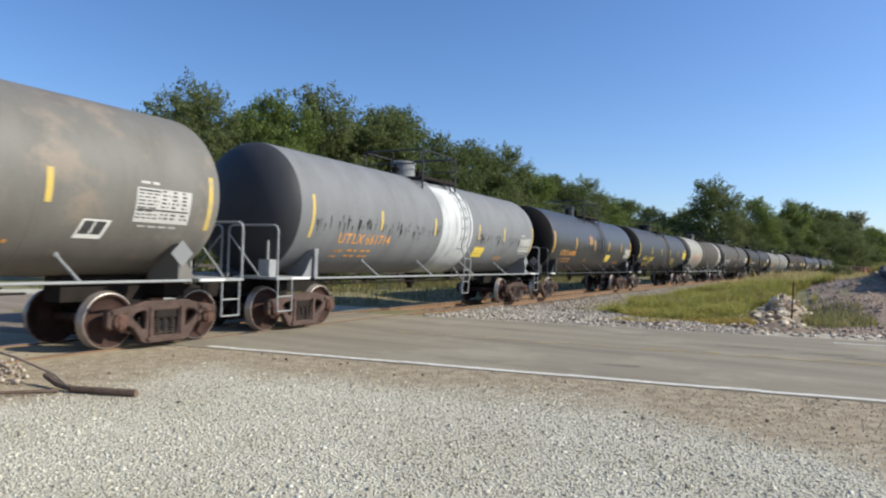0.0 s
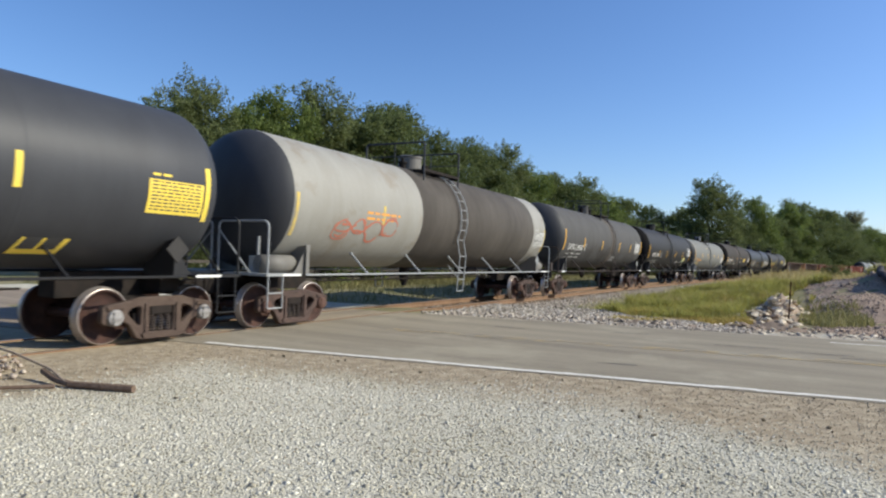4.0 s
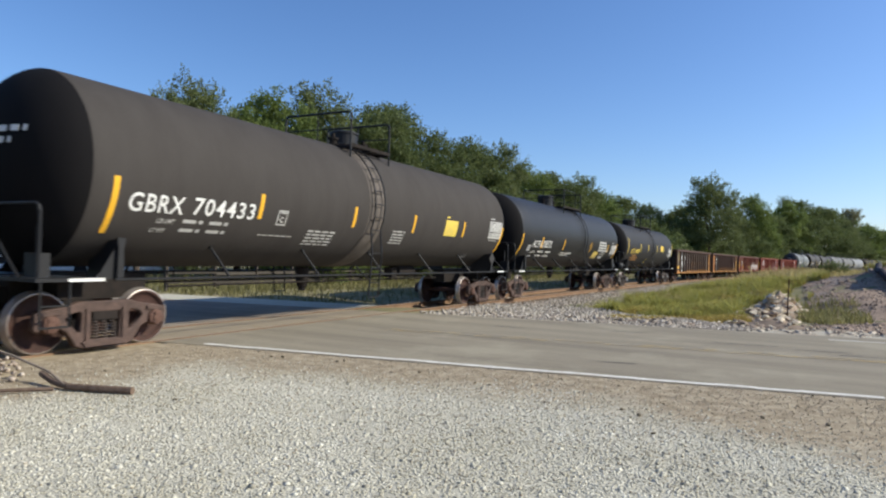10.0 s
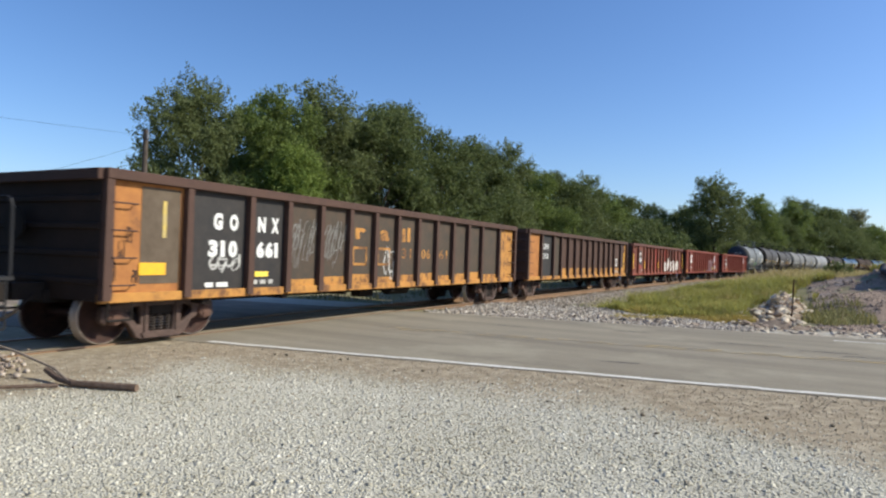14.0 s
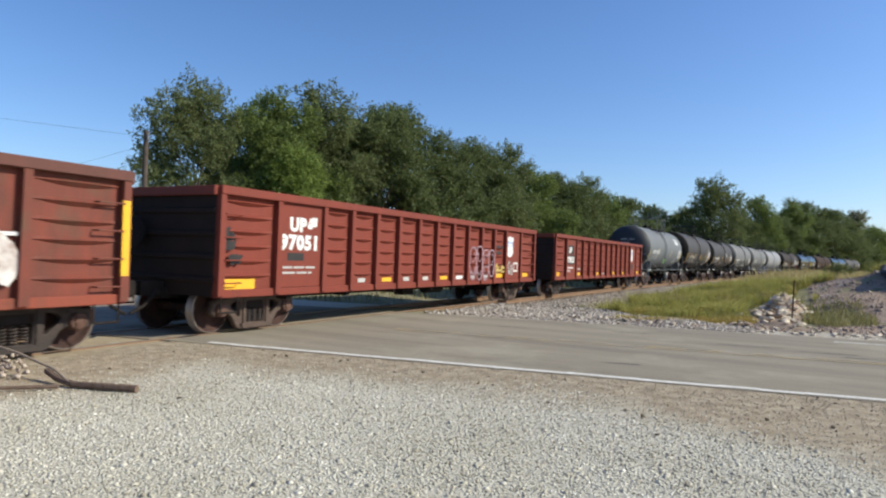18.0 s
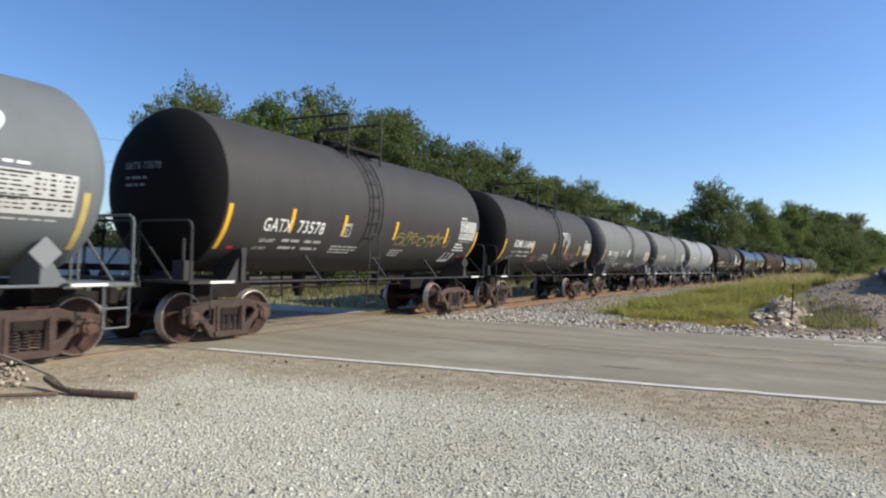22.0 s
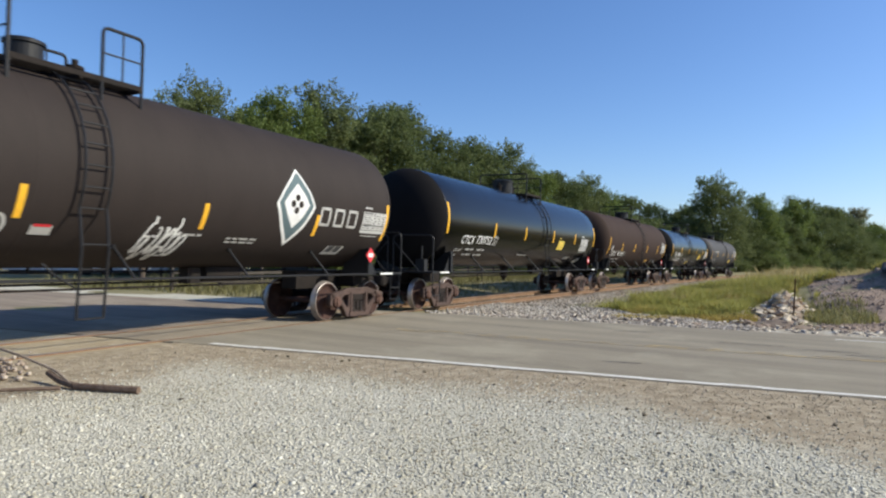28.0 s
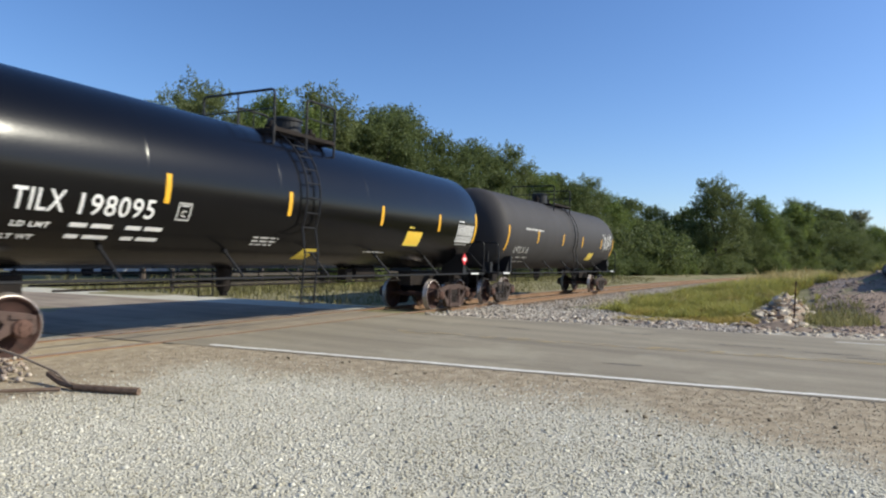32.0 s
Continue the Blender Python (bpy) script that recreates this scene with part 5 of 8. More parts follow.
part("lettering", on_wall(fitted("GSCA", 0.16, 0.8), X + 0.012, h - 2.7, 0.92), M_FADED, c, "stencilled lettering")
for i in range(3, 14):
    wall_plate(c, X, ed[i] + 0.09, 0.86, ed[i + 1] - ed[i] - 0.18, 0.34, P_YELLOWRUST, "peeling_patch")

c, h, X, ed = gondola("faded red gondola car with black patches and white sprayed letters", 220.7, 236.85, P_GONRED, 14, chord=P_CHORDBROWN, style=(1, 0), end_skin=P_GONBLACK,
                      panels={5: P_GONREDRED, 8: P_GONREDRED, 10: P_GONBROWN}, low_band=P_REDEDGE)
wall_plate(c, X, -h + 1.48, 0.88, 1.38, 1.72, P_GONRED, "flat_plate", 0.05)
wall_plate(c, X, -h + 1.58, 1.3, 0.98, 0.62, P_PATCH, lift=0.055)
wall_plate(c, X, -h + 1.76, 1.9, 0.60, 0.42, P_PATCH, lift=0.055)
part("lettering", on_wall(fitted("UP", 0.25, 0.36, 0.012), X + 0.06, -h + 1.90, 1.97), M_WHITE, c, "painted lettering")
part("lettering", on_wall(fitted("32507", 0.25, 0.82, 0.012), X + 0.06, -h + 1.66, 1.6), M_WHITE, c, "painted lettering")
wall_plate(c, X, -h + 0.05, 1.15, 0.14, 0.95, M_YELLOW, "reflector", 0.125)
wall_plate(c, X, ed[2] - 0.065, 1.14, 0.13, 0.5, M_YELLOW, "reflector", 0.125)
wall_plate(c, X, ed[6] - 0.065, 1.14, 0.13, 0.5, M_YELLOW, "reflector", 0.125)
for i in range(2, 8):
    wall_plate(c, X, ed[i] + 0.09, 0.85, ed[i + 1] - ed[i] - 0.18, 0.16, P_REDEDGE, "peeling_patch", 0.02)
wall_plate(c, X, -h + 1.9, 1.14, 0.5, 0.26, P_GONREDRED, "peeling_patch", 0.06)
part("frame_mark", on_wall(plaque(0.32, 0.16, 0.025), X + 0.056, -h + 2.32, 0.93), M_FADED, c)
M_SPRAYWHITE = mat("thin_white_spray", (0.62, 0.59, 0.55), 0.7, 0, (0.30, 0.20, 0.17), 4, 0.85, ramp=(0.42, 0.66))
for i in range(8, 13):
    part("sprayed_mark", on_wall(scrawl(ed[i + 1] - ed[i] - 0.24, 1.0, 30 + i, 2, 0.22, 0.0), X + 0.074, ed[i] + 0.1, 0.88), M_SPRAYWHITE, c, "sprayed white letters")
part("frame_mark", on_wall(plaque(0.36, 0.3, 0.05), X + 0.05, h - 1.9, 1.45), M_WHITE, c)
wall_plate(c, X, h - 0.15, 1.15, 0.13, 1.15, M_YELLOW, "reflector", 0.125)

c, h, X, ed = gondola("red gondola car with white numbers and sprayed scrawls", 238.65, 255.0, P_GONREDCLEAN, 14, style=(2, 0), end_skin=P_GONENDSHADE)
wall_plate(c, X, -h + 1.62, 0.88, 1.32, 1.72, P_GONREDCLEAN, "flat_plate", 0.05)
part("lettering", on_wall(fitted("UP", 0.27, 0.52, 0.022), X + 0.056, -h + 1.9, 2.04), M_WHITE, c, "painted lettering")
part("lettering", on_wall(fitted("97051", 0.29, 1.15, 0.022), X + 0.056, -h + 1.62, 1.66), M_WHITE, c, "painted lettering")
part("sprayed_mark", on_wall(scrawl(0.26, 0.26, 61, 3, 0.05), X + 0.056, -h + 2.48, 2.08), M_WHITE, c)
wall_plate(c, X, -h + 1.85, 1.42, 0.5, 0.16, P_PATCH, lift=0.056)
for y, z, w, hh in ((0.12, 1.55, 0.26, 0.45), (0.3, 1.32, 0.3, 0.2)):
    part("scuff", on_wall(scrawl(w, hh, int(z * 100), 3, 0.07, 0.0), X + 0.074, -h + y, z), P_PATCH, c, "black scuff")
part("stencilling", on_wall(bars([1.0, 0.9], 0.05, 0.06, 5), X + 0.056, -h + 1.72, 1.3), M_FADED, c)
for i, m in ((3, M_FADED), (4, M_YELLOW), (5, M_FADED), (6, M_FADED), (7, M_YELLOW), (8, M_WHITE), (9, M_FADED), (10, M_FADED)):
    wall_plate(c, X, ed[i] + 0.36, 0.92, 0.30 if m is M_FADED else 0.44, 0.10, m, lift=0.01)
wall_plate(c, X, -h + 0.2, 0.86, 0.8, 0.2, M_YELLOW, lift=0.01)
M_LILAC = mat("pale_lilac_spray", (0.40, 0.31, 0.35), 0.7, 0, (0.27, 0.13, 0.14), 5, 0.9)
part("sprayed_mark", on_wall(bubbles(ed[11] - ed[9] - 0.1, 1.15, 163, 4, 0.045), X + 0.124, ed[9] + 0.05, 0.84), M_LILAC, c, "sprayed pale lilac bubble letters")
part("sprayed_mark", on_wall(scrawl(0.85, 0.4, 164, 3, 0.05, 0.0), X + 0.074, ed[11] + 0.12, 1.02), M_YELLOWPALE, c, "sprayed dull yellow letters")
part("lettering", on_wall(bars([0.6, 0.5], 0.12, 0.09, 65, 0.4), X + 0.064, ed[11] + 0.2, 2.05), P_PATCH, c, "dark stencil patches")
wall_plate(c, X, ed[11] + 0.35, 0.92, 0.6, 0.2, M_YELLOW, lift=0.012)
shield(c, h, X)
part("frame_mark", on_wall(plaque(0.42, 0.34, 0.06), X + 0.056, h - 2.2, 1.12), M_WHITE, c)
part("sprayed_mark", on_wall(scrawl(0.7, 0.7, 71, 5, 0.03), X + 0.06, h - 2.9, 0.92), M_FADED, c)
wall_plate(c, X, h - 1.15, 0.92, 0.55, 0.2, M_YELLOW, lift=0.01)

c, h, X, ed = gondola("red gondola car with a black number patch", 257.5, 274.0, P_GONREDCLEAN, 14, style=(1, 0), chord=P_GONREDCLEAN, end_skin=P_GONENDSHADE)
wall_plate(c, X, -h + 1.62, 0.88, 1.32, 1.72, P_GONREDCLEAN, "flat_plate", 0.05)
wall_plate(c, X, -h + 1.7, 1.9, 0.95, 0.4, P_PATCH, lift=0.055)
wall_plate(c, X, -h + 1.62, 1.42, 1.15, 0.44, P_PATCH, lift=0.055)
part("lettering", on_wall(fitted("UP", 0.24, 0.4, 0.02), X + 0.06, -h + 1.95, 1.97), M_WHITE, c, "painted lettering")
part("lettering", on_wall(fitted("97033", 0.25, 0.98, 0.02), X + 0.06, -h + 1.7, 1.52), M_WHITE, c, "painted lettering")
part("stencilling", on_wall(bars([0.9, 0.5], 0.08, 0.06, 6), X + 0.056, -h + 1.7, 1.3), M_WHITE, c)
for i in (2, 5, 8, 10):
    wall_plate(c, X, ed[i] + 0.3, 0.9, 0.5, 0.13, M_YELLOW, lift=0.01)
part("stencilling", on_wall(bars([0.5], 0.08, 0.06, 66, 0.2), X + 0.01, ed[6] + 0.3, 1.0), M_FADED, c)
part("stencilling", on_wall(bars([0.45], 0.10, 0.06, 67, 0.16), X + 0.01, ed[2] + 0.4, 1.25), M_FADED, c)
for y in (-h + 0.3, h - 1.1):
    wall_plate(c, X, y, 0.9, 0.55, 0.2, M_YELLOW, lift=0.01)
shield(c, h, X)
wall_plate(c, X, h - 2.7, 1.15, 0.46, 0.36, P_PATCH, "plate", 0.058)

# short tank cars
SHORT = dict(style=(0, 0), dome="valve")
c, h, R, zc = tank_car("blue-grey short tank car with white lettering", 276.5, 287.3, P_BLUEGREY, ladder=-0.9, trim=P_BLUEGREY, **SHORT, zc=2.7, R=1.5, head_skin=P_SOOTSHADE, nose=0.1, rail=("mixed", -1.35, -0.19, 1.1), man=-0.6, tail=0.1)
stripes(c, h, R, zc, (-2.64, 1.52), M_YELLOWPALE, z0=2.15, ends=1.63)
mark(c, R, zc, "ADMX", -4.50, 2.27, 0.27, M_WHITE, 0.85)
mark(c, R, zc, "15899", -3.45, 2.27, 0.27, M_WHITE, 0.95)
load_lines(c, R, zc, -4.45, 2.18, 1.70, 0.08, M_FADED, 71)
part("sprayed_mark", on_tank(scrawl(0.8, 0.65, 81, 2, 0.05), -0.03, 1.52, R, zc), M_GREEN, c, "sprayed green scrawl")
part("sprayed_mark", on_tank(scrawl(1.2, 0.65, 82, 3, 0.06), 3.12, 3.0, R, zc), M_WHITE, c)
data_panel(c, R, zc, 4.22, 2.03, 1.1, 0.76, 72, M_WHITE)
head_text(c, h, R, zc, "ADMX 15899", 3.15, 73, M_FADED)
frame_mark(c, R, zc, 3.3, 1.68, 0.6, 0.32, M_WHITE)

c, h, R, zc = tank_car("matt black short tank car with white lettering", 289.85, 300.5, P_DUSTBLACK, tail=0.19, head_skin=P_SHADEDEND, ladder=-0.6, trim=P_DUSTBLACK, **SHORT, zc=2.84, R=1.58, nose=0.2, rail=("hoops", -0.8, 0.6), man=-0.3)
stripes(c, h, R, zc, (-3.43, -1.65, 0.57, 3.38), z0=2.13, ends=1.73)
mark(c, R, zc, "GATX", -4.15, 2.12, 0.28, M_WHITE, 0.8)
mark(c, R, zc, "73578", -3.15, 2.13, 0.28, M_WHITE, 0.85)
c_mark(c, R, zc, -1.60, 2.12, M_FADED)
load_lines(c, R, zc, -4.10, 2.03, 1.87, 0.08, M_FADED, 73)
part("sprayed_mark", on_tank(scrawl(3.0, 0.5, 83, 8, 0.022), 0.75, 1.95, R, zc), mat("dull_yellow_spray", (0.40, 0.31, 0.08), 0.7, 0, (0.16, 0.13, 0.05), 7, 0.8), c, "sprayed dull yellow letters")
data_panel(c, R, zc, 4.26, 2.24, 1.08, 0.72, 74, M_WHITE)
frame_mark(c, R, zc, 3.76, 1.6, 0.6, 0.38, M_WHITE)
data_lines(c, R, zc, -1.78, 1.9, [1.0, 1.0, 0.8], 0.05, M_FADED, 77)
data_lines(c, R, zc, 4.2, 2.16, [0.45, 0.6, 0.75], 0.06, M_WHITE, 78)
data_lines(c, R, zc, 0.75, 1.88, [0.6, 0.5, 0.5], 0.05, M_FADED, 79)
head_text(c, h, R, zc, "GATX 73578", 3.15, 8, M_MIDINK)
for y in (-h + 0.5, h - 0.5):
    part("reflector", on_tank(plaque(0.14, 0.08), y, 1.74, R, zc, 0.006), M_RED, c, "small red reflector")

c, h, R, zc = tank_car("black short tank car with sprayed marks", 303.15, 313.8, P_DUSTBLACK, tail=0.3, head_skin=P_SHADEDEND, ladder=0.45, trim=P_BLACKMATT, **SHORT, zc=2.76, R=1.53, nose=0.15, rail=("mixed", -0.84, 1.25, 1.6), man=-0.2)
stripes(c, h, R, zc, (-2.4, 0.06, 1.76, 3.72), z0=2.04, ends=1.65)
mark(c, R, zc, "ADMX", -4.34, 2.22, 0.28, M_WHITE, 0.9)
mark(c, R, zc, "16845", -3.29, 2.22, 0.28, M_WHITE, 1.0)
load_lines(c, R, zc, -4.29, 2.13, 1.70, 0.08, M_FADED, 75)
part("sprayed_mark", on_tank(scrawl(1.1, 0.8, 84, 4, 0.03), 1.05, 2.4, R, zc), M_WHITE, c, "sprayed white scrawl")
M_PINKPEN = mat("dull_pink_marker", (0.34, 0.17, 0.19), 0.7, 0, (0.2, 0.1, 0.12), 6, 0.7)
for k, (y, z, w, m) in enumerate(((-2.14, 1.65, 0.7, M_PINKPEN), (-1.09, 1.7, 1.1, M_FADED), (1.96, 1.82, 1.4, M_PINKPEN), (-4.9, 1.6, 0.8, M_MIDINK))):
    part("sprayed_mark", on_tank(scrawl(w, 0.42, 185 + k, 4, 0.025), y, z, R, zc), m, c, "sprayed dull pink scrawl" if m is M_PINKPEN else "sprayed grey scrawl")
data_panel(c, R, zc, 4.45, 2.06, 1.08, 0.72, 76, M_WHITE)
frame_mark(c, R, zc, 3.92, 1.55, 0.6, 0.28, M_WHITE)
head_text(c, h, R, zc, "ADMX 16845", 3.15, 6, M_MIDINK)

c, h, R, zc = tank_car("ash grey short tank car with white sprayed scrawls", 316.5, 327.5, P_ASHGREY, ladder=0.45, trim=P_ASHGREY, rail_colour=M_CASTDARK, top_rail=P_SLATE, air_tank="rear", **SHORT, zc=2.79, R=1.54, head_skin=P_SOOTSHADE, tail=0.2, nose=0.38, rail=("hoops", 0.2, 1.15), man=-0.3)
drips(c, R, zc, -5.0, 4.9, 2.3, 150, 31, P_SLATE, 0.75)
drips(c, R, zc, -5.0, 4.6, 2.1, 70, 33, P_BLACKMATT, 0.5)
stripes(c, h, R, zc, (-2.34, -0.6, 1.75, 3.85), z0=2.1, ends=1.66, short=M_TAPEDIRTY)
mark(c, R, zc, "DMIX", -4.38, 2.16, 0.3, M_WHITE, 0.78)
mark(c, R, zc, "191202", -3.43, 2.14, 0.3, M_WHITE, 1.13)
c_mark(c, R, zc, -1.59, 2.19, M_FADED)
load_lines(c, R, zc, -4.09, 2.10, 1.95, 0.08, M_FADED, 78)
for k, (y, z, w) in enumerate(((-3.39, 1.45, 1.1), (-1.94, 1.45, 0.65), (-0.24, 2.05, 0.45), (0.81, 1.48, 1.1), (2.0, 1.47, 0.9))):
    part("sprayed_mark", on_tank(scrawl(w, 0.6, 90 + k, 3, 0.04), y, z, R, zc), M_WHITE, c, "sprayed white scrawl")
data_panel(c, R, zc, 4.36, 1.98, 1.12, 0.72, 79)
frame_mark(c, R, zc, 3.83, 1.55, 0.6, 0.28, M_WHITE)

c, h, R, zc = tank_car("pale grey short tank car with white lettering", 329.9, 340.4, P_ASHGREY, ladder=0.7, trim=P_GREYBLUE, rail_colour=M_RAILGREY, top_rail=P_SLATE, **SHORT, zc=2.76, R=1.53, head_skin=P_SOOTSHADE, nose=0.38, rail=("mixed", -0.55, 1.57, 1.85), man=0.1)
drips(c, R, zc, -5.0, 4.6, 2.0, 90, 32, P_BLACKMATT, 0.35)
stripes(c, h, R, zc, (-2.32, 0.48, 1.8), M_YELLOWPALE, z0=2.1, ends=1.66)
mark(c, R, zc, "ADMX", -4.14, 2.27, 0.26, M_FADED, 0.8)
mark(c, R, zc, "16836", -3.14, 2.25, 0.26, M_FADED, 0.9)
load_lines(c, R, zc, -4.24, 2.31, 1.61, 0.07, M_FADED, 80)
part("sprayed_mark", on_tank(scrawl(1.0, 0.5, 95, 4, 0.03), 2.3, 1.9, R, zc), M_FADED, c)
data_panel(c, R, zc, h - 1.15, 2.1, 1.1, 0.7, 81)

c, h, R, zc = tank_car("pale stained grey short tank car", 342.9, 354.0, P_GREYWHITE, ladder=-1.1, trim=P_GREYWHITE, rail_colour=M_RAILGREY, top_rail=P_SLATE, **SHORT, zc=2.74, R=1.52, head_skin=P_SOOTSHADE)
stripes(c, h, R, zc, (-2.4, 2), M_YELLOWPALE, z0=2.1)
mark(c, R, zc, "ADMX", -4.3, 2.35, 0.26, M_FADED, 0.85)
mark(c, R, zc, "16", -3.35, 2.35, 0.26, M_FADED, 0.4)
load_lines(c, R, zc, -4.25, 2.26, 1.61, 0.07, M_FADED, 82)
data_panel(c, R, zc, h - 1.15, 2.1, 1.1, 0.7, 83)

# long tank cars at the rear
c, h, R, zc = tank_car("dark brown tank car with a pale diamond emblem", 357.6, 372.1, P_BROWN, ladder=-0.76, trim=P_BLACK, style=(0, 0), zc=2.77, R=1.525, dome_r=0.27, placard=M_RED, head_skin=P_SHADEDEND, rail=("mixed", -1.5, -0.25, 0.56), man=-0.85)
stripes(c, h, R, zc, (-4.25, -1.65, 1.45, 4.5), z0=1.97)
mark(c, R, zc, "ADMX", -6.55, 2.11, 0.3, M_WHITE, 0.95)
mark(c, R, zc, "30589", -5.4, 2.11, 0.3, M_WHITE, 1.05)
c_mark(c, R, zc, -4.00, 2.11, M_FADED)
load_lines(c, R, zc, -6.50, 2.02, 2.46, 0.09, M_WHITE, 85)
part("sprayed_mark", on_tank(scrawl(1.3, 0.75, 97, 4, 0.04), -3.0, 1.6, R, zc), M_FADED, c, "sprayed white scrawl")
part("sprayed_mark", on_tank(scrawl(0.85, 1.0, 98, 6, 0.04), 0.42, 1.42, R, zc), M_WHITE, c, "sprayed white scrawl")
M_EMBLEM = mat("grey_blue_emblem", (0.10, 0.14, 0.15), 0.6)


def diamond(w, hh):
    bm = bmesh.new()
    bm.faces.new([bm.verts.new((x * w, y * hh, 0)) for x, y in ((0.5, 0), (0.8, 0.28), (1, 0.55), (0.85, 0.72), (0.5, 1), (0.15, 0.72), (0, 0.55), (0.2, 0.28))])
    return bm


part("emblem", on_tank(diamond(1.2, 1.7), 3.2, 1.74, R, zc, 0.004), M_WHITE, c, "pale diamond emblem")
part("emblem", on_tank(diamond(1.06, 1.5), 3.27, 1.84, R, zc, 0.007), M_EMBLEM, c)
part("emblem", on_tank(diamond(0.78, 0.95), 3.41, 2.10, R, zc, 0.010), M_WHITE, c)
bm = bmesh.new()
for dx, dy in ((0, 0.13), (0, -0.13), (0.12, 0), (-0.12, 0)):
    g = bmesh.ops.create_circle(bm, cap_ends=True, segments=10, radius=0.075)["verts"]
    bmesh.ops.translate(bm, vec=(dx, dy, 0), verts=g)
part("emblem", on_tank(bm, 3.8, 2.6, R, zc, 0.013), P_BROWN, c)
for k in range(3):
    part("emblem_block", on_tank(plaque(0.36, 0.42, 0.06), 4.6 + 0.5 * k, 2.2, R, zc), M_FADED, c)
part("placard", on_tank(plaque(0.30, 0.17), -1.36, 1.76, R, zc, 0.005), M_FADED, c, "small red and white notice")
part("placard_panel", on_tank(plaque(0.24, 0.045), -1.33, 1.87, R, zc, 0.008), M_RED, c)
data_panel(c, R, zc, 6.2, 2.06, 1.0, 0.66, 86)
frame_mark(c, R, zc, 5.24, 1.58, 0.6, 0.28, M_FADED)
data_lines(c, R, zc, 2.2, 1.85, [0.8, 0.75], 0.05, M_FADED, 87)
data_lines(c, R, zc, 0.95, 1.88, [0.7], 0.05, M_FADED, 84)

c, h, R, zc = tank_car("glossy black tank car with white lettering", 375.25, 391.3, P_GLOSS, dome_r=0.41, tail=-0.25, head_skin=P_SHADEDEND, ladder=0.62, trim=P_BLACK, style=(0, 0), zc=2.76, R=1.53, placard=M_RED, ahead=0.05, nose=0.12, rail=("hoops", -0.35, 1.25), man=-0.5)
stripes(c, h, R, zc, (-4.48, -1.63, 1.57, 4.57), z0=2.3, ends=2.3)
mark(c, R, zc, "CTCX", -6.73, 2.03, 0.29, M_WHITE, 0.87)
mark(c, R, zc, "730752", -5.68, 2.05, 0.29, M_WHITE, 1.15)
c_mark(c, R, zc, -4.38, 2.04, M_FADED)
load_lines(c, R, zc, -6.90, 1.93, 2.21, 0.09, M_FADED, 88)
data_panel(c, R, zc, 2.4, 1.98, 0.75, 0.52, 89, M_YLETTER, M_YELLOWPALE)
data_panel(c, R, zc, 5.6, 1.97, 1.1, 0.75, 90, M_WHITE)
data_lines(c, R, zc, -1.6, 1.75, [1.0], 0.05, M_FADED, 91)
data_lines(c, R, zc, 4.2, 1.72, [0.8, 0.7], 0.05, M_FADED, 192)
frame_mark(c, R, zc, 6.15, 1.48, 0.5, 0.3, M_WHITE)

c, h, R, zc = tank_car("brown tank car with bold white lettering", 394.2, 409.0, P_BROWNRED, tail=-0.24, dome_r=0.42, ladder=-0.16, trim=P_BLACK, style=(2, 0), zc=2.82, R=1.565, placard=M_RED, nose=-0.2, rail=("hoops", -0.94, 1.26), man=0.48)
stripes(c, h, R, zc, (-4.76, -1.88, 1.46, 4.54), z0=2.19, ends=1.98, front=-7.4)
mark(c, R, zc, "CBTX", -6.65, 1.88, 0.32, M_WHITE, 0.95, slant=0.18)
mark(c, R, zc, "741939", -5.40, 1.89, 0.32, M_WHITE, 1.2, slant=0.18)
c_mark(c, R, zc, -4.10, 1.88, M_FADED, 0.18)
load_lines(c, R, zc, -6.60, 1.79, 2.29, 0.09, M_FADED, 92)
data_panel(c, R, zc, -6.9, 2.2, 0.3, 0.25, 93)
data_panel(c, R, zc, 2.55, 1.54, 0.75, 0.28, 94, M_YELLOW, P_YELLOWRUST)
part("sprayed_mark", on_tank(scrawl(1.5, 0.4, 294, 4, 0.03), 4.38, 1.5, R, zc), M_FADED, c, "sprayed grey scrawl")
data_panel(c, R, zc, 5.78, 2.24, 1.1, 0.72, 95, M_WHITE)
head_text(c, h, R, zc, "CBTX 741939", 3.2, 8, M_MIDINK)

c, h, R, zc = tank_car("glossy black tank car with tall white lettering", 411.8, 427.0, P_GLOSS, ladder=-0.8, trim=P_BLACK, style=(0, 0), zc=2.765, R=1.515, placard=M_RED, head_skin=P_SHADEDEND, nose=-0.05, rail=("mixed", -1.2, -0.31, 0.79), man=0.17)
stripes(c, h, R, zc, (-4.28, -1.33, 2.07, 5.07), z0=2.37, ends=2.12, front=-7.6)
mark(c, R, zc, "TILX", -6.60, 2.11, 0.33, M_WHITE, 0.72)
mark(c, R, zc, "198095", -5.66, 2.1, 0.33, M_WHITE, 1.25)
c_mark(c, R, zc, -3.98, 2.11, M_FADED)
load_lines(c, R, zc, -6.52, 2.02, 2.38, 0.09, M_WHITE, 96)
data_panel(c, R, zc, 3.45, 1.87, 0.8, 0.52, 97, M_YLETTER, M_YELLOW)
part("placard", on_tank(plaque(0.5, 0.37), -0.5, 1.49, R, zc, 0.005, slant=0.35), M_YLETTER, c)
data_lines(c, R, zc, -2.03, 1.92, [0.7, 0.65, 0.6], 0.05, M_FADED, 98)
data_lines(c, R, zc, 1.9, 1.72, [0.9], 0.05, M_FADED, 198)
data_panel(c, R, zc, h - 1.3, 2.05, 1.1, 0.7, 99, M_WHITE)

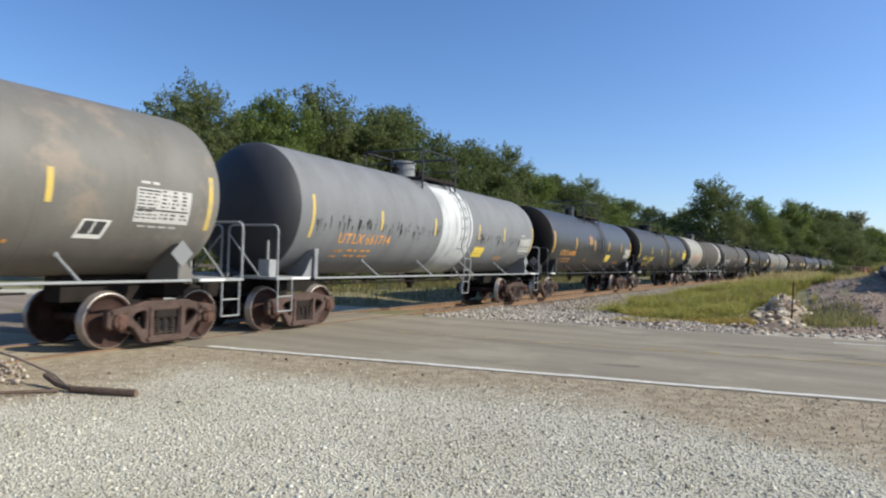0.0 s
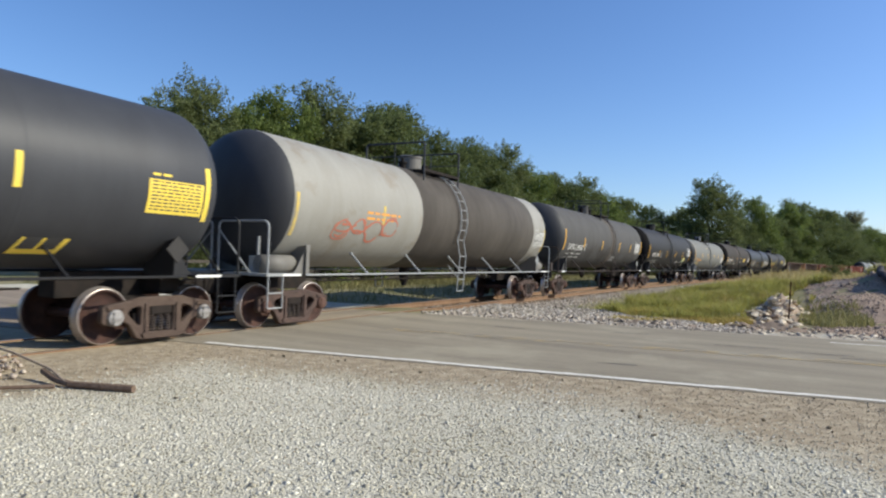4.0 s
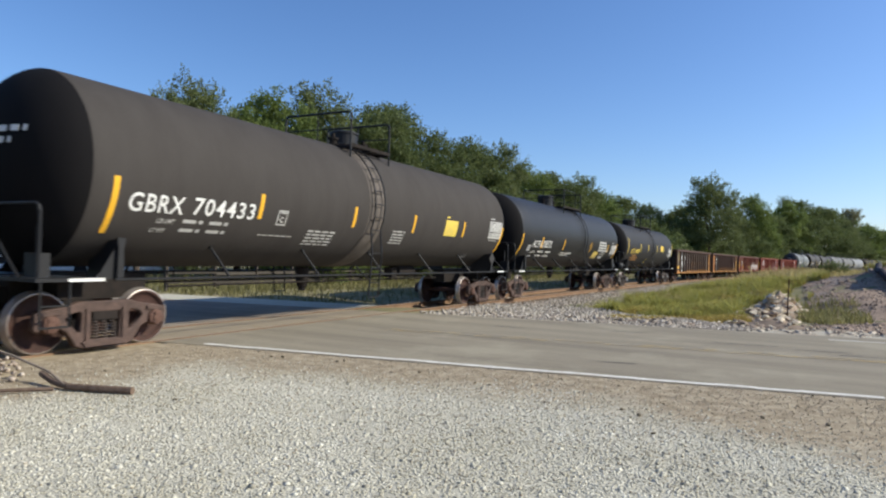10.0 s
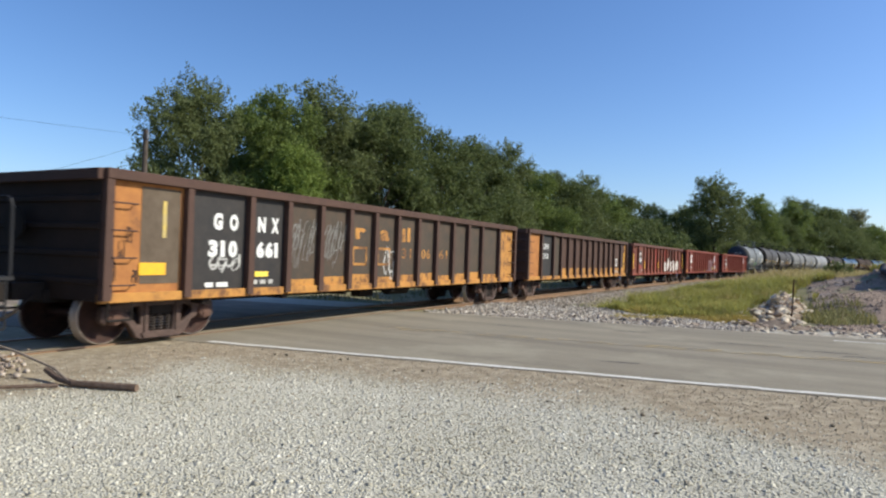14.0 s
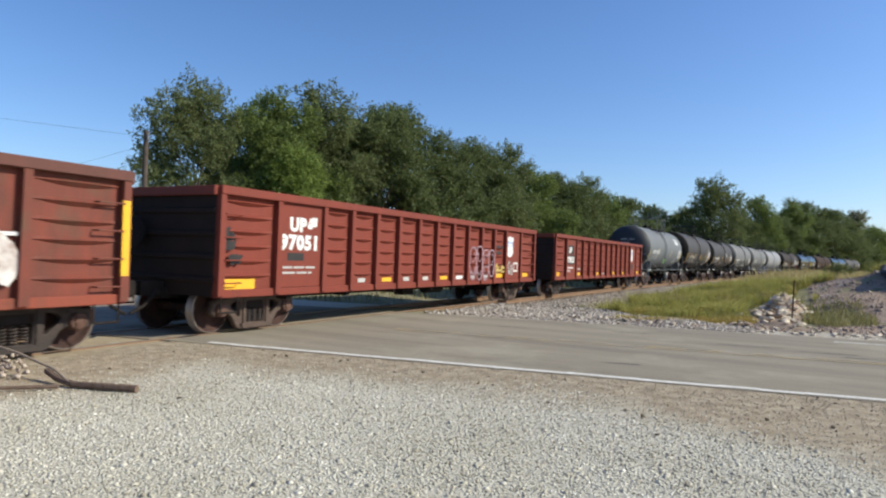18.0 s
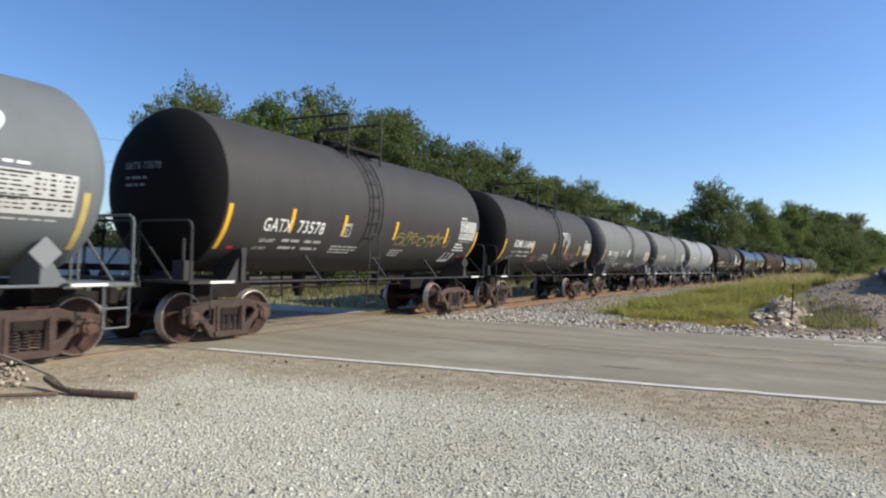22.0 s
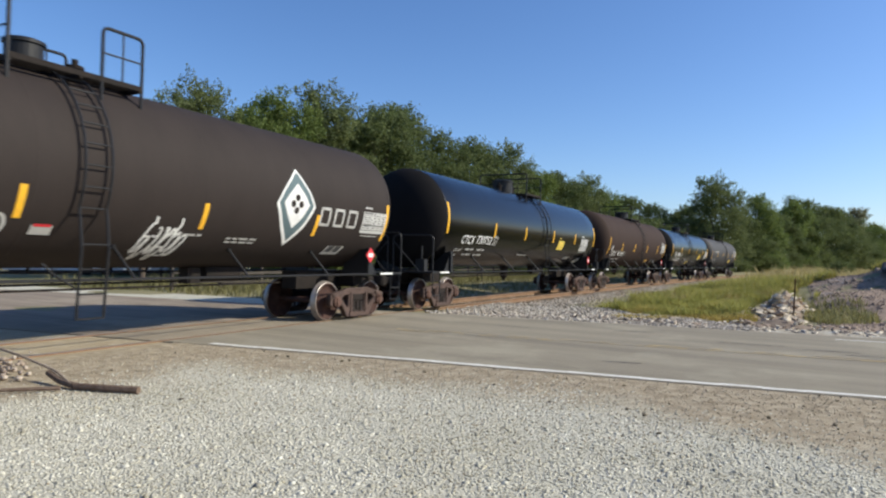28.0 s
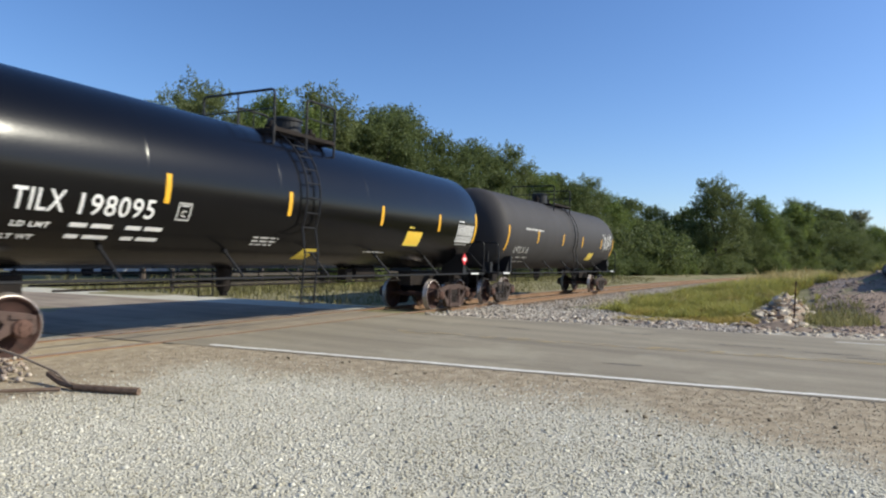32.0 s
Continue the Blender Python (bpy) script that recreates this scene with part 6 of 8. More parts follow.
c, h, R, zc = tank_car("dark grey tank car at the tail with sprayed marks", 429.8, 444.3, P_DUSTBLACK, ladder=0.3, trim=P_BLACK, style=(1, 0), zc=2.74, R=1.51)
stripes(c, h, R, zc, (-4.28, -1.18, 1.67, 4.9), z0=2.3)
mark(c, R, zc, "UTLX 6", -6.3, 1.88, 0.28, M_FADED, 1.4)
load_lines(c, R, zc, -6.25, 1.79, 1.70, 0.09, M_FADED, 101)
data_lines(c, R, zc, -5.6, 2.85, [1.9], 0.09, M_FADED, 103)
part("sprayed_mark", on_tank(scrawl(1.6, 1.0, 99, 6, 0.05), 5.2, 2.2, R, zc), M_FADED, c, "sprayed white scrawl")
data_panel(c, R, zc, 3.2, 1.7, 0.9, 0.4, 102, M_YLETTER, M_YELLOWPALE)


# ---- ground ----
def island_mat(name, dark, light, rough=0.85, translucent=0.0, tint=None, patch=0.0):
    """Colour by loose piece between two values."""
    m = bpy.data.materials.new(name)
    m.use_nodes = True
    n, ln = m.node_tree.nodes, m.node_tree.links
    b = n["Principled BSDF"]
    g = n.new("ShaderNodeNewGeometry")
    r = n.new("ShaderNodeValToRGB")
    r.color_ramp.elements[0].color, r.color_ramp.elements[1].color = (*dark, 1), (*light, 1)
    if tint:
        e = r.color_ramp.elements.new(0.5)
        e.color = (*tint, 1)
    ln.new(g.outputs["Random Per Island"], r.inputs["Fac"])
    ln.new(r.outputs["Color"], b.inputs["Base Color"])
    if patch:
        tc = n.new("ShaderNodeTexCoord")
        x = n.new("ShaderNodeTexNoise")
        x.inputs["Scale"].default_value, x.inputs["Detail"].default_value = 0.7, 5
        ln.new(tc.outputs["Object"], x.inputs["Vector"])
        k = n.new("ShaderNodeMapRange")
        k.inputs["From Min"].default_value, k.inputs["From Max"].default_value = 0.38, 0.62
        ln.new(x.outputs["Fac"], k.inputs["Value"])
        mx = n.new("ShaderNodeMix")
        mx.data_type, mx.blend_type = "RGBA", "MULTIPLY"
        mx.inputs[7].default_value = (1 - patch, 1 - patch * 1.08, 1 - patch * 1.3, 1)
        ln.new(k.outputs["Result"], mx.inputs["Factor"])
        ln.new(r.outputs["Color"], mx.inputs[6])
        ln.new(mx.outputs[2], b.inputs["Base Color"])
    b.inputs["Roughness"].default_value = rough
    b.inputs["Specular IOR Level"].default_value = 0.25
    if translucent:
        t = n.new("ShaderNodeBsdfTranslucent")
        mx = n.new("ShaderNodeMixShader")
        mx.inputs["Fac"].default_value = translucent
        ln.new(r.outputs["Color"], t.inputs["Color"])
        ln.new(b.outputs[0], mx.inputs[1])
        ln.new(t.outputs[0], mx.inputs[2])
        ln.new(mx.outputs[0], n["Material Output"].inputs["Surface"])
    return m


ROAD_C, ROAD_SLOPE, ROAD_HALF = (-3.29, 12.75), 0.178, 3.72


def road_y(x, off=0.0):
    return ROAD_C[1] + (x - ROAD_C[0]) * ROAD_SLOPE + off


def smooth(a, b, v):
    u = min(1.0, max(0.0, (v - a) / (b - a)))
    return u * u * (3 - 2 * u)


def line_x(y):
    """x of the track's centre at y, roughly."""
    d = max(0.0, y - BEND_AT)
    return TRACK_X + d * d / (2 * BEND_R)


def land(x, y):
    """Height of the ground."""
    d = x - line_x(y)
    z = -0.05
    off = abs(d)
    far_from_road = smooth(17.5, 24.0, y - (x - ROAD_C[0]) * ROAD_SLOPE)
    near_side = smooth(4.5, 3.0, y - (x - ROAD_C[0]) * ROAD_SLOPE) * smooth(-7.5, -8.5, x)
    if off < 30 and y < 500:
        z -= (0.24 * max(far_from_road, near_side)) * smooth(7, 3, off)
        # the weedy bank beside the line
        if d > 0:
            z += far_from_road * 0.70 * smooth(4.0, 9.5, d) * smooth(19, 11.0, d) * smooth(22, 36, y)
    # gravel mounds beyond the road
    for mx, my, w, hh in MOUNDS:
        q = ((x - mx) ** 2 + (y - my) ** 2) / (w * w)
        if q < 6:
            z += hh * math.exp(-q * 1.4) * (1 + 0.25 * noise.noise((x * 0.7, y * 0.7, 3.0)))
    if y > 18 or x < -14:
        z += 0.10 * noise.noise((x * 0.35, y * 0.35, 0.0)) * smooth(3, 6, off)
    return z


MOUNDS = ((5.0, 31.0, 4.4, 1.15), (7.5, 32.0, 4.2, 0.75), (2.1, 27.0, 1.5, 0.35), (3.4, 25.2, 1.5, 0.35))


def spaced(near, step, far, grow=1.22):
    v, d = [0.0], step
    while v[-1] < far:
        if v[-1] >= near:
            d *= grow
        v.append(v[-1] + d)
    return v


gx = [-a for a in spaced(26, 0.8, 2600)[:0:-1]] + spaced(18, 0.8, 2600)
gy = [-a for a in spaced(6, 1.0, 2600)[:0:-1]] + spaced(60, 0.8, 2600)
M_EARTH = mat("dry_grass_and_earth", (0.20, 0.185, 0.09), 0.95, 0, (0.32, 0.26, 0.165), 0.5, 0.9, (1, 1, 1), 0.5, 9, (0.07, 0.09, 0.03), 0.3, 0.25)
verts = [(x, y, land(x, y)) for y in gy for x in gx]
nx_ = len(gx)
faces = [(j * nx_ + i, j * nx_ + i + 1, (j + 1) * nx_ + i + 1, (j + 1) * nx_ + i) for j in range(len(gy) - 1) for i in range(nx_ - 1)]
me = bpy.data.meshes.new("ground")
me.from_pydata(verts, [], faces)
for p in me.polygons:
    p.use_smooth = True
me.materials.append(M_EARTH)
tagged(new("ground", me), "dry grass and bare earth round the crossing", "ground", kind="structure")


def strip(name, xs, lo, hi, z, material, label, cat="road", thick=0.0):
    """A sheet between two lines over x; lo, hi, z: functions of x."""
    bm = bmesh.new()
    rows = [[bm.verts.new((x, y, z(x, y))) for y in (lo(x), (2 * lo(x) + hi(x)) / 3, (lo(x) + 2 * hi(x)) / 3, hi(x))] for x in xs]
    for a, b in zip(rows, rows[1:]):
        for i in range(3):
            bm.faces.new((a[i], b[i], b[i + 1], a[i + 1]))
    if thick:
        g = bmesh.ops.extrude_face_region(bm, geom=bm.faces[:])["geom"]
        bmesh.ops.translate(bm, vec=(0, 0, -thick), verts=[v for v in g if isinstance(v, bmesh.types.BMVert)])
    bmesh.ops.recalc_face_normals(bm, faces=bm.faces)
    ob = part(name, bm, material)
    return tagged(ob, label, cat, kind="structure")


M_ASPHALT = mat("worn_asphalt", (0.296, 0.256, 0.190), 0.9, 0, (0.198, 0.171, 0.128), 0.5, 0.95, (0.18, 2.6, 1), 0.4, 90, (0.336, 0.298, 0.222), 0.3, 0.35, fine=0.22, spec=0.2)
M_ASPHALTFAR = mat("patched_asphalt", (0.30, 0.245, 0.19), 0.9, 0, (0.20, 0.16, 0.122), 0.6, 0.95, (0.18, 2.6, 1), 0.4, 90, (0.35, 0.295, 0.225), 0.3, 0.35, fine=0.22, spec=0.1)
M_PANEL = mat("crossing_panel", (0.27, 0.225, 0.165), 0.9, 0, (0.34, 0.28, 0.20), 1.2, 0.8, (1, 1, 1), 0.3, 80, fine=0.2)
M_PAINTLINE = mat("worn_white_road_paint", (0.80, 0.77, 0.70), 0.8, 0, (0.46, 0.42, 0.35), 5, 0.7, (1, 1, 1), 0.2, 80)
M_YELLOWLINE = mat("worn_yellow_road_paint", (0.50, 0.36, 0.15), 0.85, 0, (0.29, 0.265, 0.22), 3, 0.95, (1, 1, 1), 0.2, 80, ramp=(0.3, 0.6))


def span(a, b, step):
    n = max(1, round((b - a) / step))
    return [a + (b - a) * k / n for k in range(n + 1)]


flat = lambda x, y: 0.0 + 0.0 * x
NEAR, FAR = -ROAD_HALF - 0.14, ROAD_HALF + 0.5
strip("road", span(TRACK_X + 0.87, 60, 2.0), lambda x: road_y(x, NEAR), lambda x: road_y(x, FAR), lambda x, y: -0.006, M_ASPHALT, "worn grey asphalt road over the crossing", "road", 0.2)
strip("road_beyond", span(-70, TRACK_X - 0.87, 2.0), lambda x: road_y(x, NEAR), lambda x: road_y(x, FAR), lambda x, y: -0.006, M_ASPHALTFAR, "worn grey asphalt road behind the track", "road", 0.2)
strip("crossing_panel_1", span(TRACK_X - 0.60, TRACK_X + 0.60, 0.60), lambda x: road_y(x, NEAR), lambda x: road_y(x, FAR), lambda x, y: -0.010, M_PANEL, "worn asphalt panel between the rails", "crossing panel", 0.12)


M_FLANGEWAY = mat("dark_flangeway_filler", (0.022, 0.019, 0.017), 0.9, 0, (0.055, 0.045, 0.035), 6, 0.8)
for i, (a, b) in enumerate(((-0.868, -0.80), (-0.705, -0.602), (0.602, 0.705), (0.80, 0.868))):
    strip("flangeway_%d" % (i + 1), span(TRACK_X + a, TRACK_X + b, 0.1), lambda x: road_y(x, NEAR), lambda x: road_y(x, FAR), lambda x, y: -0.022, M_FLANGEWAY, "dark filler beside the rail in the crossing", "crossing panel")


def ribbon(name, x0, x1, off0, off1, z, material, label, broken=0.0, seed=1):
    rng = random.Random(seed)
    bm = bmesh.new()
    x = x0
    while x < x1:
        e = min(x1, x + 0.5)
        if rng.random() >= broken:
            w = rng.uniform(-0.02, 0.02)
            q = [(x, road_y(x, off0 + w), z), (e, road_y(e, off0 + w), z), (e, road_y(e, off1 + w), z), (x, road_y(x, off1 + w), z)]
            bm.faces.new([bm.verts.new(p) for p in q])
        x = e
    return tagged(part(name, bm, material), label, "road marking", kind="structure")


ribbon("road_line_1", -8.75, 1.2, -ROAD_HALF - 0.075, -ROAD_HALF + 0.06, 0.0, M_PAINTLINE, "worn white edge line on the road", 0.0, 2)
ribbon("road_line_2", 1.0, 60, ROAD_HALF - 0.4, ROAD_HALF - 0.29, 0.0, M_PAINTLINE, "worn white edge line on the road", 0.0, 3)
ribbon("road_line_3", -7.5, 60, -0.16, -0.05, 0.0, M_YELLOWLINE, "faded yellow centre line", 0.15, 4)
ribbon("road_line_4", -7.5, 60, 0.07, 0.18, 0.0, M_YELLOWLINE, "faded yellow centre line", 0.15, 5)

# gravel lot and dusty shoulder on this side of the road
M_LOT = mat("pale_gravel_bed", (0.575, 0.54, 0.435), 0.95, 0, (0.40, 0.37, 0.29), 14, 0.9, (1, 1, 1), 0.9, 55, None, fine=0.35)
M_SHOULDER = mat("dusty_shoulder", (0.40, 0.35, 0.27), 0.95, 0, (0.30, 0.255, 0.19), 2.5, 0.9, (1, 1, 1), 0.8, 60, (0.46, 0.43, 0.36), 0.35, 1.5, fine=0.3)


def lot_material():
    """Pale gravel that turns into brown dust towards the road and the track, along an uneven border."""
    m = M_LOT.copy()
    m.name = "gravel_and_dust"
    n, ln = m.node_tree.nodes, m.node_tree.links
    b = n["Principled BSDF"]
    old = b.inputs["Base Color"].links[0].from_socket
    tc = n.new("ShaderNodeTexCoord")
    edge = ROAD_C[1] - ROAD_C[0] * ROAD_SLOPE + NEAR
    best = None
    for direction, limit in (((-ROAD_SLOPE, 1.0, 0), edge - 1.7), ((-ROAD_SLOPE + 0.47, 1.0, 0), edge - 2.75), ((-1.0, 0, 0), 6.9)):
        dot = n.new("ShaderNodeVectorMath")
        dot.operation = "DOT_PRODUCT"
        dot.inputs[1].default_value = direction
        ln.new(tc.outputs["Object"], dot.inputs[0])
        off = n.new("ShaderNodeMath")
        off.operation = "SUBTRACT"
        off.inputs[1].default_value = limit
        ln.new(dot.outputs["Value"], off.inputs[0])
        if best is None:
            best = off.outputs[0]
        else:
            hi = n.new("ShaderNodeMath")
            hi.operation = "MAXIMUM"
            ln.new(best, hi.inputs[0])
            ln.new(off.outputs[0], hi.inputs[1])
            best = hi.outputs[0]
    wob = n.new("ShaderNodeTexNoise")
    wob.inputs["Scale"].default_value, wob.inputs["Detail"].default_value = 0.9, 6
    ln.new(tc.outputs["Object"], wob.inputs["Vector"])
    add = n.new("ShaderNodeMath")
    add.operation = "MULTIPLY_ADD"
    add.inputs[1].default_value = 2.6
    ln.new(wob.outputs["Fac"], add.inputs[0])
    ln.new(best, add.inputs[2])
    r = n.new("ShaderNodeMapRange")
    r.interpolation_type = "SMOOTHSTEP"
    r.inputs["From Min"].default_value, r.inputs["From Max"].default_value = 0.5, 2.1
    ln.new(add.outputs[0], r.inputs["Value"])
    dust = n.new("ShaderNodeTexNoise")
    dust.inputs["Scale"].default_value, dust.inputs["Detail"].default_value = 5.0, 8
    ln.new(tc.outputs["Object"], dust.inputs["Vector"])
    ramp = n.new("ShaderNodeValToRGB")
    ramp.color_ramp.elements[0].position, ramp.color_ramp.elements[0].color = 0.35, (0.285, 0.228, 0.152, 1)
    ramp.color_ramp.elements[1].position, ramp.color_ramp.elements[1].color = 0.68, (0.45, 0.373, 0.262, 1)
    ln.new(dust.outputs["Fac"], ramp.inputs["Fac"])
    mx = n.new("ShaderNodeMix")
    mx.data_type = "RGBA"
    ln.new(r.outputs["Result"], mx.inputs["Factor"])
    ln.new(old, mx.inputs[6])
    ln.new(ramp.outputs["Color"], mx.inputs[7])
    ln.new(mx.outputs[2], b.inputs["Base Color"])
    return m


strip("gravel_lot", span(-9.35, 50, 1.0), lambda x: -30.0, lambda x: road_y(x, NEAR) + 0.02, lambda x, y: -0.014, lot_material(), "pale limestone gravel lot with a dusty brown edge", "gravel")
strip("road_shoulder_2", span(-8.9, 60, 0.8), lambda x: road_y(x, FAR) - 0.12, lambda x: road_y(x, FAR) + 1.5 + 0.3 * math.sin(x * 1.3) + 3.2 * smooth(-2.2, -5.0, x), lambda x, y: -0.012, M_SHOULDER, "dusty gravel shoulder", "gravel")
strip("gravel_apron", span(-26, -11.4, 0.8), lambda x: road_y(x, FAR) - 0.1, lambda x: road_y(x, FAR) + 2.0, lambda x, y: -0.012, M_LOT, "pale gravel apron behind the track", "gravel")


M_TRACKDUST = mat("tan_dust", (0.42, 0.345, 0.235), 0.95, 0, (0.32, 0.255, 0.165), 1.2, 0.9, (1, 1, 1), 0.6, 50, (0.48, 0.42, 0.31), 0.3, 1.0, fine=0.25)
strip("track_apron", span(-13.6, -9.33, 0.6), lambda x: -8.0, lambda x: road_y(x, NEAR) + 0.01, lambda x, y: -0.03, M_TRACKDUST, "tan dust over the track beside the crossing", "gravel")


# ---- stones ----
def stones(name, pts, sizes, material, label, cat="gravel", flatten=0.7, kind="stuff", seed=3):
    """Many angular stones in one mesh."""
    rng = np.random.default_rng(seed)
    base = np.array([(x, y, z) for x in (-1, 1) for y in (-1, 1) for z in (-1, 1)], float)
    quads = np.array([(0, 1, 3, 2), (4, 6, 7, 5), (0, 4, 5, 1), (2, 3, 7, 6), (0, 2, 6, 4), (1, 5, 7, 3)])
    n = len(pts)
    v = base[None] * (0.55 + 0.45 * rng.random((n, 8, 3)))
    ang = rng.random(n) * 6.283
    c, s = np.cos(ang), np.sin(ang)
    tl = rng.normal(0, 0.5, n)
    ct, st_ = np.cos(tl), np.sin(tl)
    v[:, :, 2] *= flatten
    y, z = v[:, :, 1] * ct[:, None] - v[:, :, 2] * st_[:, None], v[:, :, 1] * st_[:, None] + v[:, :, 2] * ct[:, None]
    x = v[:, :, 0] * (0.8 + 0.5 * rng.random(n))[:, None]
    v = np.stack([x * c[:, None] - y * s[:, None], x * s[:, None] + y * c[:, None], z], 2) * np.asarray(sizes)[:, None, None] * 0.5
    v += np.asarray(pts)[:, None, :]
    me = bpy.data.meshes.new(name)
    me.vertices.add(n * 8), me.loops.add(n * 24), me.polygons.add(n * 6)
    me.vertices.foreach_set("co", v.ravel())
    me.loops.foreach_set("vertex_index", (quads[None] + 8 * np.arange(n)[:, None, None]).ravel().astype(np.int32))
    me.polygons.foreach_set("loop_start", np.arange(0, n * 24, 4, dtype=np.int32))
    me.update(calc_edges=True)
    me.materials.append(material)
    return tagged(new(name, me), label, cat, kind=kind)


M_STONE = island_mat("limestone_chips", (0.36, 0.335, 0.265), (0.76, 0.73, 0.63), 0.9, tint=(0.555, 0.52, 0.42), patch=0.24)
M_STONEBROWN = island_mat("dusty_chips", (0.31, 0.255, 0.182), (0.55, 0.475, 0.37), 0.9, tint=(0.41, 0.345, 0.252))
M_BALLAST = island_mat("ballast_stone", (0.15, 0.125, 0.105), (0.60, 0.545, 0.47), 0.9, tint=(0.33, 0.285, 0.235))
rng = np.random.default_rng(5)
n = 110000
ang = radians(158) - rng.random(n) * radians(80)
rad = 2.2 + 8.2 * rng.random(n) ** 0.75
px, py = rad * np.cos(ang), rad * np.sin(ang)
lim = ROAD_C[1] + (px - ROAD_C[0]) * ROAD_SLOPE + NEAR
dusty = np.maximum(np.maximum(py - lim + 1.7, py - lim + 2.75 + 0.47 * px), -px - 6.9) + 0.35 * np.sin(px * 1.7) * np.sin(py * 1.3)
keep = (dusty < rng.normal(0, 0.55, n)) & (px > -8.9)
px, py, rad = px[keep], py[keep], rad[keep]
stones("gravel", np.stack([px, py, np.full(len(px), -0.016)], 1), rng.uniform(0.011, 0.026, len(px)) * (1 + (rng.random(len(px)) < 0.02) * 0.9), M_STONE, "loose pale limestone gravel", seed=6)
n = 12000
px = rng.uniform(-9.0, 9.0, n)
lim = ROAD_C[1] + (px - ROAD_C[0]) * ROAD_SLOPE + NEAR
py = lim - 0.05 - np.abs(rng.normal(0, 2.2, n))
stones("shoulder_gravel", np.stack([px, py, np.full(n, -0.008)], 1), rng.uniform(0.008, 0.02, n), M_STONEBROWN, "loose brown gravel on the shoulder", seed=7)

n = 6500
px = -9.2 + 8.6 * rng.random(n) ** 0.8
py = ROAD_C[1] + (px - ROAD_C[0]) * ROAD_SLOPE + FAR + 0.15 + rng.random(n) * (1.9 + 3.6 * np.clip((-px - 1.6) / 2.4, 0, 1))
stones("shoulder_ballast", np.stack([px, py, np.full(n, -0.012)], 1), rng.uniform(0.025, 0.075, n), M_BALLAST, "pale loose ballast between the track and the road", "ballast", seed=12)

# ---- track ----
M_RAIL = mat("rusty_rail", (0.19, 0.115, 0.068), 0.85, 0.0, (0.25, 0.165, 0.105), 3, 0.8, (1, 1, 1), 0.2, 40)
M_RAILTOP = mat("polished_rail_head", (0.34, 0.30, 0.26), 0.45, 0.7, (0.2, 0.14, 0.1), 2, 0.5)
M_TIE = mat("weathered_tie", (0.17, 0.12, 0.08), 0.9, 0, (0.28, 0.21, 0.14), 5, 0.8, (3, 1, 1), 0.5, 30, vary=0.3)
M_BALLASTBED = mat("ballast_bed", (0.38, 0.335, 0.28), 0.95, 0, (0.20, 0.165, 0.135), 9, 0.9, (1, 1, 1), 1.0, 26, (0.27, 0.20, 0.13), 0.3, 0.8, fine=0.35)
track = tagged(empty("railway_track"), "rusty railway track on stone ballast", "railway track")
RAIL_S = [-460, -300, -150, -60, -20, 0, 13.42] + [13.42 + 4 * k for k in range(1, 125)]
PROFILE = ((-0.036, 0.0), (0.036, 0.0), (0.036, -0.035), (0.01, -0.05), (0.01, -0.14), (0.07, -0.155), (0.07, -0.17), (-0.07, -0.17), (-0.07, -0.155), (-0.01, -0.14), (-0.01, -0.05), (-0.036, -0.035))
for sd in (-1, 1):
    bm = bmesh.new()
    rings = []
    for s in RAIL_S:
        rings.append([bm.verts.new((*on_line(s, sd * 0.7535 + px_)[:2], pz_)) for px_, pz_ in PROFILE])
    for a, b in zip(rings, rings[1:]):
        for i in range(len(PROFILE)):
            j = (i + 1) % len(PROFILE)
            f = bm.faces.new((a[i], a[j], b[j], b[i]))
            f.material_index = 1 if i == 0 else 0
    bmesh.ops.recalc_face_normals(bm, faces=bm.faces)
    part("rail", bm, [M_RAIL, M_RAILTOP], track)
bm = bmesh.new()
box(bm, -1.3, 1.3, -0.115, 0.115, -0.34, -0.172, bevel=0.01)
tie_me = bpy.data.meshes.new("tie")
bm.to_mesh(tie_me)
bm.free()
tie_me.materials.append(M_TIE)
rng_t = random.Random(8)
s = 17.4
while s < 130:
    x, y, a = on_line(s)
    shared("tie", tie_me, track, pose(x, y, 0, 0, 0, -math.degrees(a) + rng_t.uniform(-1.5, 1.5)))
    s += 0.53
s = 8.0
while s > -30:
    x, y, a = on_line(s)
    shared("tie", tie_me, track, pose(x, y, 0, 0, 0, rng_t.uniform(-1.5, 1.5)))
    s -= 0.53


def ballast_bed(name, s0, s1):
    bm = bmesh.new()
    prof = ((-2.6, -0.36), (-1.75, -0.20), (-0.9, -0.195), (0, -0.2), (0.9, -0.195), (1.75, -0.20), (2.9, -0.36))
    rings = []
    for s in span(s0, s1, 3.0):
        rings.append([bm.verts.new((*on_line(s, o)[:2], z)) for o, z in prof])
    for a, b in zip(rings, rings[1:]):
        for i in range(len(prof) - 1):
            bm.faces.new((a[i], a[i + 1], b[i + 1], b[i]))
    bmesh.ops.recalc_face_normals(bm, faces=bm.faces)
    return tagged(part(name, bm, M_BALLASTBED), "grey stone ballast under the rails", "ballast", kind="structure")


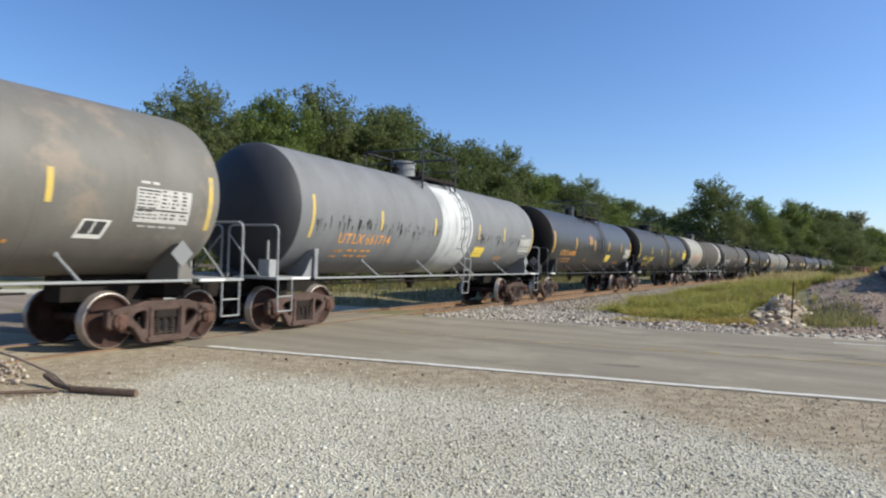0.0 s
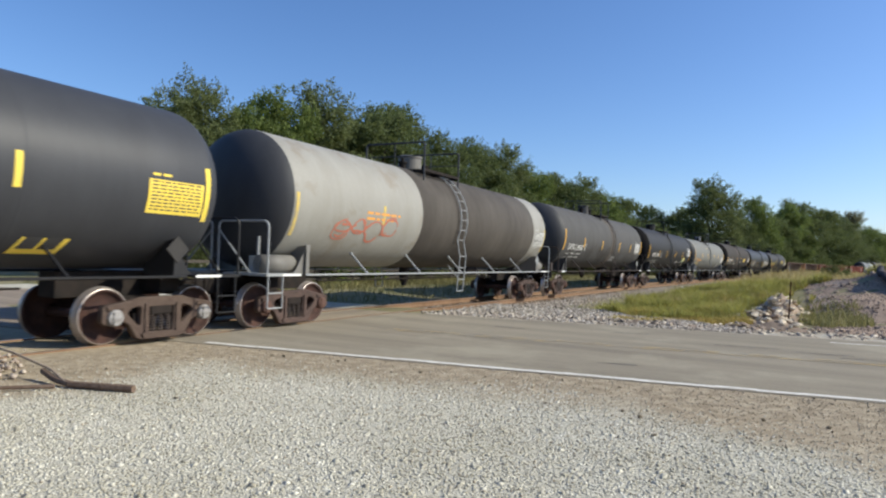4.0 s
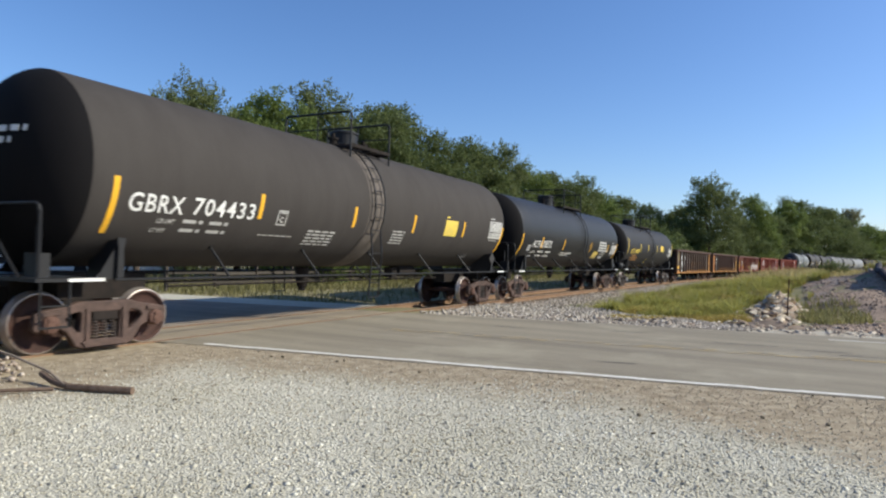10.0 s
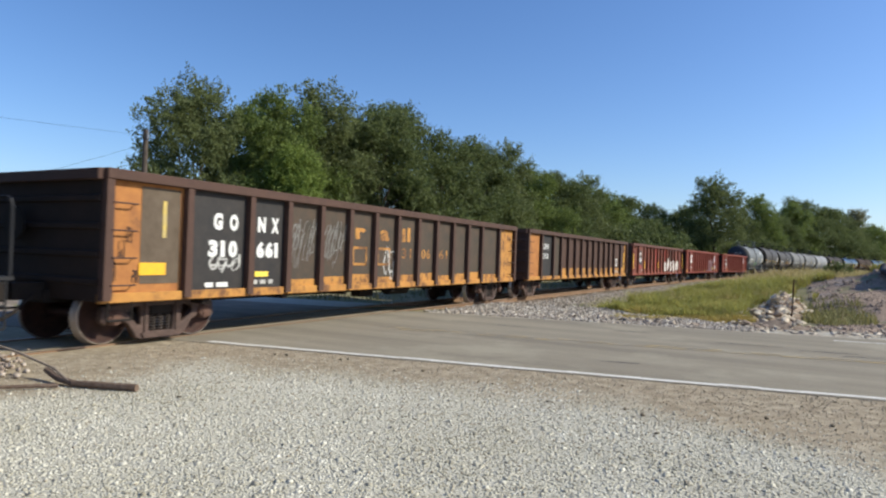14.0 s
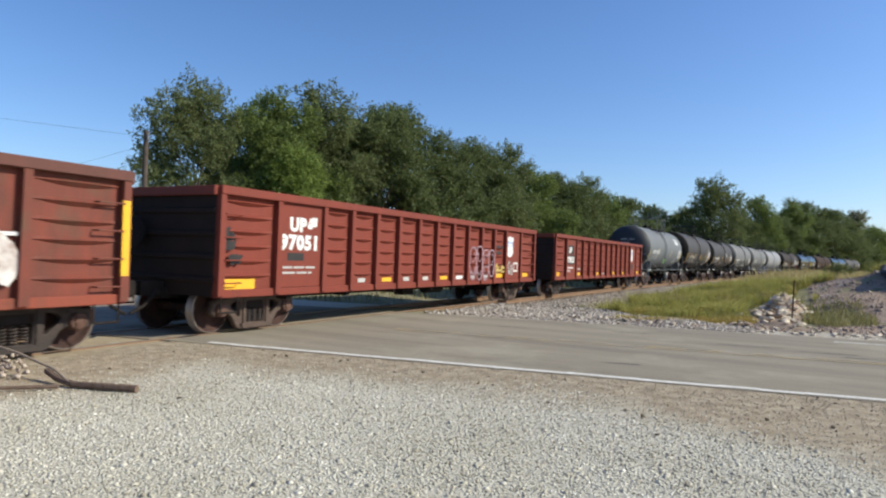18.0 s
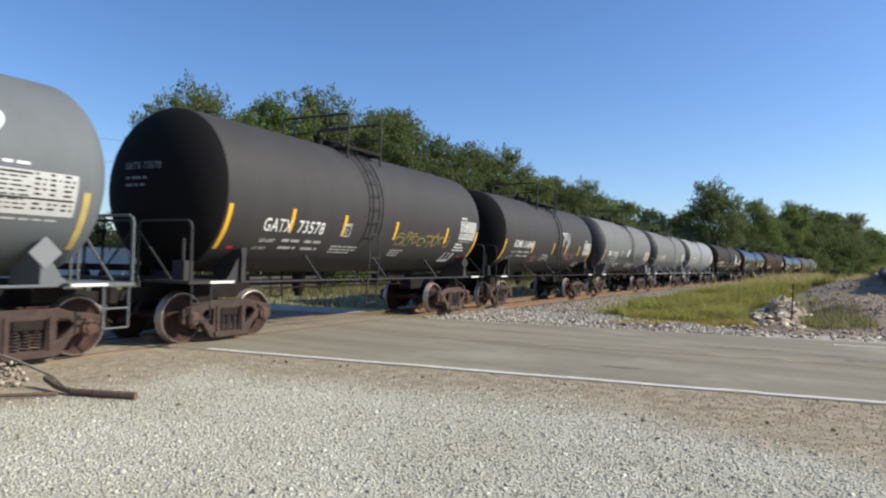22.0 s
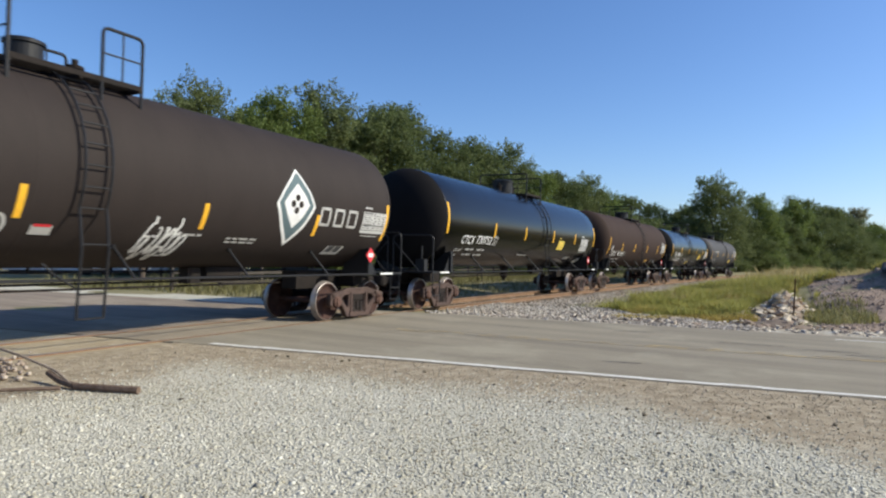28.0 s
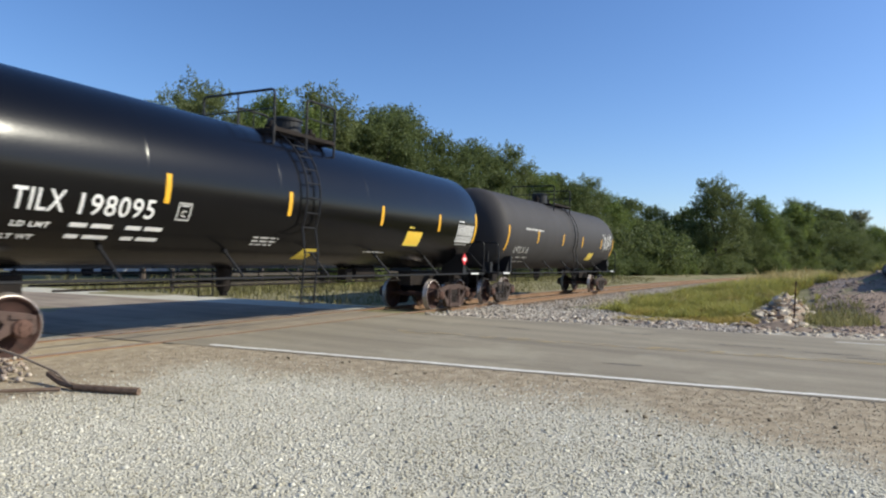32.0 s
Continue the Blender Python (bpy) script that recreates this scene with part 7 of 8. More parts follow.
ballast_bed("ballast_1", 15.2, 470)
ballast_bed("ballast_2", -460, 7.2)
n = 16000
ss = 16.2 + 75 * np.random.default_rng(2).random(n) ** 1.6
oo = np.random.default_rng(3).normal(0.9, 1.5, n)
pts = np.array([(*on_line(a, o)[:2], -0.19 - 0.05 * max(0, abs(o) - 1.8)) for a, o in zip(ss, oo)])
okk = (np.abs(oo) < 4.2) & (np.abs(np.abs(oo) - 0.7535) > 0.12)
stones("ballast_stones", pts[okk], np.random.default_rng(4).uniform(0.03, 0.075, int(okk.sum())), M_BALLAST, "loose grey ballast stones", "ballast", seed=9)


# ---- trees ----
M_LEAF = [island_mat("leaves_%s" % k, d, l, 0.6, 0.45) for k, d, l in (
    ("deep_green", (0.064, 0.086, 0.032), (0.18, 0.215, 0.074)), ("olive_green", (0.08, 0.098, 0.038), (0.205, 0.238, 0.088)), ("fresh_green", (0.078, 0.110, 0.030), (0.225, 0.28, 0.076)))]
M_BARK = mat("bark", (0.10, 0.08, 0.06), 0.95, 0, (0.05, 0.04, 0.03), 9, 0.8, (1, 1, 0.2), 0.6, 30)


def crown_mesh(lobes, count, size, material, seed):
    """Leafy twigs scattered through lobes (x, y, z, rx, rz): each a drooping spray of small leaves that points outwards."""
    rng = np.random.default_rng(seed)
    per = 26
    twigs = count // per
    vol = np.array([a[3] * a[3] * a[4] for a in lobes]) ** 0.72
    pick = rng.choice(len(lobes), twigs, p=vol / vol.sum())
    L = np.array(lobes)[pick]
    d = rng.normal(size=(twigs, 3))
    d /= np.linalg.norm(d, axis=1)[:, None]
    r = rng.random(twigs) ** 0.45 * (0.85 + 0.3 * rng.random(twigs))
    c = L[:, :3] + d * r[:, None] * np.stack([L[:, 3], L[:, 3], L[:, 4]], 1)
    out = d + 0.6 * rng.normal(size=(twigs, 3)) + np.array([0, 0, 0.25])
    out /= np.linalg.norm(out, axis=1)[:, None]
    reach = size * (2.5 + 3.5 * rng.random(twigs))
    t = rng.random((twigs, per))
    p = c[:, None, :] + out[:, None, :] * (t * 2 - 0.6)[:, :, None] * reach[:, None, None] + rng.normal(size=(twigs, per, 3)) * size * 0.9
    p[:, :, 2] -= (t ** 2) * (reach * 0.35)[:, None]
    p = p.reshape(-1, 3)
    n = len(p)
    u = rng.normal(size=(n, 3)) + np.repeat(out, per, 0) * 0.8
    u /= np.linalg.norm(u, axis=1)[:, None]
    w = np.cross(u, rng.normal(size=(n, 3)))
    w /= np.linalg.norm(w, axis=1)[:, None]
    sz = size * (0.5 + 0.7 * rng.random(n))[:, None]
    q = np.stack([p - u * sz, p - w * sz * 0.42, p + u * sz, p + w * sz * 0.42], 1)
    me = bpy.data.meshes.new("crown")
    me.vertices.add(n * 4), me.loops.add(n * 4), me.polygons.add(n)
    me.vertices.foreach_set("co", q.ravel())
    me.loops.foreach_set("vertex_index", np.arange(n * 4, dtype=np.int32))
    me.polygons.foreach_set("loop_start", np.arange(0, n * 4, 4, dtype=np.int32))
    me.update(calc_edges=True)
    me.materials.append(material)
    return me


def tree_kind(seed, height, spread, kind, bare, count, leaf=0.2):
    """A trunk that forks into limbs, each ending in lobes of leaves. bare: share of the height without leaves."""
    rng = random.Random(seed)
    bm = bmesh.new()
    rod(bm, (0, 0, -0.3), (0.15, 0.1, height * 0.45), 0.24 * height / 11, 8, 0.13 * height / 11)
    lobes = []
    for k in range(13):
        a = k * 2.4 + rng.uniform(-0.4, 0.4)
        z = height * (bare + (0.94 - bare) * (k + 0.5) / 13)
        fall = math.sin(math.pi * min(1, 0.25 + 0.72 * (k + 0.5) / 13)) ** 0.8
        o = spread * fall * rng.uniform(0.35, 0.95)
        c = (o * math.cos(a), o * math.sin(a), z)
        foot = (0.1, 0.08, height * min(0.45, 0.16 + 0.3 * k / 13))
        mid = (c[0] * 0.45, c[1] * 0.45, foot[2] + (z - foot[2]) * 0.6)
        rod(bm, foot, mid, 0.075 * height / 11, 6, 0.05 * height / 11)
        rod(bm, mid, c, 0.05 * height / 11, 5, 0.015)
        rr = spread * rng.uniform(0.30, 0.50)
        lobes.append((*c, rr, rr * rng.uniform(0.6, 0.95)))
        for _ in range(2):
            b = rng.uniform(0, 6.28)
            q = (c[0] + rr * 0.9 * math.cos(b), c[1] + rr * 0.9 * math.sin(b), c[2] + rr * rng.uniform(-0.3, 0.75))
            lobes.append((*q, rr * 0.42, rr * 0.36))
    lobes.append((0, 0, height * 0.93, spread * 0.3, height * 0.09))
    me = bpy.data.meshes.new("trunk")
    bm.to_mesh(me)
    bm.free()
    me.materials.append(M_BARK)
    return me, crown_mesh(lobes, count, leaf, M_LEAF[kind], seed)


def bush_kind(seed, w, hgt, kind, count, leaf=0.13):
    rng = random.Random(seed)
    lobes = []
    bm = bmesh.new()
    for k in range(9):
        a, o = rng.uniform(0, 6.28), w * rng.uniform(0.1, 0.75)
        z = hgt * rng.uniform(0.25, 0.8)
        lobes.append((o * math.cos(a), o * math.sin(a), z, w * rng.uniform(0.25, 0.45), hgt * rng.uniform(0.2, 0.35)))
        rod(bm, (0.2 * o * math.cos(a), 0.2 * o * math.sin(a), -0.2), (o * math.cos(a), o * math.sin(a), z), 0.04, 5, 0.012)
    me = bpy.data.meshes.new("trunk")
    bm.to_mesh(me)
    bm.free()
    me.materials.append(M_BARK)
    return me, crown_mesh(lobes, count, leaf, M_LEAF[kind], seed)


TREES = [tree_kind(11, 11.0, 4.0, 0, 0.16, 54000, 0.112), tree_kind(12, 11.0, 4.2, 1, 0.12, 54000, 0.112), tree_kind(13, 11.0, 4.4, 2, 0.1, 54000, 0.112),
         tree_kind(14, 11.0, 3.2, 0, 0.15, 36000, 0.115), tree_kind(15, 11.0, 4.6, 0, 0.1, 54000, 0.112)]
BUSHES = [bush_kind(21, 2.2, 3.0, 2, 9000, 0.09), bush_kind(22, 2.4, 2.6, 0, 9000, 0.09), bush_kind(23, 1.8, 2.0, 1, 7000, 0.08)]


def plant(kinds, k, x, y, height, base_h, name, label, cat, group, wide=1.0, turn=None):
    ob = tagged(empty(name), label, cat, group)
    z = land(x, y)
    sc = height / base_h
    ob.matrix_basis = Matrix.Translation((x, y, z)) @ Matrix.Rotation((x * 1.7 + y * 0.9) if turn is None else turn, 4, "Z") @ Matrix.Diagonal((sc * wide, sc * wide, sc, 1))
    shared("trunk", kinds[k][0], ob)
    shared("crown", kinds[k][1], ob)
    return ob


TREE_LABELS = ("leafy deciduous tree with a deep green crown", "leafy tree with an olive green crown", "leafy tree with a fresh green crown", "narrow dark green tree", "broad dark green tree")
# x, y, height, kind, width
for x, y, hh, k, w in ((-28.1, 24.4, 10.1, 1, 0.86), (-27.0, 29.5, 10.9, 2, 0.95), (-27.5, 34.0, 11.4, 1, 1.0), (-25.5, 38.5, 11.6, 0, 1.0), (-28.0, 42.0, 12.6, 4, 1.1), (-25.0, 46.0, 11.4, 4, 1.0),
                       (-24.8, 52.0, 11.8, 0, 1.0), (-25.5, 59.0, 11.8, 1, 1.05), (-25.0, 67.0, 11.4, 2, 1.1), (-25.5, 77.0, 12.0, 0, 1.2), (-26.0, 88.0, 12.2, 1, 1.2), (-25.5, 100.0, 12.0, 2, 1.2),
                       (-25.0, 113.0, 12.5, 0, 1.2), (-22.5, 124.0, 12.0, 4, 1.2), (-11.5, 128.0, 16.2, 1, 1.0), (-17.5, 134.0, 12.5, 0, 1.1), (-5.0, 140.0, 14.8, 2, 0.9), (1.0, 158.0, 15.0, 2, 1.0),
                       (4.0, 178.0, 17.0, 4, 1.1), (9.0, 196.0, 15.6, 0, 1.1), (15.5, 214.0, 13.0, 1, 1.1), (23.0, 232.0, 13.4, 2, 1.2), (33.0, 250.0, 13.2, 0, 1.2), (44.0, 268.0, 13.4, 1, 1.2),
                       (58.0, 290.0, 14.0, 4, 1.2), (-2.0, 166.0, 13.0, 0, 1.2), (10.0, 206.0, 15.0, 4, 1.3), (28.0, 246.0, 12.4, 4, 1.3), (-33.0, 33.0, 11.0, 0, 1.1), (-34.0, 44.0, 11.0, 4, 1.1), (-15.5, 146.0, 11.0, 0, 1.3), (-8.0, 152.0, 11.5, 4, 1.3), (-22.0, 140.0, 10.5, 4, 1.3), (-5.0, 172.0, 12.0, 0, 1.3), (2.0, 192.0, 12.5, 4, 1.3), (20.0, 236.0, 11.8, 0, 1.3), (-30.0, 105.0, 10.0, 4, 1.3), (-31.0, 88.0, 10.0, 0, 1.3), (-31.0, 70.0, 10.5, 4, 1.2)):
    hh *= 1.08 if y > 185 else 1.0
    while y > 115 and line_x(y) - x < 0.36 * hh * w + 3.5:
        x, y, hh = x * 1.03, y * 1.03, 1.6 + (hh - 1.6) * 1.03      # clear of the track
    plant(TREES, k, x, y, hh, 11.0, "tree", TREE_LABELS[k], "tree", "trees behind the railway", w)
M_LEAF.append(island_mat("leaves_pale_olive", (0.15, 0.15, 0.085), (0.31, 0.30, 0.17), 0.7, 0.45))
TREES.append(tree_kind(16, 11.0, 4.0, 3, 0.3, 26000, 0.15))
M_LEAF.append(island_mat("leaves_bright_green", (0.11, 0.16, 0.032), (0.29, 0.36, 0.085), 0.6, 0.45))
TREES.append(tree_kind(17, 11.0, 4.0, 4, 0.08, 40000, 0.14))
plant(TREES, 6, -24.0, 27.4, 7.0, 11.0, "tree", "small bright green tree before taller dark ones", "tree", "trees behind the railway", 0.9)
plant(TREES, 5, 26.0, 330.0, 26.5, 11.0, "tree", "tall tree with a pale olive crown far off", "tree", "trees behind the railway", 0.8)
rb = random.Random(4)
for i in range(64):
    y = 27 + 3.1 * i
    x = line_x(y) - rb.uniform(11.0, 14.5) + (2.0 if y > 110 else 0)
    k = rb.choice((0, 1, 1, 2))
    plant(BUSHES, k, x, y, rb.uniform(2.2, 4.4), (3.0, 2.6, 2.0)[k], "bush", ("bushy fresh green undergrowth", "bushy dark green undergrowth", "bushy olive green undergrowth")[k], "bush", "bushes under the trees", rb.uniform(0.9, 1.3))
for i in range(46):
    y = 92 + 4.6 * i
    x = line_x(y) - rb.uniform(12.5, 17.0)
    k = rb.choice((0, 1, 1, 2))
    plant(BUSHES, k, x, y, rb.uniform(4.5, 7.5), (3.0, 2.6, 2.0)[k], "bush", ("tall fresh green thicket", "tall dark green thicket", "tall olive green thicket")[k], "bush", "thickets under the trees", rb.uniform(0.9, 1.2))

for i in range(16):
    k = (1, 2, 0, 1)[i % 4]
    x, y = -44.0 - 1.4 * i + rb.uniform(-1, 1), 33.0 - 2.0 * i + rb.uniform(-1.0, 1.0)
    plant(BUSHES, k, x, y, rb.uniform(3.4, 4.4), (3.0, 2.6, 2.0)[k], "bush", ("fresh green hedge bush", "dark green hedge bush", "olive green hedge bush")[k], "bush", "hedge bushes behind the road", 1.25)


# ---- weeds on the bank ----
def blades(name, pts, height, width, material, label, seed, lean=0.9, cat="grass", grow=None):
    """Many bent blades, two triangles each, in one mesh."""
    rng = np.random.default_rng(seed)
    p = np.asarray(pts)
    n = len(p)
    a = rng.random(n) * 6.283
    tuft = np.array([noise.noise((q[0] * 0.9, q[1] * 0.9, seed)) for q in pts])
    hh = height * (0.35 + 0.75 * rng.random(n)) * np.clip(0.8 + 0.8 * tuft, 0.3, 1.5)
    if grow:
        hh *= np.array([grow(q[0], q[1]) for q in pts])
    w = width * (0.6 + 0.8 * rng.random(n))
    d = np.stack([np.cos(a), np.sin(a), np.zeros(n)], 1)
    side = np.stack([-np.sin(a), np.cos(a), np.zeros(n)], 1) * w[:, None] * 0.5
    l1 = d * (lean * rng.random(n) * hh)[:, None]
    mid = p + l1 * 0.35
    mid[:, 2] += hh * 0.6
    tip = p + l1 * 1.2
    tip[:, 2] += hh
    v = np.stack([p - side, p + side, mid + side * 0.8, mid - side * 0.8, tip], 1)
    me = bpy.data.meshes.new(name)
    me.vertices.add(n * 5), me.loops.add(n * 7), me.polygons.add(n * 2)
    me.vertices.foreach_set("co", v.ravel())
    idx = (np.array([0, 1, 2, 3, 3, 2, 4])[None] + 5 * np.arange(n)[:, None]).astype(np.int32)
    me.loops.foreach_set("vertex_index", idx.ravel())
    me.polygons.foreach_set("loop_start", (np.array([0, 4])[None] + 7 * np.arange(n)[:, None]).ravel().astype(np.int32))
    me.update(calc_edges=True)
    me.materials.append(material)
    return tagged(new(name, me), label, cat, kind="stuff")


def scatter(n, x0, x1, y0, y1, seed, keep=lambda x, y: True):
    rng = random.Random(seed)
    out = []
    while len(out) < n:
        x, y = rng.uniform(x0, x1), rng.uniform(y0, y1)
        if keep(x, y):
            out.append((x, y, land(x, y) - 0.02))
    return out


M_GRASSGREEN = island_mat("green_weeds", (0.225, 0.225, 0.052), (0.44, 0.42, 0.125), 0.7, 0.45)
M_GRASSDRY = island_mat("dry_yellow_grass", (0.38, 0.29, 0.075), (0.58, 0.46, 0.165), 0.8, 0.3)
M_VERGE = island_mat("olive_verge_grass", (0.12, 0.115, 0.045), (0.28, 0.255, 0.11), 0.8, 0.3)
M_WEEDMIX = island_mat("yellow_green_weeds", (0.16, 0.155, 0.055), (0.36, 0.33, 0.14), 0.8, 0.3)
M_GRASSTAN = island_mat("tan_grass", (0.33, 0.265, 0.105), (0.54, 0.44, 0.21), 0.8, 0.3)


def bank(x, y):
    """Where weeds grow: between the ballast and the rubble."""
    d = x - line_x(y)
    front = 18.9 + (x + 4.4) * 0.30 + 0.35 * math.sin(x * 2.1)
    wob = noise.noise((x * 0.9, y * 0.45, 2.0))
    return d > 5.0 + 0.5 * math.sin(y * 1.3) + max(0, (23 - y)) * 0.3 and y > front and not (x > -1.0 + 0.5 * wob and y < 26.5 + 2 * wob) and not (x > 0.8 + 1.2 * wob and y < 34 + 5 * wob)


def rise(x, y):
    """Short at the bank's front edge, full height behind it."""
    front = 18.9 + (x + 4.4) * 0.30 + 0.35 * math.sin(x * 2.1)
    return min(1.0, 0.3 + 0.7 * max(0.0, y - front) / 2.6) * (0.75 + 0.5 * noise.noise((x * 0.5, y * 0.5, 7.0)))


blades("dry_grass", scatter(21000, -6, 1.0, 17.5, 24.0, 41, lambda x, y: bank(x, y) and y < 22.3 + (x + 4.8) * 0.35 + random.Random(int(x * 900 + y * 70)).uniform(-0.6, 0.8)), 0.42, 0.016, M_GRASSDRY, "dry yellow grass along the bank's edge", 42, 1.2, grow=rise)
blades("green_weeds", scatter(52000, -6, 4.5, 20.3, 36.0, 43, lambda x, y: bank(x, y) and rise(x, y) > 0.5), 0.62, 0.021, M_GRASSGREEN, "tall green weeds on the bank", 44, 1.2, grow=rise)
blades("tan_grass", scatter(36000, -4.5, 10, 25.5, 62.0, 45, bank), 0.6, 0.018, M_GRASSTAN, "tall tan grass on the bank", 46, 1.2, grow=rise)
blades("dry_grass_tufts", scatter(22000, -6, 6, 21.0, 45.0, 55, bank), 0.5, 0.016, M_GRASSDRY, "dry yellow tufts among the weeds", 56, 1.2, grow=rise)
blades("far_grass", scatter(24000, -3, 34, 48.0, 150.0, 47, lambda x, y: line_x(y) + 4.5 < x < line_x(y) + 22), 0.9, 0.06, M_GRASSTAN, "tall grass beside the curving line", 48)
blades("green_grass", scatter(1900, 0.2, 2.8, 20.8, 27.0, 49, lambda x, y: ((x - 1.4) / 1.0) ** 2 + ((y - 23.8) / 2.8) ** 2 < 1 + 0.8 * noise.noise((x * 1.5, y * 1.5, 4.0))), 0.35, 0.022, M_WEEDMIX, "yellow-green grass round the post", 50)
blades("verge_grass", scatter(15000, -25, -12.6, 14.5, 75.0, 51, lambda x, y: x < line_x(y) - 3.2 and y > road_y(x, FAR) + 2.2), 0.35, 0.03, M_VERGE, "rough verge grass behind the track", 52)
blades("verge_weeds", scatter(12000, -27, -17.5, 14.0, 60.0, 53, lambda x, y: y > road_y(x, FAR) + 2.4), 0.5, 0.03, M_VERGE, "green verge weeds behind the track", 54)


# ---- rubble, rocks and the post ----
def rock_mesh(seed):
    rng = random.Random(seed)
    bm = bmesh.new()
    bmesh.ops.create_icosphere(bm, subdivisions=1, radius=0.5)
    for v in bm.verts:
        v.co *= rng.uniform(0.72, 1.12)
    sx, sy, sz = rng.uniform(0.9, 1.6), rng.uniform(0.6, 0.95), rng.uniform(0.22, 0.5)
    bmesh.ops.scale(bm, vec=(sx, sy, sz), verts=bm.verts)
    me = bpy.data.meshes.new("rock")
    bm.to_mesh(me)
    bm.free()
    return me


M_ROCK = mat("broken_limestone", (0.72, 0.61, 0.455), 0.95, 0, (0.45, 0.365, 0.26), 5, 0.8, (1, 1, 1), 0.6, 18, vary=0.35)
M_ROCKDARK = mat("broken_dark_stone", (0.38, 0.29, 0.215), 0.95, 0, (0.25, 0.19, 0.145), 5, 0.8, (1, 1, 1), 0.6, 18, vary=0.35)
ROCKS = [rock_mesh(60 + k) for k in range(6)]
ROCKS_DARK = [m.copy() for m in ROCKS]
for m in ROCKS:
    m.materials.append(M_ROCK)
for m in ROCKS_DARK:
    m.materials.append(M_ROCKDARK)


def rock_pile(label, cx, cy, rx, ry, top, count, lo, hi, seed, dark=0.2):
    rng = random.Random(seed)
    pile = tagged(empty("rock_pile"), label, "rock pile")
    for k in range(count):
        a, u = rng.uniform(0, 6.283), math.sqrt(rng.random())
        x, y = cx + rx * u * math.cos(a), cy + ry * u * math.sin(a)
        z = land(x, y) + top * max(0.0, 1 - u) ** 0.9 * rng.uniform(0.75, 1.0)
        sz = rng.uniform(lo, hi) * (1.0 if rng.random() > 0.12 else 1.6)
        m = (ROCKS_DARK if rng.random() < dark else ROCKS)[rng.randrange(6)]
        shared("rock", m, pile, pose(x, y, z, rng.uniform(-30, 30), rng.uniform(-30, 30), rng.uniform(0, 360)) @ Matrix.Diagonal((sz, sz, sz, 1)))
    bm = bmesh.new()
    n = 20
    ctr = bm.verts.new((cx, cy, land(cx, cy) + top * 0.86))
    prev = [ctr] * n
    for r in (0.35, 0.7, 1.0):
        ring = [bm.verts.new((cx + rx * r * math.cos(6.283 * k / n), cy + ry * r * math.sin(6.283 * k / n),
                              land(cx + rx * r * math.cos(6.283 * k / n), cy + ry * r * math.sin(6.283 * k / n)) + top * 0.86 * (1 - r) - 0.03)) for k in range(n)]
        for k in range(n):
            j = (k + 1) % n
            if prev[0] is ctr:
                bm.faces.new((ctr, ring[k], ring[j]))
            else:
                bm.faces.new((prev[k], ring[k], ring[j], prev[j]))
        prev = ring
    part("core", bm, M_ROCKDARK, pile)
    return pile


rock_pile("heap of broken pale limestone beside the fence post", 0.0, 24.4, 0.85, 1.7, 0.95, 150, 0.10, 0.30, 71, 0.12)
rock_pile("spread of broken limestone at the foot of the heap", -0.6, 21.9, 1.1, 1.3, 0.42, 130, 0.09, 0.28, 74, 0.3)
rock_pile("low heap of dark broken stone and earth", -0.2, 19.4, 1.6, 1.0, 0.30, 90, 0.08, 0.22, 72, 0.6)
for k, (x, off, n) in enumerate(((-5.4, 1.3, 26), (-3.6, 1.2, 30), (-2.0, 1.1, 34), (1.6, 1.2, 40), (3.4, 1.4, 40), (5.2, 1.5, 34))):
    rock_pile("scatter of broken stone along the road's far edge", x, road_y(x, FAR + off), 0.95, 0.55, 0.05, n, 0.05, 0.17, 90 + k, 0.72)
M_RUBBLE = island_mat("grey_brown_rubble", (0.20, 0.16, 0.13), (0.60, 0.52, 0.42), 0.9, tint=(0.34, 0.285, 0.225))
rng = np.random.default_rng(77)
n = 9000
px = rng.uniform(-8.6, 9.0, n)
py = ROAD_C[1] + (px - ROAD_C[0]) * ROAD_SLOPE + FAR + 0.25 + np.abs(rng.normal(0, 1.0, n))
pz = np.array([land(a, b) for a, b in zip(px, py)])
stones("rubble", np.stack([px, py, np.maximum(pz, -0.05) + 0.01], 1), rng.uniform(0.018, 0.05, n) * (1 + 2.4 * (rng.random(n) < 0.09)), M_RUBBLE, "loose rubble along the far shoulder", "rubble", seed=78)
n = 9000
px = rng.uniform(0.8, 9.0, n)
py = rng.uniform(19.5, 34.0, n)
pz = np.array([land(a, b) for a, b in zip(px, py)])
M_PURPLE = island_mat("purple_grey_gravel", (0.17, 0.125, 0.10), (0.46, 0.36, 0.28), 0.9, tint=(0.29, 0.22, 0.17))
stones("mound_gravel", np.stack([px, py, pz + 0.01], 1), rng.uniform(0.025, 0.07, n) * (1 + 1.5 * (rng.random(n) < 0.03)), M_PURPLE, "purple-grey gravel on the mounds", "gravel", seed=79)
M_MOUND = mat("gravel_mound", (0.36, 0.265, 0.195), 0.95, 0, (0.22, 0.165, 0.125), 3, 0.9, (1, 1, 1), 1.0, 22, (0.28, 0.24, 0.215), 0.3, 0.6, fine=0.35)
bm = bmesh.new()
rows = [[bm.verts.new((x, y, land(x, y) + 0.012)) for x in span(0.9, 12, 0.5)] for y in span(19.0, 36, 0.5)]
for a, b in zip(rows, rows[1:]):
    for i in range(len(a) - 1):
        bm.faces.new((a[i], a[i + 1], b[i + 1], b[i]))
tagged(part("gravel_mounds", bm, M_MOUND, None, "", True), "mounds of purple-grey gravel beyond the road", "gravel", kind="structure")

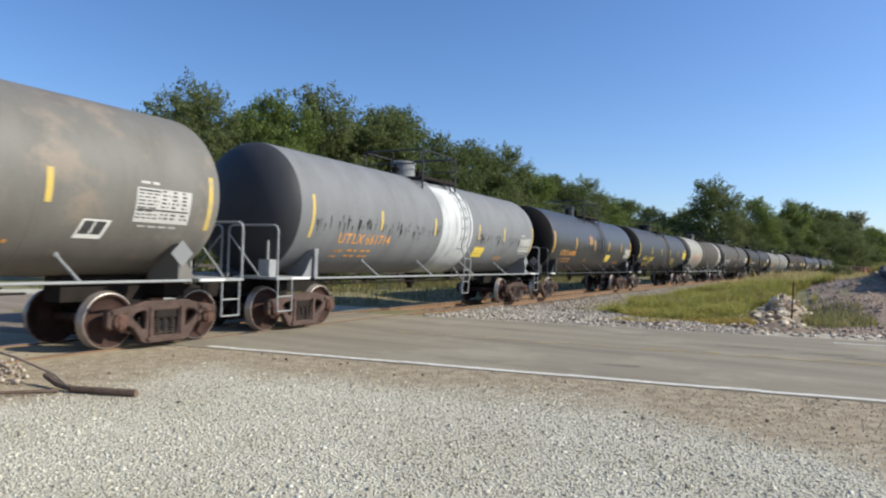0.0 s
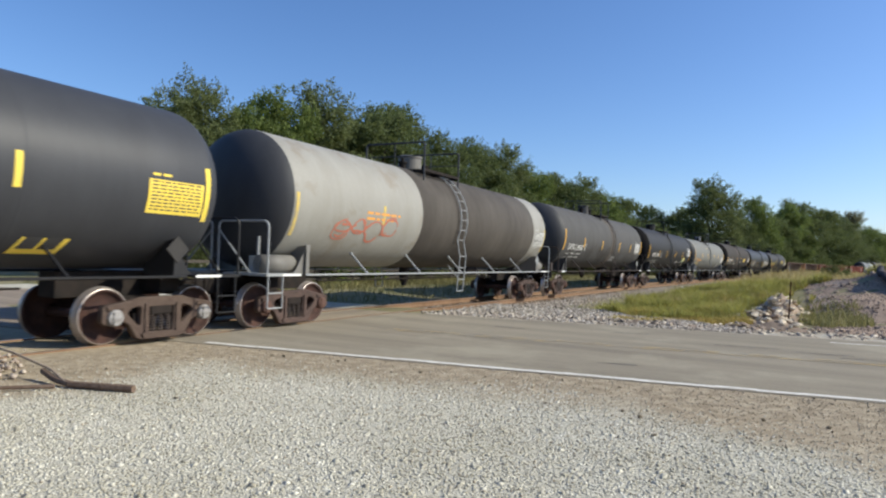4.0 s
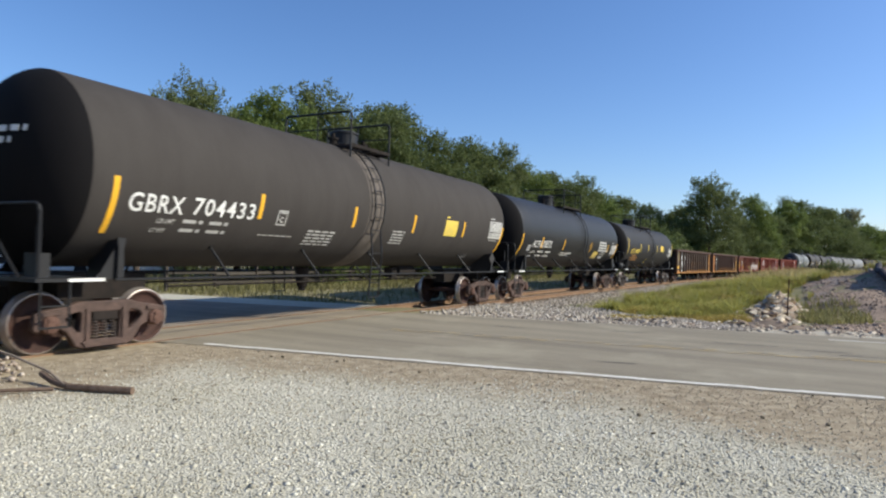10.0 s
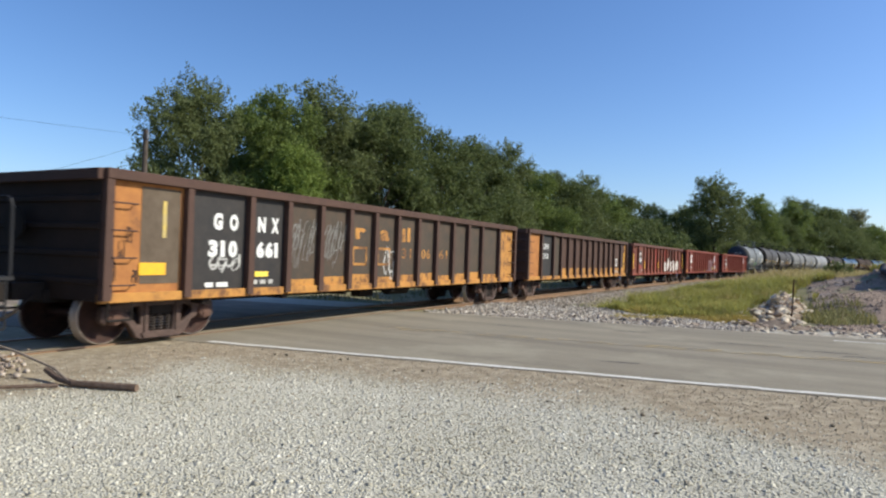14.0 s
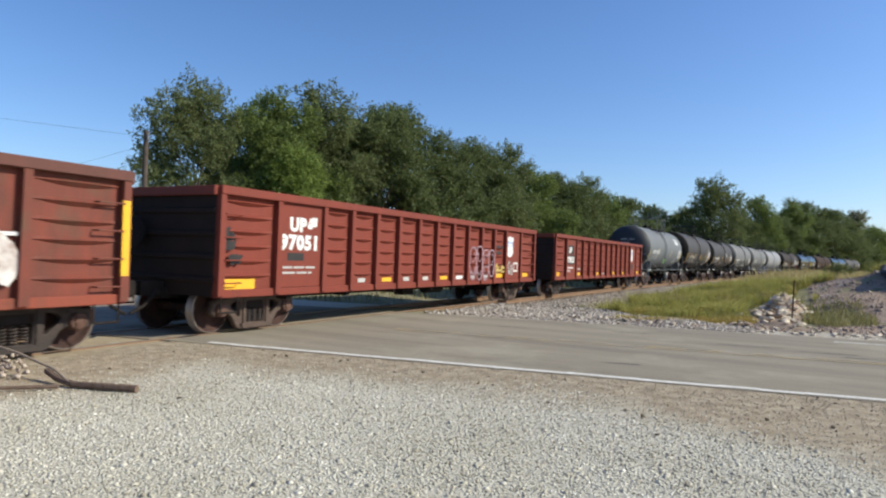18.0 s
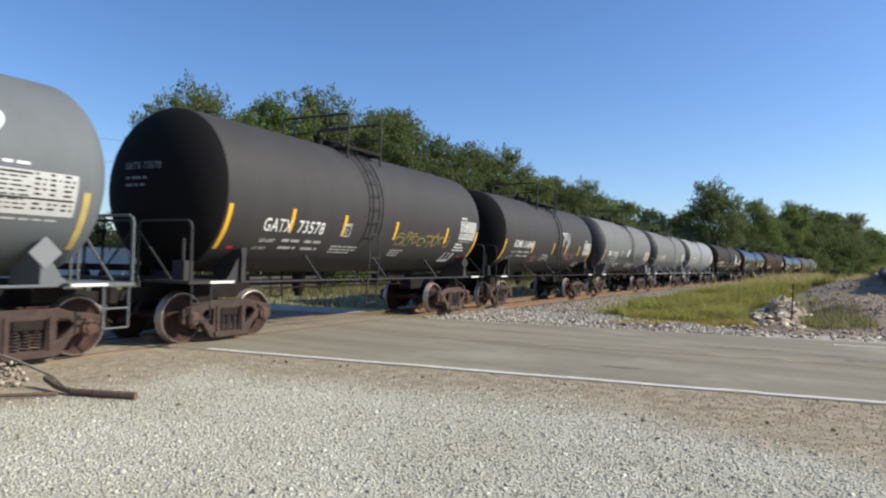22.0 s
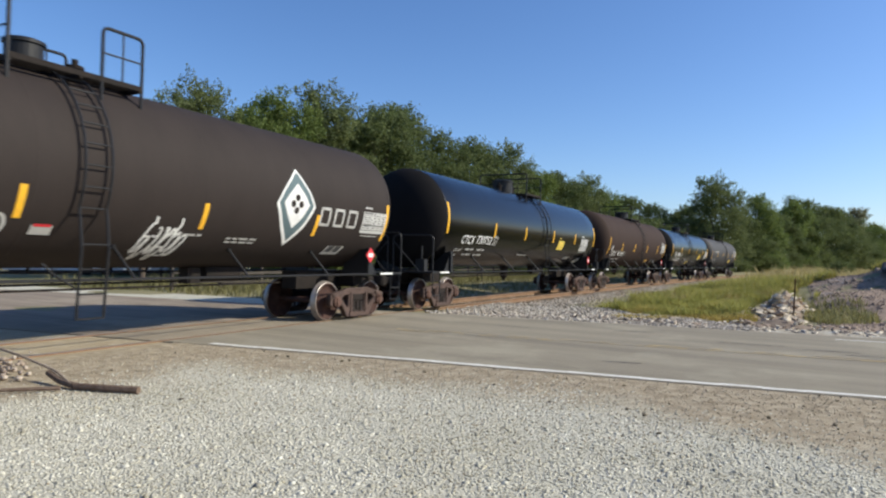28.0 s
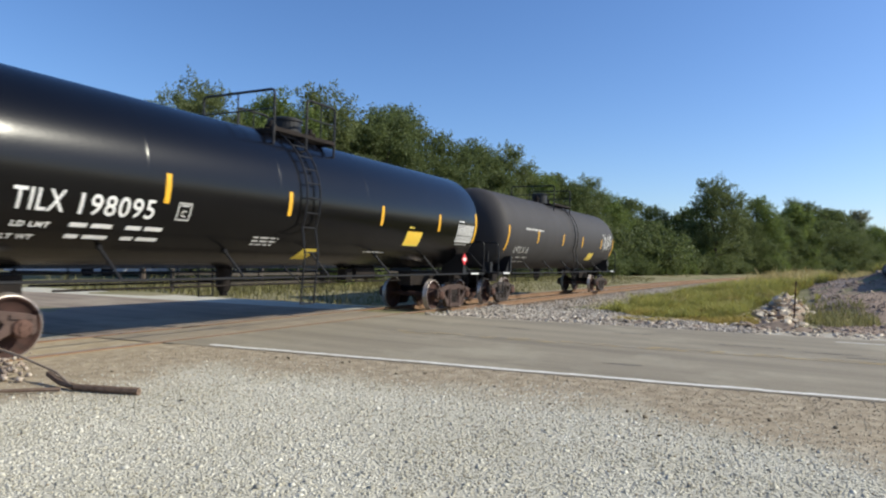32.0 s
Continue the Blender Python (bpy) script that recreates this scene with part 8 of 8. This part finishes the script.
post = tagged(empty("fence_post", pose(0.22, 22.6, 0, 1.0, 1.5, 0)), "rusty steel fence post standing among rocks", "post")
bm = bmesh.new()
box(bm, -0.022, 0.022, -0.006, 0.006, -0.3, 1.20)
box(bm, -0.006, 0.006, -0.006, 0.04, -0.3, 1.20)
for k in range(10):
    box(bm, -0.012, 0.012, -0.014, -0.006, 0.3 + 0.1 * k, 0.34 + 0.1 * k)
part("shaft", bm, mat("rusty_post", (0.09, 0.05, 0.035), 0.9, 0.2, (0.15, 0.08, 0.05), 8, 0.8), post)

# a length of bent dark pipe on the far mound
pipe_thing = tagged(empty("bent_pipe"), "bent black pipe lying on a gravel mound", "pipe")
bm = bmesh.new()
pts = []
for k in range(9):
    u = k / 8
    x, y = 3.35 + 1.6 * (u - 0.35) ** 2 + 0.2 * u, 31.5 - 5.0 * u
    pts.append((x, y, land(x, y) + 0.16))
pipe(bm, pts, 0.13, 10)
part("tube", bm, mat("dark_pipe", (0.03, 0.025, 0.028), 0.7), pipe_thing)
plant(BUSHES, 1, 4.35, 70.0, 1.65, 2.6, "bush", "dark bush standing beside the curving line", "bush", "", 0.75)


# ---- branches by the track ----
M_STICK = mat("dead_wood", (0.13, 0.085, 0.06), 0.9, 0, (0.22, 0.16, 0.12), 12, 0.8, (1, 1, 1), 0.4, 40)
M_STICKPALE = mat("bleached_wood", (0.40, 0.32, 0.24), 0.9, 0, (0.25, 0.19, 0.14), 12, 0.8)
M_TIMBER = mat("old_dark_timber", (0.10, 0.06, 0.045), 0.9, 0, (0.17, 0.11, 0.08), 6, 0.8, (1, 1, 1), 0.4, 30)


def branch(label, pts, r0, r1, material):
    ob = tagged(empty("branch"), label, "branch", "dead branches on the gravel")
    bm = bmesh.new()
    n = len(pts) - 1
    for k, (a, b) in enumerate(zip(pts, pts[1:])):
        rod(bm, a, b, r0 + (r1 - r0) * k / n, 8, r0 + (r1 - r0) * (k + 1) / n)
    part("wood", bm, material, ob)
    return ob


branch("broken dead branch lying on pale gravel", [(-7.72, 4.66, 0.10), (-7.40, 4.60, 0.05), (-7.08, 4.58, 0.03), (-6.70, 4.70, 0.03), (-6.34, 4.84, 0.025)], 0.035, 0.045, M_STICK)
branch("thin bent dead branch lying on pale gravel", [(-8.3, 3.55, 0.02), (-7.5, 4.0, 0.03), (-7.1, 4.42, 0.03)], 0.016, 0.024, M_STICK)
branch("thin bleached branch propped on rubble", [(-9.35, 4.62, 0.36), (-8.4, 4.7, 0.24), (-7.6, 4.68, 0.13), (-7.12, 4.56, 0.05)], 0.02, 0.012, M_STICKPALE)
timber = tagged(empty("timber", pose(-9.2, 4.55, 0.07, 0, 4, -12)), "old dark timber lying in the rubble", "timber")
bm = bmesh.new()
box(bm, -0.8, 0.75, -0.09, 0.09, -0.07, 0.07, bevel=0.015)
part("beam", bm, M_TIMBER, timber)
n = 170
M_PINK = island_mat("pinkish_rubble", (0.22, 0.17, 0.135), (0.50, 0.42, 0.34), 0.9, tint=(0.36, 0.29, 0.23))
px, py = rng.normal(-8.9, 0.5, n), rng.normal(4.35, 0.36, n)
keep = px < -8.0
stones("rubble_heap", np.stack([px[keep], py[keep], 0.02 + 0.10 * np.exp(-((px[keep] + 8.9) ** 2) * 2) * rng.random(int(keep.sum()))], 1), rng.uniform(0.03, 0.09, int(keep.sum())), M_PINK, "pinkish rubble beside the track", "rubble", seed=80)
n = 60
px = rng.uniform(-8.5, 7, n)
py = ROAD_C[1] + (px - ROAD_C[0]) * ROAD_SLOPE + NEAR - np.abs(rng.normal(0.2, 1.5, n))
M_LITTER = island_mat("leaf_litter", (0.08, 0.065, 0.045), (0.2, 0.16, 0.11), 0.9)
stones("leaf_litter", np.stack([px, py, np.full(n, 0.0)], 1), rng.uniform(0.02, 0.055, n), M_LITTER, "dead leaves and bark bits on the shoulder", "litter", 0.3, seed=81)

# cracks and tar seams in the road
M_TAR = mat("tar_seam", (0.07, 0.065, 0.06), 0.7)
rt = random.Random(19)
bm = bmesh.new()
for x0, off, ln_ in ((1.0, 0.55, 1.6), (2.3, -1.2, 2.4), (-1.2, 1.4, 1.1), (-3.5, 2.5, 0.8), (0.3, 1.0, 0.9), (4.0, -2.2, 3.0), (-6.0, 2.0, 0.7), (3.4, 0.9, 1.2), (-2.6, -2.4, 0.6)):
    x, o = x0, off
    while x < x0 + ln_:
        e = x + 0.12
        o2 = o + rt.uniform(-0.02, 0.02)
        w = rt.uniform(0.012, 0.035)
        bm.faces.new([bm.verts.new((a, road_y(a, b), -0.002)) for a, b in ((x, o - w), (e, o2 - w), (e, o2 + w), (x, o + w))])
        x, o = e, o2
tagged(part("road_cracks", bm, M_TAR), "dark tar-filled cracks in the asphalt", "road marking", kind="structure")

# ---- behind the track: fence, trailer, pole and wires ----
M_FENCE = mat("dark_fence_wood", (0.05, 0.045, 0.04), 0.85, 0, (0.09, 0.075, 0.06), 6, 0.8, vary=0.2)
fence = tagged(empty("fence"), "dark wooden post-and-rail fence behind the road", "fence")
bm = bmesh.new()
box(bm, -0.06, 0.06, -0.06, 0.06, -0.3, 1.25, bevel=0.008)
fp = bpy.data.meshes.new("fence_post")
bm.to_mesh(fp)
bm.free()
bm = bmesh.new()
box(bm, 0.06, 0.10, -0.02, 2.42, -0.06, 0.06)
fr = bpy.data.meshes.new("fence_rail")
bm.to_mesh(fr)
bm.free()
for m in (fp, fr):
    m.materials.append(M_FENCE)
for k in range(20):
    x, y = -20.6 - 0.02 * k, 17.0 + 2.4 * k
    z = land(x, y)
    shared("post", fp, fence, pose(x, y, z))
    for zz in (0.35, 0.72, 1.1):
        shared("rail", fr, fence, pose(x, y, z + zz))

trailer = tagged(empty("trailer", pose(-36.2, 24.5, land(-36.2, 24.5), 0, 0, 56)), "low white trailer with a dark band parked behind the road", "trailer")
M_TRAILER = mat("white_trailer_paint", (0.78, 0.78, 0.77), 0.5, 0, (0.66, 0.66, 0.65), 1.5, 0.6)
bm = bmesh.new()
box(bm, -4.5, 4.5, -1.2, 1.2, 0.28, 1.92, bevel=0.03)
part("body", bm, M_TRAILER, trailer)
bm = bmesh.new()
box(bm, -4.45, 4.45, -1.215, 1.215, 0.62, 1.0)
part("band", bm, M_UNDER, trailer, "dark side band")
bm = bmesh.new()
box(bm, -4.3, 4.3, -0.5, 0.5, 0.14, 0.28)
part("chassis", bm, M_UNDER, trailer)
for x in (-0.5, 0.5):
    for sd in (-1, 1):
        bm = bmesh.new()
        rod(bm, (x, sd * 0.95, 0.33), (x, sd * 1.24, 0.33), 0.33, 18)
        part("wheel", bm, M_UNDER, trailer)

pole = tagged(empty("utility_pole", pose(-24.4, 18.6, land(-24.4, 18.6))), "weathered wooden utility pole with wires", "utility pole")
M_POLE = mat("pole_wood", (0.07, 0.055, 0.045), 0.9, 0, (0.12, 0.095, 0.075), 5, 0.8)
bm = bmesh.new()
rod(bm, (0, 0, -0.5), (0, 0, 6.6), 0.14, 10, 0.10)
part("mast", bm, M_POLE, pole)
bm = bmesh.new()
rod(bm, (0.12, 0, 6.2), (0.12, 0, 6.45), 0.05, 8)
part("insulator", bm, M_PLACARD, pole)
for z0, end in ((6.35, (-46.0, -4.8, 9.3)), (6.0, (-45.6, 16.6, 3.6))):
    bm = bmesh.new()
    a, b = Vector((0.0, 0, z0)), Vector(end) - Vector((-24.4, 18.6, 0))
    pts = [a.lerp(b, k / 10) - Vector((0, 0, 0.5 * math.sin(math.pi * k / 10))) for k in range(11)]
    pipe(bm, pts, 0.005, 5)
    part("wire", bm, M_UNDER, pole)


# ---- what moves ----
def motions():
    spin = 1 / 0.457
    for car, s, half in trains:
        walk(car, [(t, car_pose(s - travelled(t), half)) for t in range(33)])
    for w, dy, y, s in wheelsets:
        rows = []
        seat = Matrix.Translation((0, dy, 0.457))
        place = s + y + dy
        for k in range(0, 961):
            t = k / 30
            at = place - travelled(t)
            if -14 < at < 27 or k in (0, 960):
                a = (place - min(max(at, -14), 27)) * spin
                rows.append((t, seat @ Matrix.Rotation(a, 4, "X")))
        walk(w, rows)


motions()
